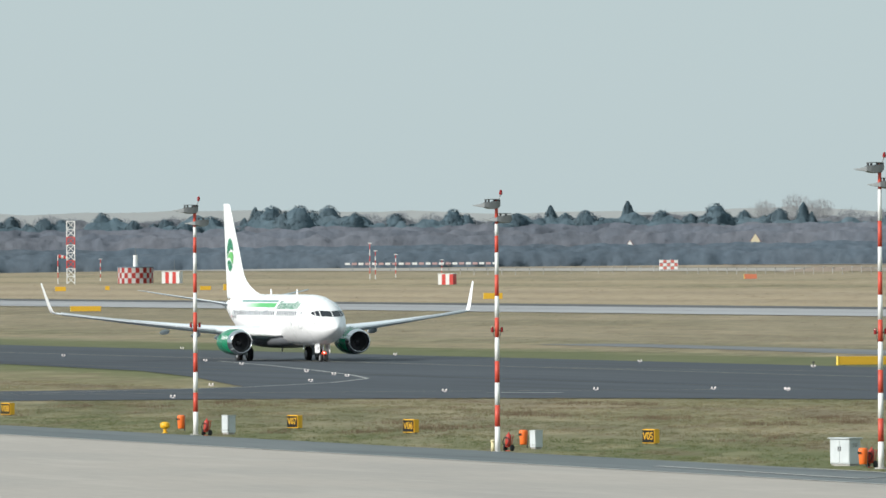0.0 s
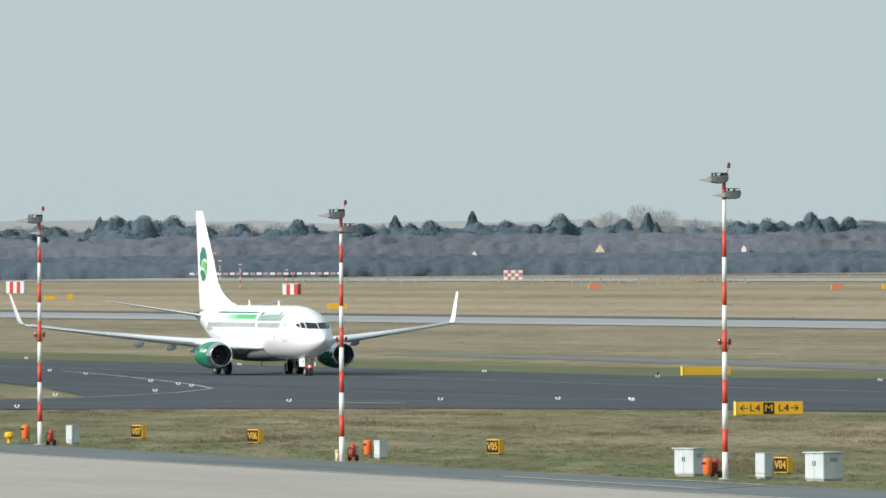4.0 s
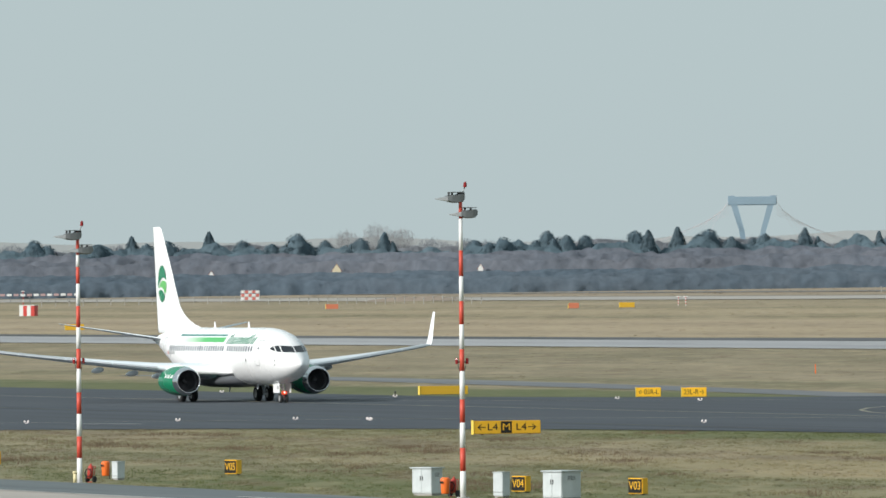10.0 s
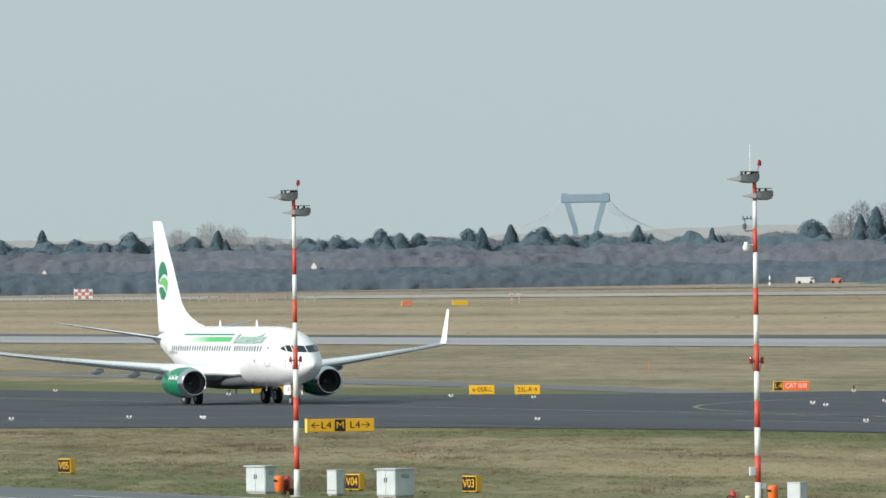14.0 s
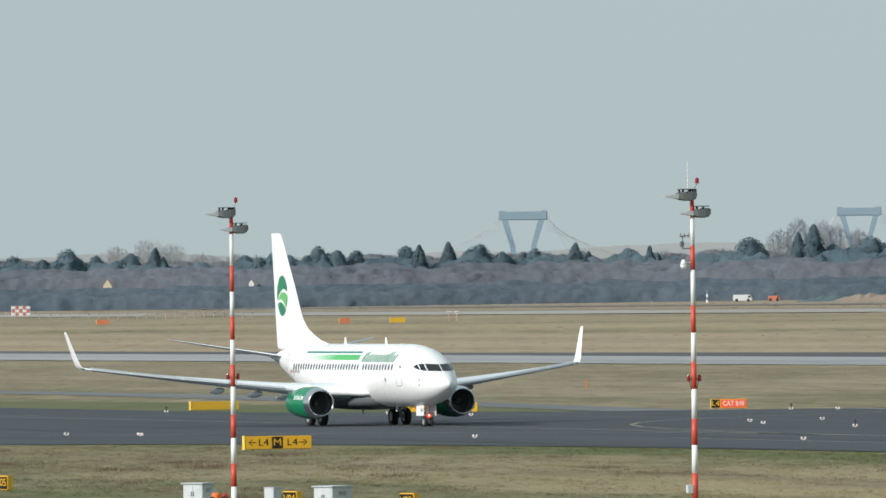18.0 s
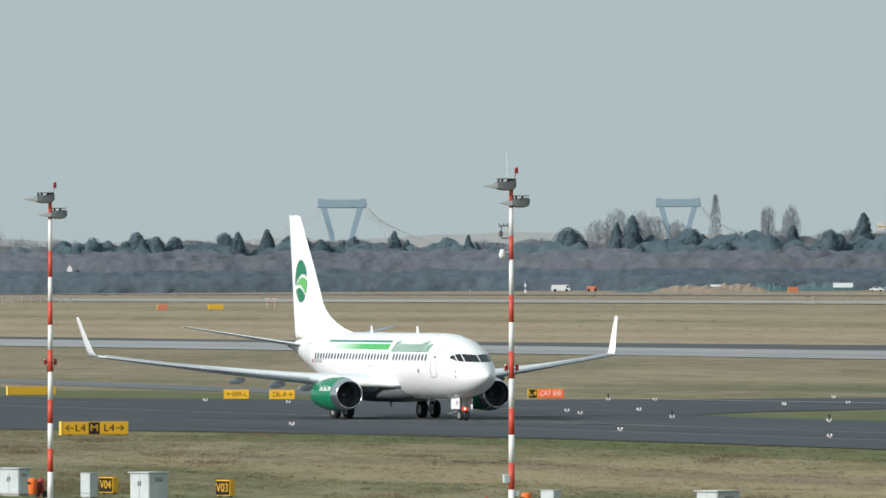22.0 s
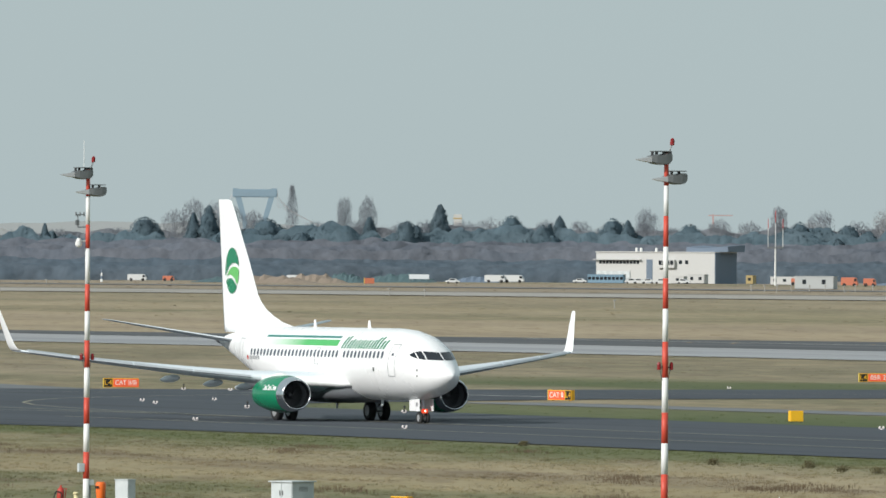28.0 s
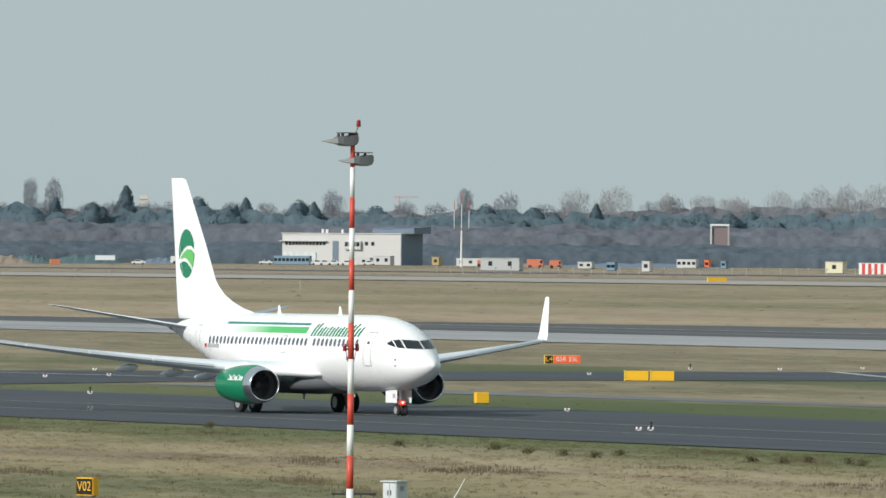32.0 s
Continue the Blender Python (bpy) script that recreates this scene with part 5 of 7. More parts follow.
CHECKRED = material("checker_red", (0.55, 0.05, 0.04), 0.6, vary=0.1)
PALERED = material("faded_red_paint", (0.45, 0.30, 0.29), 0.7, vary=0.1)
FADEDRED = material("sun_bleached_red", (0.56, 0.16, 0.13), 0.7, vary=0.1)
LIGHTPOST = material("grey_light_post", (0.37, 0.36, 0.335), 0.7, vary=0.1)
CHECKWHITE = material("checker_white", (0.72, 0.72, 0.70), 0.6, vary=0.06)
PANELWHITE = material("pale_cladding", (0.53, 0.53, 0.52), 0.7, vary=0.05, scale=0.2)
DARKWALL = material("dark_blue_grey", (0.140, 0.185, 0.245), 0.7, vary=0.08, scale=0.2)
BLUECON = material("blue_container", (0.16, 0.27, 0.36), 0.6, vary=0.08)
TARP = material("teal_tarpaulin", (0.075, 0.125, 0.135), 0.7, vary=0.2, scale=0.4)
EARTH = material("piled_earth", (0.26, 0.21, 0.165), 0.95, vary=0.25, scale=0.4)
ROOFRED = material("red_roof", (0.28, 0.10, 0.07), 0.8, vary=0.1)
# The bridge colours hold the distance haze: paler cables, bluer steel.
CABLE = material("haze_paled_cable_paint", (0.78, 0.66, 0.66), 0.7, vary=0.04)
BRIDGEHAZE = material("haze_tinted_steel", (0.225, 0.315, 0.385), 0.6, vary=0.04, scale=0.05)
GREYHUT = material("grey_hut", (0.40, 0.42, 0.42), 0.7, vary=0.06)

# lattice mast
ob = far_thing("lattice_mast", "red and white lattice mast on the far field", "mast", 15.44, 2694)
for i in range(8):
    bm = bmesh.new()
    z0, z1, h = i * 2.0, i * 2.0 + 2.0, 1.0
    for a, b in (((-h, -h), (h, -h)), ((h, -h), (h, h)), ((h, h), (-h, h)), ((-h, h), (-h, -h))):
        tube(bm, (*a, z0), (*a, z1), 0.16, None, 6)
        tube(bm, (*a, z0), (*b, z1), 0.10, None, 5)
        tube(bm, (*b, z0), (*a, z1), 0.10, None, 5)
        tube(bm, (*a, z1 - 0.05), (*b, z1 - 0.05), 0.12, None, 5)
    part("lattice_bay", bm, CHECKRED if i % 3 == 2 else CHECKWHITE, ob)

ob = far_thing("windsock", "red and white windsock on a striped pole", "windsock", 15.37, 2700)
for i in range(5):
    bm = bmesh.new()
    tube(bm, (0, 0, i * 1.5), (0, 0, i * 1.5 + 1.5), 0.12, None, 8)
    part("pole_band", bm, CHECKRED if i % 2 else CHECKWHITE, ob)
for i in range(4):
    bm = bmesh.new()
    loft(bm, [[(0.2 + i * 0.6 + d, r * math.cos(a), 7.1 - 0.12 * (i + d) + r * math.sin(a)) for a in (2 * math.pi * k / 10 for k in range(10))] for d, r in ((0, 0.5 - i * 0.05), (0.6, 0.45 - i * 0.05))])
    part("sock_band", bm, CHECKRED if i % 2 == 0 else CHECKWHITE, ob)

# checkered round hut with a white radome post
ob = far_thing("radar_hut", "round red and white checkered hut with a white beacon", "hut", 15.79, 2680)
for row in range(3):
    for k in range(14):
        bm = bmesh.new()
        a0, a1 = math.pi * (1 + k / 14), math.pi * (1 + (k + 1) / 14)
        z0, z1 = row * 1.33, row * 1.33 + 1.33
        vs = [bm.verts.new((4.5 * math.cos(a), 4.5 * math.sin(a), z)) for a, z in ((a0, z0), (a1, z0), (a1, z1), (a0, z1))]
        bm.faces.new(vs)
        bmesh.ops.solidify(bm, geom=bm.faces[:], thickness=0.15)
        part("panel", bm, CHECKRED if (row + k) % 2 else CHECKWHITE, ob)
bm = bmesh.new()
tube(bm, (0, 0, 0), (0, 0, 4.0), 4.35, None, 32)
part("core", bm, CHECKWHITE, ob)
bm = bmesh.new()
tube(bm, (0, 0, 4.0), (0, 0, 4.25), 4.7, None, 32)
part("roof", bm, DARKWALL, ob)
bm = bmesh.new()
tube(bm, (0, 0, 4.2), (0, 0, 7.2), 0.62, 0.55, 16)
part("beacon", bm, CHECKWHITE, ob, "white cylindrical beacon")
bm = bmesh.new()
tube(bm, (0, 0, 7.2), (0, 0, 9.4), 0.07, None, 6)
part("rod", bm, LAMPGREY, ob)


def make_shelter(deg, dist, wide, tall, bands):
    ob = far_thing("equipment_shelter", "small red and white striped equipment shelter", "shelter", deg, dist, -15, "striped shelters")
    for i in range(bands):
        bm = bmesh.new()
        x0 = -wide / 2 + wide * i / bands
        box(bm, x0, x0 + wide / bands, 0, 3.0, 0, tall, 0.02)
        part("wall_band", bm, CHECKWHITE if i % 2 == 0 else CHECKRED, ob)
    bm = bmesh.new()
    box(bm, -wide / 2 - 0.1, wide / 2 + 0.1, -0.1, 3.1, tall, tall + 0.15, 0.02)
    part("roof", bm, CHECKWHITE, ob)
    bm = bmesh.new()
    tube(bm, (wide * 0.15, 1, tall), (wide * 0.15, 1, tall + 3.0), 0.06, None, 6)
    part("rod", bm, LAMPGREY, ob)


make_shelter(15.98, 2653, 4.6, 2.9, 5)
make_shelter(17.47, 2430, 3.6, 2.4, 4)
make_shelter(28.28, 2564, 7.0, 2.6, 9)

# localiser aerial row and its red masts
ob = far_thing("aerial_array", "long low row of red and white landing aerials", "aerial", 17.33, 3150)
for i in range(23):
    x = -21.5 + i * 2.0
    bm = bmesh.new()
    box(bm, x - 0.75, x + 0.75, -0.2, 0.2, 1.9, 2.6, 0.05)
    part("element", bm, CHECKWHITE if i % 2 == 0 else PALERED, ob)
for i in range(8):
    bm = bmesh.new()
    x = -20 + i * 5.7
    tube(bm, (x, 0, 0), (x, 0, 1.9), 0.09, None, 6)
    part("post", bm, LAMPGREY, ob)
for deg, dist, tall in ((17.06, 2707, 9.2), (17.09, 2720, 7.2), (17.20, 2800, 6.0), (17.45, 2850, 4.2), (15.60, 2818, 5.8), (21.0, 2380, 1.9), (21.04, 2375, 1.9)):
    ob = far_thing("marker_pole", "thin red and white marker pole on the field", "pole", deg, dist, 0, "marker poles")
    for i in range(6):
        bm = bmesh.new()
        tube(bm, (0, 0, tall * i / 6), (0, 0, tall * (i + 1) / 6), 0.11, None, 6)
        part("band", bm, CHECKRED if i % 2 else CHECKWHITE, ob)
    bm = bmesh.new()
    box(bm, -0.5, 0.5, -0.1, 0.1, tall, tall + 0.18, 0.02)
    part("head", bm, CHECKWHITE, ob)

ob = far_thing("banded_post", "short black and white banded post at the wood", "post", 22.4, 3207)
for i in range(4):
    bm = bmesh.new()
    tube(bm, (0, 0, i * 0.95), (0, 0, i * 0.95 + 0.95), 0.42 - 0.05 * i, 0.38 - 0.05 * i, 10)
    part("band", bm, CHECKWHITE if i % 2 == 0 else DARKWALL, ob)

# red and white frame aerial
ob = far_thing("frame_aerial", "red and white lattice frame on the far field", "aerial", 18.68, 2937)
for i in range(6):
    bm = bmesh.new()
    tube(bm, (-2.55 + i * 1.02, 0.1, 0), (-2.55 + i * 1.02, 0.1, 3.3 - 0.1 * (i % 3)), 0.08, None, 6)
    part("post", bm, CHECKWHITE, ob)
for row in range(3):
    for i in range(5):
        bm = bmesh.new()
        box(bm, -2.5 + i * 1.02, -1.62 + i * 1.02, -0.1, 0.02, 0.45 + row * 0.92, 1.22 + row * 0.92, 0.03)
        part("panel", bm, FADEDRED if (i + row) % 2 else CHECKWHITE, ob)

# approach lights: short pale posts in rows
post = far_thing("approach_light", "short pale approach light post in distant grass", "light", 18.78, 2760, 0, "approach lights")
bm = bmesh.new()
tube(bm, (0, 0, 0), (0, 0, 1.3), 0.09, None, 6)
part("stem", bm, LIGHTPOST, post)
bm = bmesh.new()
box(bm, -0.2, 0.2, -0.2, 0.2, 1.3, 1.65, 0.05)
part("head", bm, LIGHTPOST, post)
random.seed(11)
for deg in [18.84 + 0.052 * i for i in range(22)]:
    x, y = bearing(deg, 2760 - (deg - 18.8) * 120 + random.uniform(-40, 40))
    copy_thing(post, pose(x, y, rise(y)))
for deg in [17.55 + 0.075 * i for i in range(15)]:
    x, y = bearing(deg, 2850 + 20 * random.random())
    copy_thing(post, pose(x, y, rise(y)))
for deg in [25.9 + 0.085 * i for i in range(29)]:
    x, y = bearing(deg + random.uniform(-0.02, 0.02), 2480 + random.uniform(-25, 25))
    copy_thing(post, pose(x, y, rise(y)))
for deg, dist in ((25.18, 1894), (23.96, 2300), (24.15, 2250), (22.10, 2900), (26.9, 2300)):
    x, y = bearing(deg, dist)
    copy_thing(post, pose(x, y, rise(y)))

# ---- cable-stayed bridge on the skyline ----
bridge = thing("cable_bridge", "distant haze-tinted cable-stayed bridge with two portal towers", "bridge", (0, 0, 0))
for d0, d1, dist, top in ((21.274, 21.538, 4300, 42.3), (23.106, 23.348, 4640, 45.0)):
    c = (d0 + d1) / 2
    x, y = bearing(c, dist)
    half = dist * radians(d1 - d0) / 2
    tower = new("tower")
    tower.parent = bridge
    m = pose(x, y, 0, 0, 0, 90 - c)
    bm = bmesh.new()
    box(bm, -half, half, -2, 2, top - 3.9, top - 0.4, 0.3)
    bmesh.ops.transform(bm, matrix=m, verts=bm.verts[:])
    me = mesh_of(bm, "tower", BRIDGEHAZE)
    bpy.data.objects.remove(tower)
    tower = new("tower", me)
    tower.parent = bridge
    for s in (-1, 1):
        bm = bmesh.new()
        loft(bm, [[(s * (xo), -1.8, z), (s * (xo - w), -1.8, z), (s * (xo - w), 1.8, z), (s * xo, 1.8, z)] for z, xo, w in ((5, half * 0.20, 1.8), (top - 14, half * 0.56, 2.2), (top - 3.8, half * 0.88, 2.6), (top, half, 2.6))])
        bmesh.ops.transform(bm, matrix=m, verts=bm.verts[:])
        part("tower_leg", bm, BRIDGEHAZE, tower)
        for k in range(9):
            bm = bmesh.new()
            tube(bm, (s * half * 0.96, 0, top - 1.5 - 0.8 * k), (s * (half + 12 + 5.2 * k), 30 + 8 * k if s > 0 else -30 - 8 * k, 20 - 0.6 * k), 0.035, None, 5)
            bmesh.ops.transform(bm, matrix=m, verts=bm.verts[:])
            part("stay_cable", bm, CABLE, tower)
bm = bmesh.new()
a, b = Vector((*bearing(20.2, 4150), 18)), Vector((*bearing(24.6, 4800), 19))
d = (b - a).normalized()
s = Vector((-d.y, d.x, 0)) * 8
loft(bm, [[p - s, p + s, p + s - Vector((0, 0, 2.5)), p - s - Vector((0, 0, 2.5))] for p in (a, b)])
part("deck", bm, BRIDGEHAZE, bridge)

# ---- operations building and what stands round it ----
ob = far_thing("operations_building", "long pale two-storey building with a dark end wall", "building", 25.40, 3350, -20)
bm = bmesh.new()
box(bm, -20, 20, 0, 20, 0, 9.8, 0.05)
wall = part("wall", bm, PANELWHITE, ob)
# end panel, darker and bluer than the front wall
bm = bmesh.new()
box(bm, 20.0, 20.25, -0.1, 20, 0, 9.9)
part("end_wall", bm, DARKWALL, ob, "end wall in a darker blue-grey than the front")
bm = bmesh.new()
box(bm, -20.3, 20.3, -0.3, 20.3, 9.8, 10.1, 0.05)
part("roof", bm, PANELWHITE, ob)
bm = bmesh.new()
loft(bm, [[(x, y, z) for y, z in ((4, 10.1), (4, h), (20, h + 0.6), (20, 10.1))] for x, h in ((9, 11.6), (14, 11.2), (23, 11.8))])
part("plant_roof", bm, DARKWALL, ob, "dark slanted roof structure")
for i in range(12):
    x = -19 + i * 1.15
    bm = bmesh.new()
    box(bm, x, x + 0.95, -0.06, 0.05, 6.2, 7.3, 0.02)
    w = part("window", bm, GLASS, ob)
bm = bmesh.new()
box(bm, -20.6, -4.8, -1.2, 0, 7.4, 7.65, 0.03)
part("sunshade", bm, PANELWHITE, ob)
bm = bmesh.new()
box(bm, -19.6, -8.5, -0.35, 0, 1.2, 3.9, 0.05)
part("louvre", bm, CABINET, ob)
bm = bmesh.new()
box(bm, -3.0, -0.9, -0.06, 0.05, 0.2, 7.6, 0.02)
part("entrance_glazing", bm, DARKWALL, ob, "tall dark glazed entrance")
bm = bmesh.new()
box(bm, 1.2, 6.8, -1.1, 0, 4.9, 7.6, 0.1)
bay = part("bay_window", bm, PANELWHITE, ob)
for i in range(4):
    bm = bmesh.new()
    box(bm, 1.5 + i * 1.3, 2.55 + i * 1.3, -1.16, -1.05, 5.9, 7.3, 0.02)
    part("pane", bm, GLASS, bay)
for x in (7.9, 10.0):
    bm = bmesh.new()
    box(bm, x, x + 1.1, -0.06, 0.05, 6.2, 7.4, 0.02)
    part("window", bm, GLASS, ob)
for x in (-8.5, -7.0, -1.8):
    bm = bmesh.new()
    tube(bm, (x, 6, 10.1), (x, 6, 11.3), 0.45, 0.4, 12)
    part("roof_vent", bm, CHECKWHITE, ob)


def make_hut(deg, dist, wide, tall, deep, mat, label, windows=2, extra=-15):
    ob = far_thing("site_hut", label, "hut", deg, dist, extra, "site huts")
    bm = bmesh.new()
    box(bm, -wide / 2, wide / 2, 0, deep, 0.15, tall, 0.05)
    part("body", bm, mat, ob)
    bm = bmesh.new()
    box(bm, -wide / 2 - 0.12, wide / 2 + 0.12, -0.12, deep + 0.12, tall, tall + 0.18, 0.03)
    part("roof", bm, mat, ob)
    bm = bmesh.new()
    box(bm, -wide / 2 + 0.1, wide / 2 - 0.1, 0.1, deep - 0.1, 0, 0.16)
    part("skid", bm, DARKMETAL, ob)
    for i in range(windows):
        x = -wide / 2 + wide * (i + 0.5) / windows
        bm = bmesh.new()
        box(bm, x - 0.5, x + 0.5, -0.05, 0.03, tall * 0.42, tall * 0.78, 0.02)
        part("window", bm, GLASS, ob)
    return ob


hut = make_hut(26.26, 2690, 10.2, 3.2, 4, GREYHUT, "low grey site hut with dark windows", 2)
make_hut(25.13, 3290, 11.5, 2.6, 3, BLUECON, "row of blue glazed containers", 9)
make_hut(25.62, 3310, 5.4, 2.8, 5, PANELWHITE, "small pale site container beside the building", 2)
make_hut(25.52, 3300, 4.2, 2.2, 4, PANELWHITE, "small pale site container beside the building", 1)
make_hut(25.91, 3300, 2.2, 2.6, 4, material("dull_ochre_container", (0.42, 0.32, 0.14), 0.6, vary=0.15), "dull ochre and dark site container", 1)
make_hut(26.10, 3080, 8.5, 2.3, 4, PANELWHITE, "low white site container with windows", 3)
make_hut(27.27, 3150, 6.0, 2.5, 3, PANELWHITE, "pale site container with four windows", 4)
make_hut(27.38, 3160, 1.4, 2.3, 3, ORANGE, "narrow orange site container", 1)
make_hut(27.47, 3150, 1.6, 2.1, 3, BLUECON, "small blue-grey site cabin", 1)
make_hut(26.86, 2735, 2.2, 2.1, 3, BLUECON, "small blue and white site cabin", 2)
make_hut(27.05, 2660, 2.0, 2.6, 3, PANELWHITE, "small white upright site cabin", 1)
make_hut(28.07, 2594, 4.4, 2.8, 4, material("cream_cladding", (0.66, 0.62, 0.45), 0.7, vary=0.05), "cream equipment hut on the far field", 1)
make_hut(26.72, 2900, 4.0, 1.8, 3, PANELWHITE, "low pale site container", 2)

# fork-headed aerial mast
ob = far_thing("aerial_mast", "white mast with a three-pronged red and white head", "mast", 26.05, 3010)
bm = bmesh.new()
tube(bm, (0, 0, 0), (0, 0, 11.2), 0.32, 0.22, 10)
part("shaft", bm, CHECKWHITE, ob)
bm = bmesh.new()
box(bm, -2.3, 2.3, -0.3, 0.3, 10.6, 11.1, 0.05)
part("crossbar", bm, LAMPGREY, ob)
for x, t in ((-2.1, 19), (0, 21.5), (2.1, 19)):
    for i in range(3):
        bm = bmesh.new()
        z0, z1 = 11 + (t - 11) * i / 3, 11 + (t - 11) * (i + 1) / 3
        tube(bm, (x, 0, z0), (x, 0, z1), 0.11, 0.09, 6)
        part("prong_band", bm, CHECKRED if i == 2 else CHECKWHITE, ob)

# portal frame among the trees, tower, crane
ob = far_thing("portal_frame", "white portal frame in front of the wood", "gantry", 27.45, 3535)
for x in (-2.9, 2.9):
    bm = bmesh.new()
    box(bm, x - 0.3, x + 0.3, -0.3, 0.3, 0, 14.3, 0.03)
    part("post", bm, CABINET if x < 0 else LIGHTPOST, ob)
bm = bmesh.new()
box(bm, -2.55, 2.55, 0.4, 0.6, 5.0, 13.4, 0.02)
part("panel", bm, material("dull_brown_panel", (0.21, 0.17, 0.175), 0.8, vary=0.1, scale=0.3), ob, "dull brown panel")
bm = bmesh.new()
box(bm, -3.2, 3.2, -0.35, 0.35, 13.9, 14.55, 0.03)
part("beam", bm, CHECKWHITE, ob)
ob = far_thing("water_tower", "pale square tower above the trees", "tower", 24.327, 3900)
bm = bmesh.new()
box(bm, -1.5, 1.5, 0, 3, 0, 24.6, 0.05)
part("shaft", bm, PANELWHITE, ob)
bm = bmesh.new()
box(bm, -1.7, 1.7, -0.2, 3.2, 22.9, 23.3, 0.03)
part("cornice", bm, material("ochre_band", (0.45, 0.33, 0.10), 0.7), ob)
bm = bmesh.new()
box(bm, 2.2, 13, 0, 10, 0, 21.0, 0.1)
part("hall", bm, material("pale_blue_cladding", (0.36, 0.43, 0.47), 0.7, vary=0.05), ob)
ob = far_thing("tower_crane", "faint red tower crane beyond the trees", "crane", 25.711, 4300)
bm = bmesh.new()
box(bm, -0.3, 0.3, 0, 0.6, 0, 27.5)
part("mast", bm, PALERED, ob)
bm = bmesh.new()
box(bm, -2, 8, 0.2, 0.8, 26.8, 27.2)
part("jib", bm, PALERED, ob)


# ---- vehicles and site plant ----
def make_vehicle(name, label, deg, dist, long, tall, paint, kind="car", extra=-10):
    ob = far_thing(name, label, kind, deg, dist, extra, "parked vehicles")
    bm = bmesh.new()
    if kind == "car":
        prof = ((-0.5, 0.35, 0.55), (-0.46, 0.3, 0.62), (-0.28, 0.28, 0.68), (-0.2, 0.28, 1.0), (0.18, 0.28, 1.0), (0.33, 0.28, 0.66), (0.47, 0.3, 0.55), (0.5, 0.36, 0.5))
    else:
        prof = ((-0.5, 0.2, 0.9), (-0.48, 0.16, 1.0), (0.3, 0.16, 1.0), (0.4, 0.16, 0.98), (0.47, 0.18, 0.6), (0.5, 0.22, 0.5))
    loft(bm, [[(u * long, 0, lo * tall), (u * long, 0.05, hi * tall * 0.97), (u * long, 0.4, hi * tall), (u * long, 1.5, hi * tall), (u * long, 1.8, hi * tall * 0.97), (u * long, 1.85, lo * tall)] for u, lo, hi in prof])
    part("body", bm, paint, ob)
    bm = bmesh.new()
    z0, z1 = (0.70, 0.93) if kind == "car" else (0.58, 0.86)
    x0, x1 = (-0.19, 0.17) if kind == "car" else (0.30, 0.44)
    box(bm, x0 * long, x1 * long, -0.03, 0.02, z0 * tall, z1 * tall, 0.01)
    part("side_window", bm, GLASS, ob)
    for u in (-0.3, 0.32):
        bm = bmesh.new()
        r = 0.32 if kind == "car" else 0.5
        tube(bm, (u * long, -0.02, r), (u * long, 0.25, r), r, None, 14)
        part("wheel", bm, RUBBER, ob)
    return ob


VWHITE = material("vehicle_white", (0.60, 0.61, 0.61), 0.35, vary=0.04)
VORANGE = material("vehicle_orange", (0.52, 0.16, 0.09), 0.45, vary=0.08)
for deg, dist, paint in ((25.27, 3260, VWHITE), (25.31, 3260, VWHITE), (25.36, 3250, VWHITE), (25.43, 3250, VWHITE), (25.55, 3240, VWHITE), (24.30, 3150, VWHITE), (24.99, 3240, VWHITE)):
    make_vehicle("car", "small white parked car", deg, dist, 4.2, 1.5, paint)
for deg, dist in ((24.53, 3235), (24.63, 3235)):
    make_vehicle("site_truck", "white truck with a long box body", deg, dist, 6.4, 2.4, VWHITE, "truck")
make_vehicle("site_truck", "pale site truck beside the spoil heap", 22.59, 3330, 6.0, 2.2, VWHITE, "truck")
make_vehicle("site_van", "small orange-red site vehicle", 22.76, 3330, 3.6, 1.7, VORANGE, "truck")
make_vehicle("site_van", "small orange-red site vehicle", 26.45, 2920, 4.6, 2.6, VORANGE, "truck")
make_vehicle("site_van", "orange-red site vehicle with a white cab", 26.56, 2930, 3.4, 2.3, VORANGE, "truck")
make_vehicle("site_van", "pale orange site van", 26.16, 3060, 2.6, 2.0, VORANGE, "truck")
make_vehicle("site_van", "white and green site van", 23.44, 3360, 4.6, 2.0, VWHITE, "truck")


def make_mound(name, label, deg, dist, long, tall, mat, seed):
    ob = far_thing(name, label, "mound", deg, dist, 0, "spoil heaps")
    rnd = random.Random(seed)
    bm = bmesh.new()
    nx, ny = 22, 7
    grid = [[bm.verts.new(((i / (nx - 1) - 0.5) * long, j * 1.6, tall * (math.sin(math.pi * j / (ny - 1)) * min(1, 3.2 * min(i, nx - 1 - i) / nx)) * (0.65 + 0.4 * rnd.random()) - 0.03)) for i in range(nx)] for j in range(ny)]
    for a, b in zip(grid, grid[1:]):
        for i in range(nx - 1):
            bm.faces.new((a[i], a[i + 1], b[i + 1], b[i]))
    part("mound", bm, mat, ob)


for i, row in enumerate(((23.32, 3120, 30, 2.6, EARTH), (23.55, 3140, 22, 2.9, EARTH), (23.72, 3200, 14, 3.2, TARP), (23.98, 3250, 24, 2.6, TARP), (24.10, 3260, 14, 3.0, TARP), (23.10, 3220, 26, 1.8, TARP), (24.42, 3300, 16, 2.0, DARKWALL), (26.3, 3150, 40, 1.2, EARTH), (19.6, 2780, 34, 1.4, EARTH), (27.0, 3150, 60, 1.5, DARKWALL))):
    make_mound("spoil_heap", "low heap of earth or covered material", *row, 40 + i)
ob = far_thing("site_tent", "white tent roof over the site", "tent", 24.12, 3200)
bm = bmesh.new()
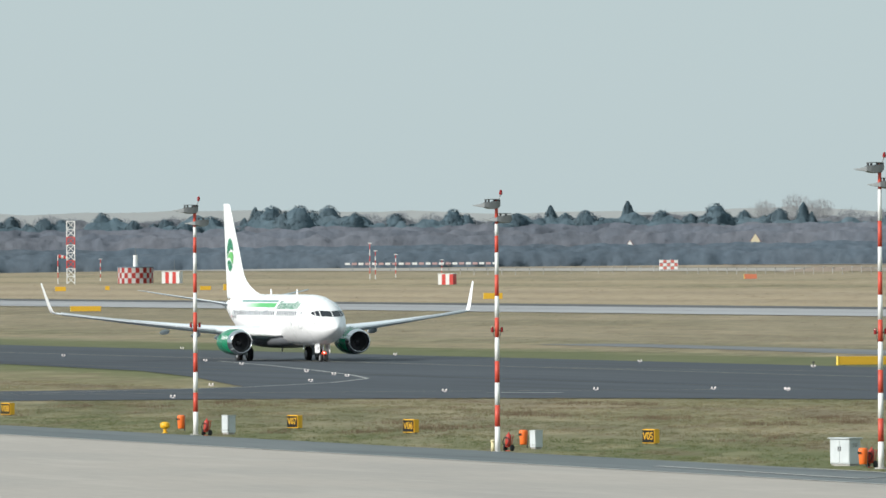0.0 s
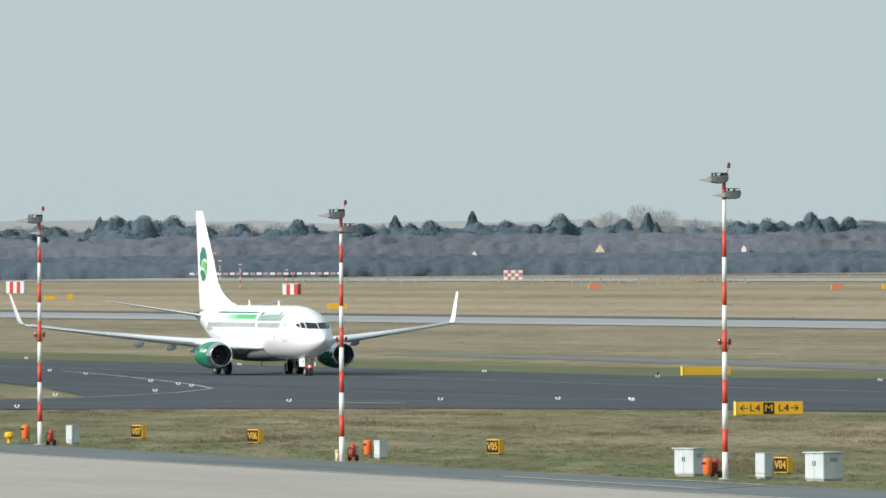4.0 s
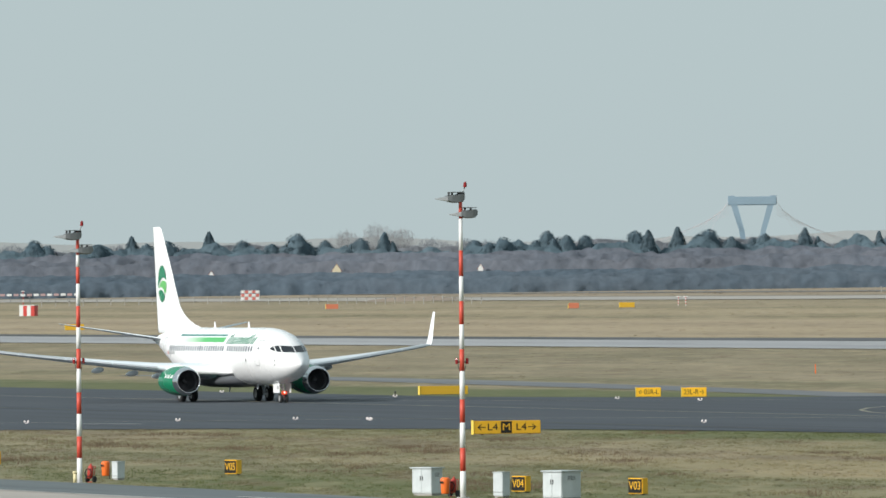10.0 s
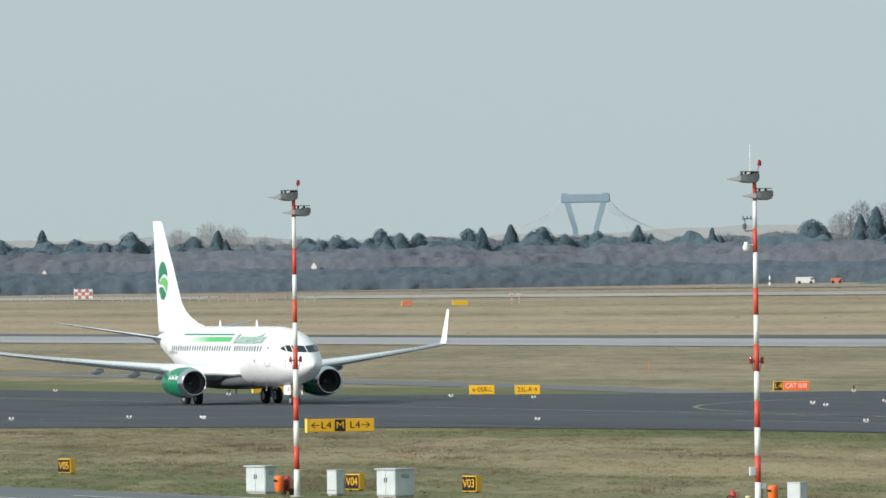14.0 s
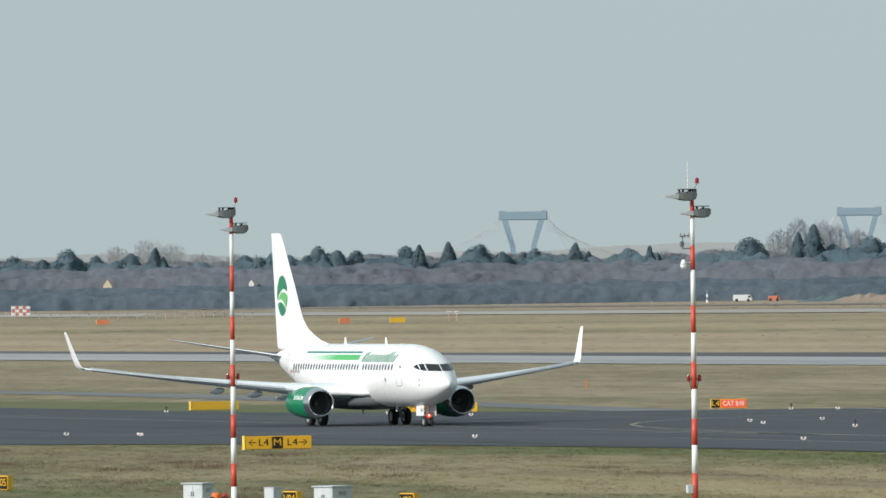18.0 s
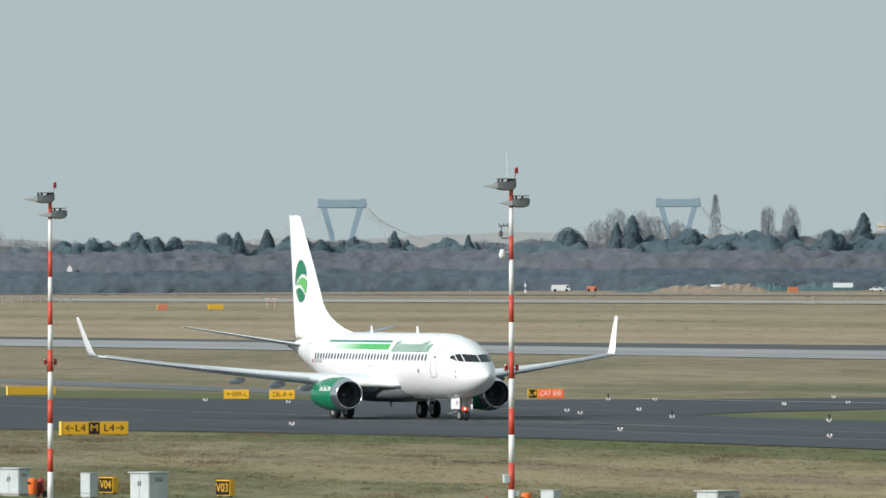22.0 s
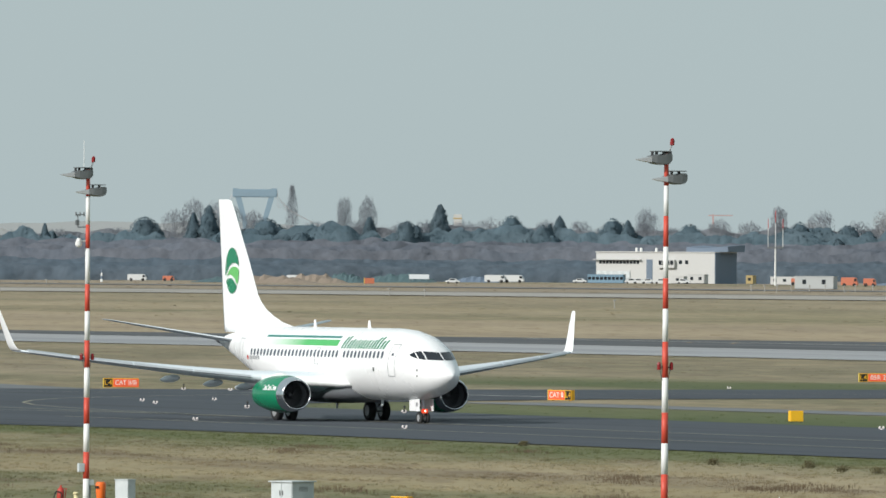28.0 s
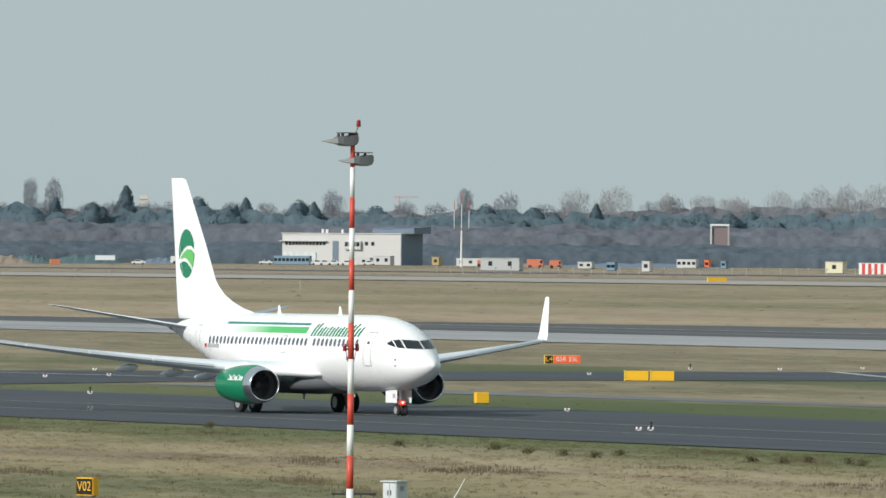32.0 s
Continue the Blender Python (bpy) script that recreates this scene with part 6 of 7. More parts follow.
loft(bm, [[(x, 0, 1.2), (x, 2.5, 2.7 - 0.03 * abs(x)), (x, 5, 1.2)] for x in (-3, 3)])
part("canopy", bm, VWHITE, ob)
for x in (-2.8, 2.8):
    for y in (0.2, 4.8):
        bm = bmesh.new()
        tube(bm, (x, y, 0), (x, y, 1.3), 0.08, None, 6)
        part("leg", bm, LAMPGREY, ob)

# ---- houses in the wood ----
for deg, dist, w, top, paint in ((19.15, 3520, 2.8, 10.0, material("cream_render", (0.62, 0.55, 0.38), 0.8, vary=0.05)), (19.93, 3525, 1.7, 9.3, CHECKWHITE), (18.47, 3515, 1.8, 8.2, CHECKWHITE), (26.42, 3600, 13, 15.2, ROOFRED)):
    ob = far_thing("house", "gabled house between bare trees", "house", deg, dist, 0, "houses in the wood")
    bm = bmesh.new()
    h = top - w * 0.75
    loft(bm, [[(-w / 2, y, 0), (-w / 2, y, h), (0, y, top), (w / 2, y, h), (w / 2, y, 0)] for y in (0, 9)])
    part("wall", bm, paint, ob)
    for s in (-1, 1):
        bm = bmesh.new()
        loft(bm, [[(0, y, top + 0.15), (s * (w / 2 + 0.4), y, h - 0.25), (s * (w / 2 + 0.4), y, h - 0.45), (0, y, top - 0.05)] for y in (0.02, 9.4)])
        part("roof_slope", bm, ROOFRED, ob)


# ---- woodland ----
def foliage(name, a, b, rough=0.95, through_light=0.45):
    m = bpy.data.materials.new(name)
    m.use_nodes = True
    n, l = m.node_tree.nodes, m.node_tree.links
    p = n["Principled BSDF"]
    p.inputs["Roughness"].default_value = rough
    p.inputs["Specular IOR Level"].default_value = 0.1
    geo = n.new("ShaderNodeNewGeometry")
    mix = n.new("ShaderNodeMixRGB")
    mix.inputs[1].default_value, mix.inputs[2].default_value = (*a, 1), (*b, 1)
    noi = n.new("ShaderNodeTexNoise")
    noi.inputs["Scale"].default_value = 0.05
    l.new(geo.outputs["Position"], noi.inputs["Vector"])
    add = n.new("ShaderNodeMath")
    add.operation = "MULTIPLY_ADD"
    add.inputs[1].default_value = 0.25
    l.new(geo.outputs["Random Per Island"], add.inputs[0])
    sub = n.new("ShaderNodeMapRange")
    sub.inputs["From Min"].default_value, sub.inputs["From Max"].default_value, sub.inputs["To Max"].default_value = 0.35, 0.65, 0.55
    l.new(noi.outputs["Fac"], sub.inputs["Value"])
    l.new(sub.outputs[0], add.inputs[2])
    l.new(add.outputs[0], mix.inputs["Fac"])
    mp, streak, span, hsv = n.new("ShaderNodeMapping"), n.new("ShaderNodeTexNoise"), n.new("ShaderNodeMapRange"), n.new("ShaderNodeHueSaturation")
    mp.inputs["Scale"].default_value = (0.32, 0.32, 0.14)
    l.new(geo.outputs["Position"], mp.inputs["Vector"])
    l.new(mp.outputs[0], streak.inputs["Vector"])
    streak.inputs["Scale"].default_value, streak.inputs["Detail"].default_value = 1.0, 3
    span.inputs["From Min"].default_value, span.inputs["From Max"].default_value = 0.3, 0.7
    span.inputs["To Min"].default_value, span.inputs["To Max"].default_value = 0.84, 1.16
    l.new(streak.outputs["Fac"], span.inputs["Value"])
    l.new(span.outputs[0], hsv.inputs["Value"])
    l.new(mix.outputs[0], hsv.inputs["Color"])
    l.new(hsv.outputs[0], p.inputs["Base Color"])
    thin = n.new("ShaderNodeBsdfTranslucent")
    both = n.new("ShaderNodeMixShader")
    both.inputs[0].default_value = through_light
    l.new(hsv.outputs[0], thin.inputs["Color"])
    l.new(p.outputs[0], both.inputs[1])
    l.new(thin.outputs[0], both.inputs[2])
    l.new(both.outputs[0], n["Material Output"].inputs["Surface"])
    return m


BARK = material("grey_bark", (0.22, 0.215, 0.22), 0.95, vary=0.2, scale=0.5)
# Distance haze is put into these colours: paler and bluer than the growth itself.
NEEDLES = foliage("haze_tinted_conifer_needles", (0.110, 0.165, 0.198), (0.134, 0.182, 0.210), 0.95, 0.25)
TWIGS = foliage("haze_tinted_twigs", (0.205, 0.225, 0.252), (0.235, 0.243, 0.262), 0.95, 0.3)
HAZETWIGS = foliage("haze_paled_twigs", (0.33, 0.33, 0.335), (0.37, 0.365, 0.365), 0.95, 0.3)
HAZEWOOD = foliage("haze_tinted_wood", (0.146, 0.168, 0.203), (0.172, 0.181, 0.205), 0.95, 0.3)
BRUSH = foliage("haze_tinted_brush", (0.104, 0.140, 0.175), (0.124, 0.151, 0.180), 0.95, 0.3)
SUNWARD = np.array(SUN_FROM)


def blades(rnd, centres, length, width, up, sunward=1.1, outward=None, loose=1.0):
    """Thin leaf or twig triangles at the centres; up pulls them upright, sunward and outward turn their faces."""
    g = np.random.RandomState(rnd.randrange(1 << 30))
    c = np.asarray(centres, float)
    n = len(c)
    d = g.normal(size=(n, 3)) + (0, 0, up)
    d /= np.linalg.norm(d, axis=1)[:, None]
    face = loose * g.normal(size=(n, 3)) * (1, 1, 0.6) + SUNWARD * sunward
    if outward is not None:
        face = face + np.asarray(outward)
    if loose < 1:
        # broadside: a blade lies across the way its face looks
        fh = face / np.linalg.norm(face, axis=1)[:, None]
        d = d - 0.88 * (d * fh).sum(axis=1)[:, None] * fh
    s = np.cross(d, face)
    s /= np.linalg.norm(s, axis=1)[:, None] + 1e-9
    ln, w = length * g.uniform(0.6, 1.4, (n, 1)), width * g.uniform(0.6, 1.4, (n, 1))
    v = np.stack([c - s * w / 2 - d * ln * 0.4, c + s * w / 2 - d * ln * 0.4, c + d * ln * 0.6], axis=1).reshape(-1, 3)
    return v, np.arange(3 * n).reshape(n, 3)


def leaf_part(name, v, f, mat, parent=None, label="", normals=None, front=(0.93, -0.36, 0.1)):
    """Many small leaves as one mesh; normals shade them with the form they grow on, front is the side they show."""
    me = bpy.data.meshes.new(name)
    if normals is not None:
        # wind every face so that its front looks the same way
        p = np.asarray(v, float)
        k = np.array([(q[0], q[1], q[2]) for q in f])
        back = (np.cross(p[k[:, 1]] - p[k[:, 0]], p[k[:, 2]] - p[k[:, 0]]) @ np.array(front)) < 0
        f = [tuple(q)[::-1] if b else tuple(q) for q, b in zip(f, back.tolist())]
    me.from_pydata(v if isinstance(v, list) else v.tolist(), [], f if isinstance(f, list) else f.tolist())
    me.materials.append(mat)
    if normals is not None:
        me.polygons.foreach_set("use_smooth", [True] * len(me.polygons))
        q = np.asarray(normals, float)
        me.normals_split_custom_set_from_vertices((q / np.linalg.norm(q, axis=1)[:, None]).tolist())
    ob = new(name, me)
    if parent:
        ob.parent = parent
    return tagged(ob, label)


def trunk(parent, tall, r, rnd, limbs, spread, start):
    bm = bmesh.new()
    tube(bm, (0, 0, -0.3), (0, 0, tall * 0.92), r, r * 0.25, 8)
    for _ in range(limbs):
        z = tall * rnd.uniform(start, 0.85)
        a, q = rnd.uniform(0, 2 * math.pi), spread * rnd.uniform(0.5, 1.0)
        tube(bm, (0, 0, z), (q * math.cos(a), q * math.sin(a), z + q * rnd.uniform(0.5, 1.2)), r * 0.4, r * 0.08, 5)
    return part("trunk", bm, BARK, parent)


def make_conifer(deg, dist, tall, seed, form):
    rnd = random.Random(seed)
    spire = form == "spire"
    label = "dark pointed conifer standing over the winter wood" if spire else "dark broad-crowned evergreen standing over the winter wood"
    ob = far_thing("conifer", label, "tree", deg, dist, 0, "conifers on the skyline")
    trunk(ob, tall * 0.85, 0.35, rnd, 6, 1.6, 0.3)
    wide = tall * (rnd.uniform(0.23, 0.30) if spire else rnd.uniform(0.24, 0.34))
    # one to three crowns grown together: an inner mass and uneven boughs all over it
    tops = [(0, 0, 1.0, 1.0)] + [(rnd.choice((-1, 1)) * rnd.uniform(0.5, 1.1) * wide, rnd.uniform(-0.3, 0.3) * wide, rnd.uniform(0.78, 0.93), rnd.uniform(0.6, 0.95)) for _ in range(rnd.randint(0, 1) if spire else rnd.randint(1, 2))]
    pts, out, swell, v, f = [], [], [], [], []

    def reach(a, u, q, s, ox):
        """u runs from the foot of the crown to its top."""
        z = tall * q * (0.38 + 0.62 * u)
        r = 0.06 + (1 - u) ** 0.8 if spire else math.sqrt(max(0.0, 1 - (abs(u - 0.30) / 0.70) ** 2.3))
        lump = 0.80 + 0.42 * noise.noise((math.cos(a) * 1.1 + ox, math.sin(a) * 1.1, z * 0.22 + seed * 1.7)) + 0.30 * noise.noise((math.cos(a) * 2.6, math.sin(a) * 2.6 + ox, z * 0.6 + seed))
        return s * wide * r * lump, z

    for ox, oy, q, s in tops:
        at = len(v)
        for i in range(9):
            for k in range(12):
                a = 2 * math.pi * k / 12
                swell.append((math.cos(a), math.sin(a), 1.6 * (i / 8 - 0.45)))
                r, z = reach(a, i / 8.3, q, s, ox)
                v.append((ox + 0.88 * r * math.cos(a), oy + 0.88 * r * math.sin(a), 0.985 * z))
        f += [(at + i * 12 + k, at + i * 12 + (k + 1) % 12, at + (i + 1) * 12 + (k + 1) % 12, at + (i + 1) * 12 + k) for i in range(8) for k in range(12)]
        for _ in range(3600 // len(tops)):
            u, a = rnd.random(), rnd.uniform(0, 2 * math.pi)
            r, z = reach(a, u, q, s, ox)
            r *= rnd.uniform(0.90, 1.07)
            pts.append((ox + r * math.cos(a), oy + r * math.sin(a), z + rnd.uniform(-0.3, 0.3)))
            out.append((math.cos(a), math.sin(a), 1.6 * (u - 0.45)))
    bv, bf = blades(rnd, pts, 0.75, 0.36, 0.3, 0.0, np.array(out) + 0.5 * np.array(Matrix.Rotation(-radians(90 - deg), 3, "Z") @ SUN_FROM), 0.45)
    ruffle = np.repeat(np.array(out) + 0.3 * np.random.RandomState(seed).normal(size=(len(out), 3)), 3, axis=0)
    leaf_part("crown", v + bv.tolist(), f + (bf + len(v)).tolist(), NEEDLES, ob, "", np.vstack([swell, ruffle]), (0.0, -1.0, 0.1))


def make_bare_tree(deg, dist, tall, wide, seed, mat=TWIGS, low=0.3, name="bare_tree", label="tall bare deciduous tree in winter"):
    rnd = random.Random(seed)
    ob = far_thing(name, label, "tree", deg, dist, 0, "bare trees on the skyline")
    trunk(ob, tall * 0.8, 0.26, rnd, 12, wide * 0.4, low)
    pts = []
    for _ in range(2000):
        u, a = rnd.random(), rnd.uniform(0, 2 * math.pi)
        if name == "poplar":
            z = tall * (low + (1 - low) * u)
            r = wide * math.sin(math.pi * (0.15 + 0.80 * u)) ** 0.8 * rnd.random() ** 0.6
        else:
            # vase of upright twigs: narrow below, broad and ragged at the top
            r = wide * rnd.random() ** 0.6 * (0.8 + 0.5 * noise.noise((math.cos(a) * 1.5, math.sin(a) * 1.5, seed * 1.3)))
            lid = tall * (1 - 0.13 * (r / wide) ** 2 + 0.07 * noise.noise((r * math.cos(a) * 0.6, r * math.sin(a) * 0.6, seed)))
            foot = tall * (low + 0.35 * (r / wide))
            z = foot + (lid - foot) * u
        pts.append((r * math.cos(a), r * math.sin(a), z))
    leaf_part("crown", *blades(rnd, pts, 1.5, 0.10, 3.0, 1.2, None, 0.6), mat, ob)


def wood_edge(deg):
    """Distance of the wood's front, gently uneven."""
    return 3450 + 8 * math.sin(deg * 2.1)


conifers = ((15.12, 20.6), (15.61, 21.7), (15.78, 19.2), (16.44, 23.1), (16.53, 23.6), (16.68, 23.8), (16.84, 23.7), (17.2, 21.0), (17.51, 22.4), (18.04, 23.2), (18.23, 21.8), (18.46, 24.5), (18.64, 21.7), (18.94, 23.8), (19.09, 21.6), (19.28, 22.1), (19.41, 23.9), (20.29, 23.9), (20.4, 22.5),
            (20.5, 22.4), (20.77, 23.6), (20.84, 23.8), (21.0, 24.7), (21.17, 23.9), (21.29, 21.5), (21.47, 22.3), (21.69, 24.0), (22.09, 22.8), (22.63, 25.2), (22.98, 28.8))
conifers += ((23.29, 25.0), (23.85, 25.6), (24.05, 24.4), (24.23, 29.6), (24.62, 26.4), (24.79, 23.3), (24.88, 26.2), (25.17, 25.6), (25.25, 24.9), (25.59, 24.0), (26.18, 24.9), (26.44, 23.9), (26.78, 25.1), (27.5, 22.5), (27.62, 22.9), (27.95, 22.6), (15.3, 20.0), (15.95, 19.6), (18.8, 20.5), (17.85, 20.8), (19.9, 21.2), (20.05, 22.0), (18.12, 21.0), (16.2, 20.4), (16.98, 21.4), (17.02, 20.2))
spires = (16.44, 18.46, 18.04, 19.41, 20.84, 21.0, 21.69, 22.09, 22.98, 24.23, 24.88, 25.25, 26.78, 23.85)
for i, (deg, top) in enumerate(conifers):
    dist = wood_edge(deg) + 175 + 20 * math.sin(i * 2.3)
    x, y = bearing(deg, dist)
    # heights were taken at 3300 m: carry them out along the line of sight
    make_conifer(deg, dist, EYE + (top - EYE) * dist / 3300 - rise(y), 500 + i, "spire" if deg in spires else "round")
# lower evergreens that close the gaps between the tall ones
fill = random.Random(5)
for i in range(46):
    deg = 14.9 + 0.293 * i + fill.uniform(-0.1, 0.1)
    dist = wood_edge(deg) + 160 + fill.uniform(-12, 12)
    x, y = bearing(deg, dist)
    top = fill.uniform(17.0, 19.8) + lerp(deg, ((22, 0), (24, 1.5)))
    make_conifer(deg, dist, EYE + (top - EYE) * dist / 3300 - rise(y), 700 + i, "round")
for i, (deg, top, wide, mat) in enumerate(((19.37, 27.0, 7, HAZETWIGS), (19.5, 25.5, 6, HAZETWIGS), (19.2, 25.0, 6, HAZETWIGS), (22.8, 28.0, 6, TWIGS), (22.90, 31.5, 5, TWIGS), (23.02, 31.0, 5, TWIGS), (23.1, 29.5, 5, TWIGS), (23.22, 28.0, 4, TWIGS), (23.71, 32.6, 3.6, TWIGS), (23.84, 32.6, 3.2, TWIGS), (25.35, 29.2, 5, TWIGS), (26.07, 30.4, 3.2, TWIGS), (26.30, 29.0, 6, TWIGS),
                                               (26.67, 30.3, 7, HAZETWIGS), (26.88, 31.2, 7, HAZETWIGS), (27.16, 28.8, 4, HAZETWIGS), (27.36, 29.0, 6, HAZETWIGS), (27.55, 28.2, 6, HAZETWIGS), (27.77, 30.2, 7, HAZETWIGS), (27.99, 31.8, 6, HAZETWIGS), (28.14, 32.2, 5, HAZETWIGS), (28.30, 32.8, 6, HAZETWIGS), (28.5, 31.0, 6, HAZETWIGS))):
    dist = wood_edge(deg) + 215
    x, y = bearing(deg, dist)
    make_bare_tree(deg, dist, EYE + (top - EYE) * dist / 3400 - rise(y), wide, 900 + i, mat)
# ragged bare crowns that fill the skyline behind the evergreens
for i in range(72):
    deg = 14.9 + 0.19 * i + fill.uniform(-0.08, 0.08)
    dist = wood_edge(deg) + 230 + fill.uniform(-15, 15)
    x, y = bearing(deg, dist)
    top = fill.uniform(19.5, 22.5) + lerp(deg, ((22.3, 0), (23.5, 3.0), (26, 4.0), (27.3, 7.5)))
    make_bare_tree(deg, dist, EYE + (top - EYE) * dist / 3400 - rise(y), fill.uniform(4.5, 7.5), 1200 + i, TWIGS if deg < 26 or i % 3 else HAZETWIGS)
x, y = bearing(23.43, 3665)
make_bare_tree(23.43, 3665, EYE + (36.2 - EYE) * 3665 / 3400 - rise(y), 2.6, 77, TWIGS, 0.12, "poplar", "tall narrow bare poplar over the wood")

# dense winter brush and the bare wood behind it: nobody could count these
def thicket(name, label, mat, rows, first, gap, tall, climb, wave, per, length, width, start, seed, lift=()):
    """Rows of matted crowns, each an uneven swelling mass with sparse upright twigs on its face and along its top."""
    rnd = random.Random(seed)
    g = np.random.RandomState(seed)
    V, F, pts = [], [], []
    levels = (0.0, 0.16, 0.32, 0.46, 0.58, 0.69, 0.79, 0.88, 0.95, 1.0)
    step = 0.018
    for row in range(rows):
        at = len(V)
        n = 0
        deg = 12.0
        while deg < 31.5:
            d = wood_edge(deg) + first + row * gap + 3 * noise.noise((deg * 5, row * 3.1, seed))
            h = tall + row * climb + wave * noise.noise((deg * 4, row * 1.7, seed)) + 0.55 * wave * noise.noise((deg * 11, row * 2.7, seed + 3)) + 0.3 * wave * noise.noise((deg * 24, row * 1.3, seed + 7))
            h += lerp(deg, lift) if lift else 0

            def face(q):
                """How far behind the front the growth stands at the part q of its height."""
                return 4.0 * q ** 2.5 - 1.5 * noise.noise((deg * 13, q * h * 0.22 + row * 7.3, seed)) - 0.6 * noise.noise((deg * 31, q * h * 0.5, row + seed))

            for lv in levels:
                x, y = bearing(deg, d + face(lv))
                V.append((x, y, rise(y) + h * lv - 0.1))
            for q in start + (1 - start) * g.random_sample(per) ** 0.7:
                x, y = bearing(deg + rnd.uniform(-0.009, 0.009), d + face(q) - 0.05)
                pts.append((x, y, rise(y) + h * q * rnd.uniform(0.97, 1.03)))
            n += 1
            deg += step
        k = len(levels)
        F += [(at + i * k + j, at + (i + 1) * k + j, at + (i + 1) * k + j + 1, at + i * k + j + 1) for i in range(n - 1) for j in range(k - 1)]
    # the mass keeps its own rounded shading, the twigs take the light evenly
    grid = np.asarray(V)
    quads = np.asarray(F)
    fn = np.cross(grid[quads[:, 1]] - grid[quads[:, 0]], grid[quads[:, 3]] - grid[quads[:, 0]])
    fn *= np.sign(fn @ np.array((0.93, -0.36, 0.1)))[:, None]
    own = np.zeros_like(grid)
    for c in range(4):
        np.add.at(own, quads[:, c], fn)
    own /= np.linalg.norm(own, axis=1)[:, None] + 1e-9
    lie = np.array(SUN_FROM) + (0.35, 0.1, 0.1)
    lie /= np.linalg.norm(lie)
    lean = np.vstack([own + 0.5 * lie, np.repeat(lie + 0.3 * g.normal(size=(len(pts), 3)), 3, axis=0)])
    bv, bf = blades(rnd, pts, length, width, 2.5, 2.2, None, 0.5)
    tagged(leaf_part(name, V + bv.tolist(), F + (bf + len(V)).tolist(), mat, None, "", lean), label, "wood", kind="stuff")


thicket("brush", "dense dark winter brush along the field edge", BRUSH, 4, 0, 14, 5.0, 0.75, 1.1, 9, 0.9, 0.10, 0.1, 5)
thicket("bare_wood", "bare haze-tinted winter wood behind the brush", HAZEWOOD, 4, 90, 18, 10.6, 1.0, 1.8, 9, 1.0, 0.10, 0.45, 6)
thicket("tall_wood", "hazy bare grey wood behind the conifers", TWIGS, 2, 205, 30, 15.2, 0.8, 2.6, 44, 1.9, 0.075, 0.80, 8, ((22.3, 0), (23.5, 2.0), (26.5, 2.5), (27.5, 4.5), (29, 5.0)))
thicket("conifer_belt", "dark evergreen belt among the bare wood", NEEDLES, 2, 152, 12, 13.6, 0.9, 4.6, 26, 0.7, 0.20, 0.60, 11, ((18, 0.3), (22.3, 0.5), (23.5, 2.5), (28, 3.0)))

# rise of land closing the view, with distance haze put into its pale colour
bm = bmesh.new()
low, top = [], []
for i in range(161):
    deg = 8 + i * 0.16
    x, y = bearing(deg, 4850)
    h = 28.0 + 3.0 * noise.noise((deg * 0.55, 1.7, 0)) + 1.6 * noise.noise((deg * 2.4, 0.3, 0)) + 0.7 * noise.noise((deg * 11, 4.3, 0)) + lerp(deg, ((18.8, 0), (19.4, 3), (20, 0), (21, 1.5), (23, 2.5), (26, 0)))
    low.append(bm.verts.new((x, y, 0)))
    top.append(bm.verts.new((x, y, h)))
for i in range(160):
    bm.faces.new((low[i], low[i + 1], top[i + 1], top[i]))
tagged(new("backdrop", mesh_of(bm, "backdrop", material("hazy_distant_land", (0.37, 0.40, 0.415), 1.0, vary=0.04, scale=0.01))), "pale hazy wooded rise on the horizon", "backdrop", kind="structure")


# ---- grass: tufts and rank growth on the near fields, uncountable ----
DOCK = foliage("dark_dead_weeds", (0.205, 0.152, 0.102), (0.265, 0.200, 0.135), 0.95, 0.4)


DARKTUFT = foliage("dark_rank_grass", (0.120, 0.108, 0.060), (0.175, 0.152, 0.088), 0.95, 0.3)


def scatter(name, label, mat, count, area, height, width, seed, keep, per=5, clump=None):
    rnd = random.Random(seed)
    pts = []
    while len(pts) < count:
        x, y = rnd.uniform(area[0], area[1]), rnd.uniform(area[2], area[3])
        if rnd.random() < keep(x, y):
            pts.append((x, y))
    g = np.random.RandomState(seed)
    c = np.repeat(np.array(pts), per, axis=0)
    grow = np.array([0.45 + 1.3 * max(0.0, patch(x, y, clump[0], clump[1], seed + 0.5)) for x, y in pts]) if clump else 1.0
    h = np.repeat(height * grow * g.uniform(0.6, 1.4, count), per)
    n = len(c)
    a, lean, w = math.atan2(SUN_FROM.y, SUN_FROM.x) + g.normal(size=n) * 0.35, g.uniform(-0.6, 0.6, n), width * g.uniform(0.6, 1.4, n)
    b = c + g.normal(size=(n, 2)) * (h * 1.1)[:, None]
    tip = np.column_stack([b[:, 0] + h * lean * 0.6 * np.cos(a), b[:, 1] + h * lean * 0.6 * np.sin(a), h * (1 - 0.35 * np.abs(lean))])
    s = np.column_stack([-np.sin(a) * w / 2, np.cos(a) * w / 2])
    base = np.array([rise(y) for y in b[:, 1]])
    tip[:, 2] += base
    low = base - 0.02
    v = np.stack([np.column_stack([b - s, low]), np.column_stack([b + s, low]), tip], axis=1).reshape(-1, 3)
    up = np.repeat(np.repeat((0, 0, 1.0) + 0.16 * g.normal(size=(count, 3)), per, axis=0), 3, axis=0)
    return tagged(leaf_part(name, v, np.arange(3 * n).reshape(n, 3), mat, None, "", up), label, "grass", kind="stuff")


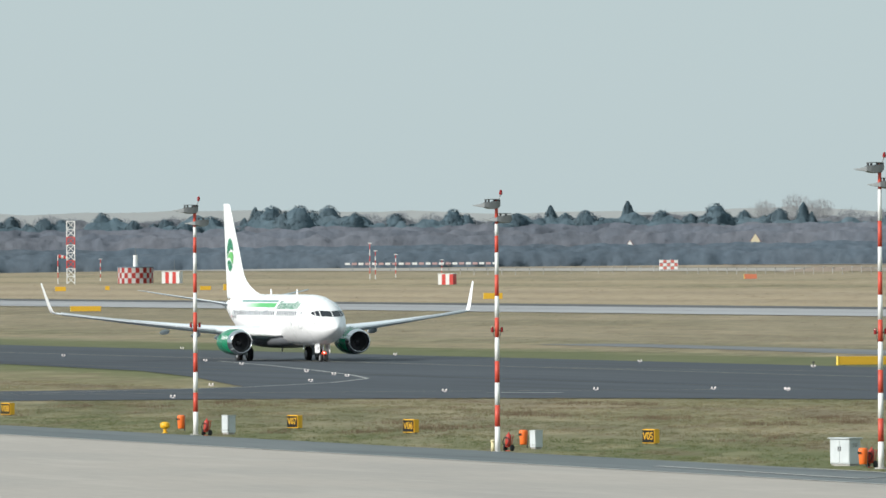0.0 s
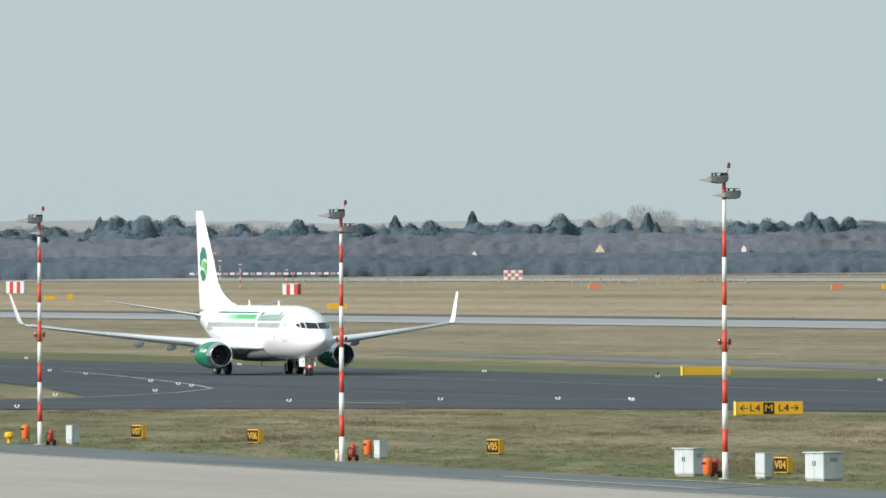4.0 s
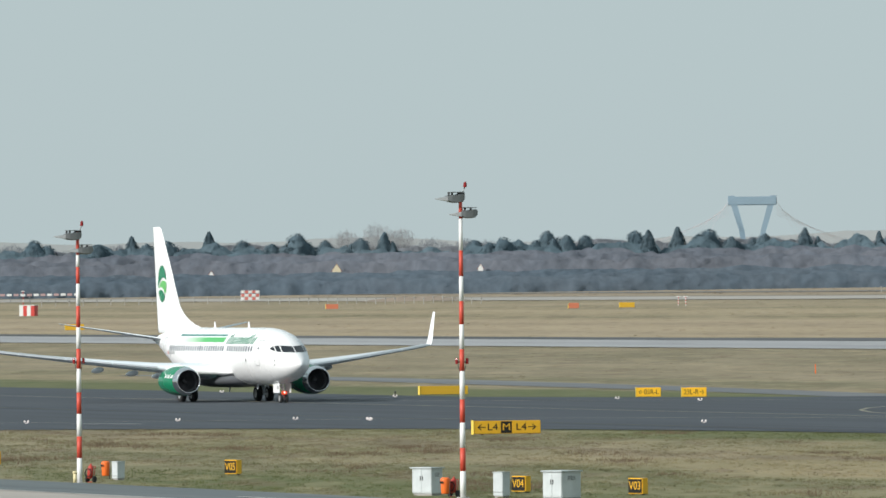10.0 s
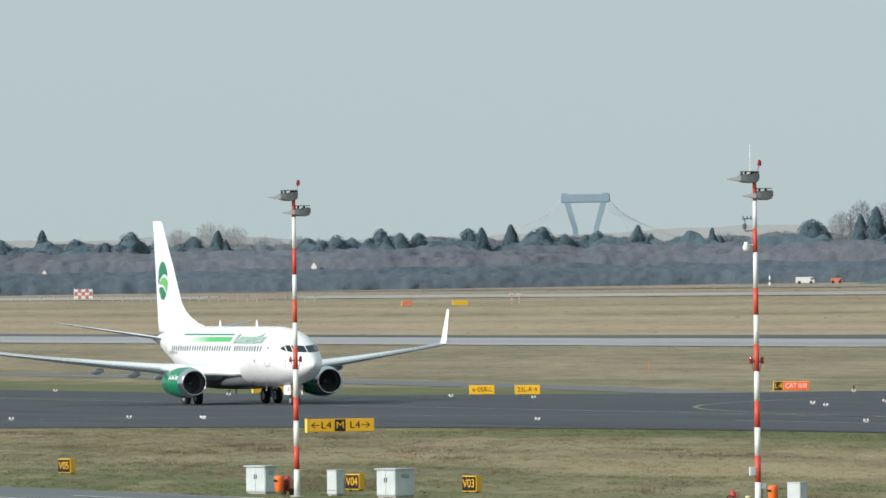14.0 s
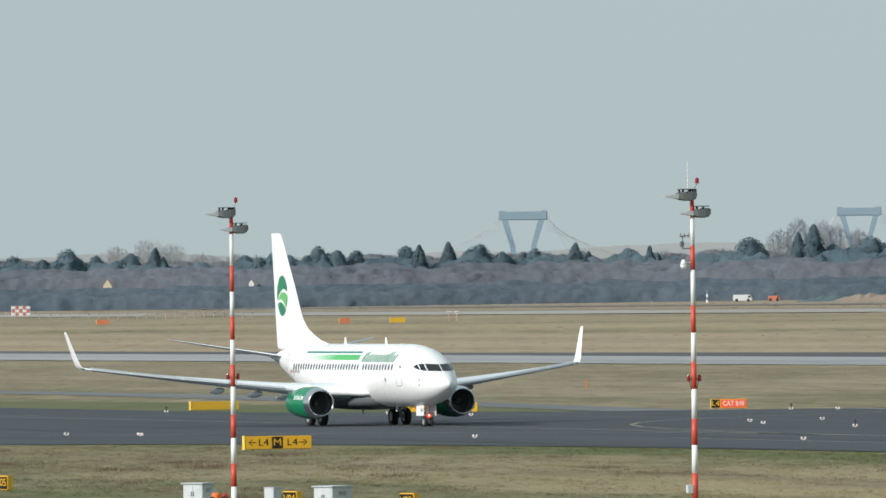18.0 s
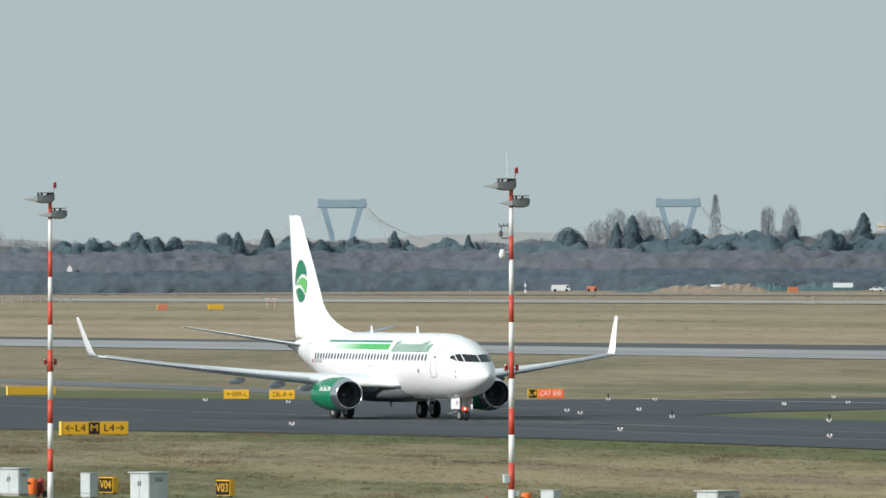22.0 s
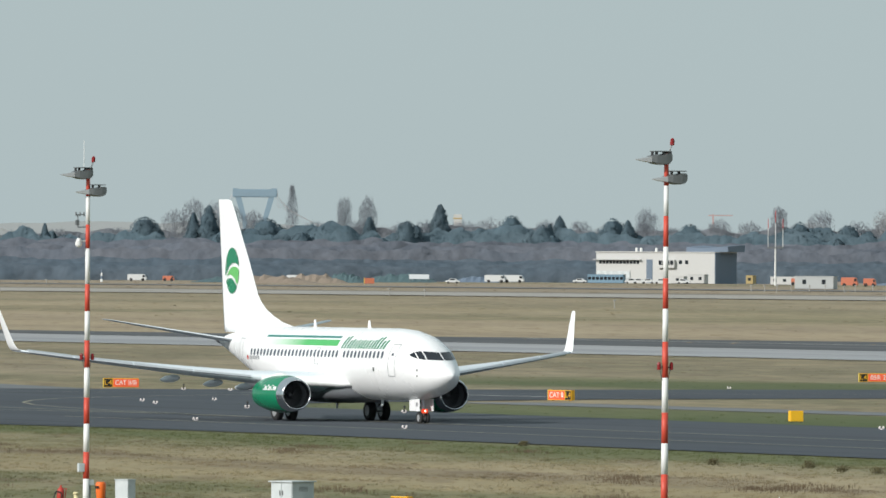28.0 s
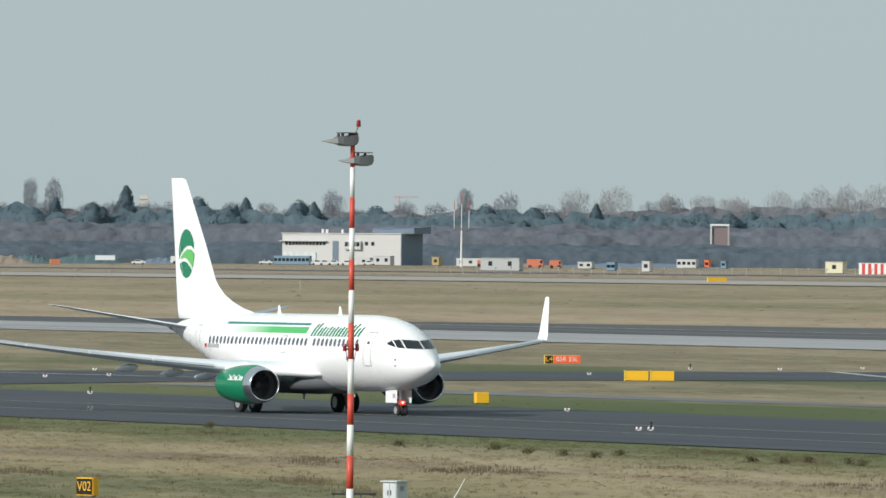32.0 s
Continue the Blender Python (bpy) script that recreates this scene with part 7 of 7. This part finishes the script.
def field(x, y, edge=1.0):
    """Where grass grows between the apron and the taxiway: 1 inside, 0 on the paving."""
    near = lerp(x, ((-652, 188), (-640, 184), (-633, 168), (-632.9, 136), (-591.1, 136), (-591, 160), (-588, 183), (-577, 197), (-560, 205.5), (-540, 211), (-516, 215), (-500, 216.2)))
    if -636 < x < -590 and y > 136:
        return 0.0 if y > near or x < -591 else 1.0
    return 1.0 if 136.3 < y < near - 0.3 else 0.0


def patch(x, y, sx, sy, seed):
    return 0.5 + 0.5 * noise.noise((x * sx, y * sy, seed))


view = lambda x, y: 1.0 if 0.225 * -x < y < 0.56 * -x else 0.0
scatter("field_grass", "rough tan and green winter grass beside the apron", BLADES, 38000, (-700, -280, 136, 217), 0.06, 0.06, 21, lambda x, y: view(x, y) * field(x, y) * max(0.06, 1.9 * patch(x, y, 0.09, 0.30, 1.0) - 0.45), 6, (0.10, 0.40))
# dead weeds stand in loose drifts
drift = random.Random(31)
weedbeds = []
while len(weedbeds) < 70:
    x, y = drift.uniform(-640, -300), drift.uniform(142, 212)
    if view(x, y) and field(x, y):
        weedbeds.append((x, y, drift.uniform(0.5, 1.6), drift.uniform(2.0, 7.0), drift.uniform(0.3, 1.0)))


def weedy(x, y):
    """Density of dead weeds: each bed is a long soft patch along the drift."""
    c, n = math.cos(radians(WIND)), math.sin(radians(WIND))
    return min(1.0, sum(k * math.exp(-((c * (x - a) - n * (y - b)) / far) ** 2 - ((n * (x - a) + c * (y - b)) / side) ** 2) for a, b, side, far, k in weedbeds if abs(x - a) < 16 and abs(y - b) < 8))


scatter("dead_weeds", "brown dead weed stalks in loose drifts", DOCK, 2600, (-660, -290, 140, 214), 0.17, 0.035, 23, lambda x, y: view(x, y) * field(x, y) * weedy(x, y), 7)


def open_field(x, y):
    """Rough grass between taxiway and runway, clear of the links and roads."""
    if not 0.25 * -x < y < 0.62 * -x or (-705 < x < -625 and y < 466):
        return 0.0
    if y < 292 and x < -700 or y < 312 and x < -700 and x > -940 or 276 < y < 293 and x > -625:
        return 0.0
    return 1.0 if 262 < y < 463 or 547 < y < 932 else 0.0


scatter("rough_grass", "tussocks of rough tan grass beyond the taxiway", BLADES, 5000, (-1750, -480, 262, 463), 0.06, 0.14, 24, lambda x, y: open_field(x, y) * max(0.05, 1.9 * patch(x, y, 0.03, 0.12, 3.0) - 0.5), 4, (0.04, 0.16))
scatter("far_rough_grass", "rough tan grass between the runways", FARBLADES, 1500, (-3300, -1000, 547, 932), 0.13, 0.5, 26, lambda x, y: open_field(x, y) * max(0.04, 2.0 * patch(x, y, 0.008, 0.04, 4.0) - 0.6), 4, (0.012, 0.06))
scatter("distant_grass", "rough grass beyond the distant runway", FARBLADES, 900, (-3500, -1700, 1012, 1330), 0.18, 0.8, 28, lambda x, y: 1.0 if 0.25 * -x < y < 0.62 * -x and not 1118 < y < 1152 else 0.0, 4, (0.03, 0.012))
# single bushy clumps near the taxiway edge
for i, (x, y) in enumerate(((-465.8, 214.2), (-419, 201.8), (-411.5, 202.8), (-403.2, 200.3), (-399.6, 200.2), (-394, 198.9), (-399.5, 202.8), (-385.9, 202), (-382.7, 201.8), (-383.7, 203.5), (-380.4, 203.6), (-378.3, 203.1))):
    rnd = random.Random(60 + i)
    ob = thing("grass_clump", "dark rank grass clump near the taxiway edge", "grass clump", (x, y, 0), 0, "grass clumps")
    k = rnd.uniform(0.7, 1.2)
    pts = [(rnd.gauss(0, 0.13), rnd.gauss(0, 0.13), 0.05 + k * 0.24 * rnd.random()) for _ in range(130)]
    tagged(leaf_part("tuft", *blades(rnd, pts, 0.20, 0.035, 1.0), DARKTUFT, ob), kind="stuff")


# ---- motion of the airliner along the taxiway ----
def motions():
    path = [
        (0.0, pose(-791.67, 239.10, 0, 0, 0, -0.61)),
        (0.5, pose(-787.06, 239.08, 0, 0, 0, -0.54)),
        (1.0, pose(-782.48, 239.05, 0, 0, 0, -0.48)),
        (2.0, pose(-773.33, 239.01, 0, 0, 0, -0.35)),
        (3.0, pose(-764.18, 239.00, 0, 0, 0, -0.21)),
        (3.5, pose(-759.56, 239.00, 0, 0, 0, -0.13)),
        (5.5, pose(-741.51, 239.12, 0, 0, 0, 0.33)),
        (6.0, pose(-737.06, 239.14, 0, 0, 0, 0.34)),
        (7.0, pose(-727.94, 239.19, 0, 0, 0, 0.32)),
        (8.0, pose(-718.83, 239.21, 0, 0, 0, 0.24)),
        (9.0, pose(-709.71, 239.23, 0, 0, 0, 0.16)),
        (10.0, pose(-700.56, 239.23, 0, 0, 0, 0.10)),
        (11.0, pose(-691.37, 239.22, 0, 0, 0, 0.04)),
        (12.0, pose(-682.18, 239.20, 0, 0, 0, -0.04)),
        (13.0, pose(-672.96, 239.17, 0, 0, 0, -0.13)),
        (14.0, pose(-663.64, 239.13, 0, 0, 0, -0.19)),
        (14.5, pose(-659.00, 239.11, 0, 0, 0, -0.20)),
        (16.5, pose(-640.46, 239.09, 0, 0, 0, 0.01)),
        (17.0, pose(-635.94, 239.08, 0, 0, 0, -0.02)),
        (18.0, pose(-626.76, 239.05, 0, 0, 0, -0.11)),
        (19.0, pose(-617.60, 239.02, 0, 0, 0, -0.17)),
        (20.0, pose(-608.47, 239.01, 0, 0, 0, -0.11)),
        (21.0, pose(-599.20, 239.04, 0, 0, 0, 0.05)),
        (22.0, pose(-589.96, 239.10, 0, 0, 0, 0.23)),
        (23.0, pose(-580.74, 239.17, 0, 0, 0, 0.35)),
        (24.0, pose(-571.44, 239.25, 0, 0, 0, 0.38)),
        (25.0, pose(-562.26, 239.31, 0, 0, 0, 0.37)),
        (25.5, pose(-557.77, 239.34, 0, 0, 0, 0.36)),
        (27.5, pose(-539.05, 239.52, 0, 0, 0, 0.37)),
        (28.0, pose(-534.33, 239.54, 0, 0, 0, 0.33)),
        (29.0, pose(-525.14, 239.58, 0, 0, 0, 0.24)),
        (30.0, pose(-515.98, 239.61, 0, 0, 0, 0.20)),
        (31.0, pose(-506.80, 239.66, 0, 0, 0, 0.24)),
        (32.0, pose(-497.50, 239.72, 0, 0, 0, 0.33)),
    ]
    walk(plane, path)
    # the wheels roll with the ground covered
    ts, xs = [t for t, m in path], [m.translation.x for t, m in path]
    for ob, r, x, y in plane_wheels:
        step = 2 if r > 0.5 else 1
        rows = []
        for k in range(0, 32 * FPS + 1, step):
            t = k / FPS
            rows.append((t, Matrix.Translation((x, y, r)) @ Matrix.Rotation((float(np.interp(t, ts, xs)) - xs[0]) / r, 4, "Y")))
        walk(ob, rows)


motions()
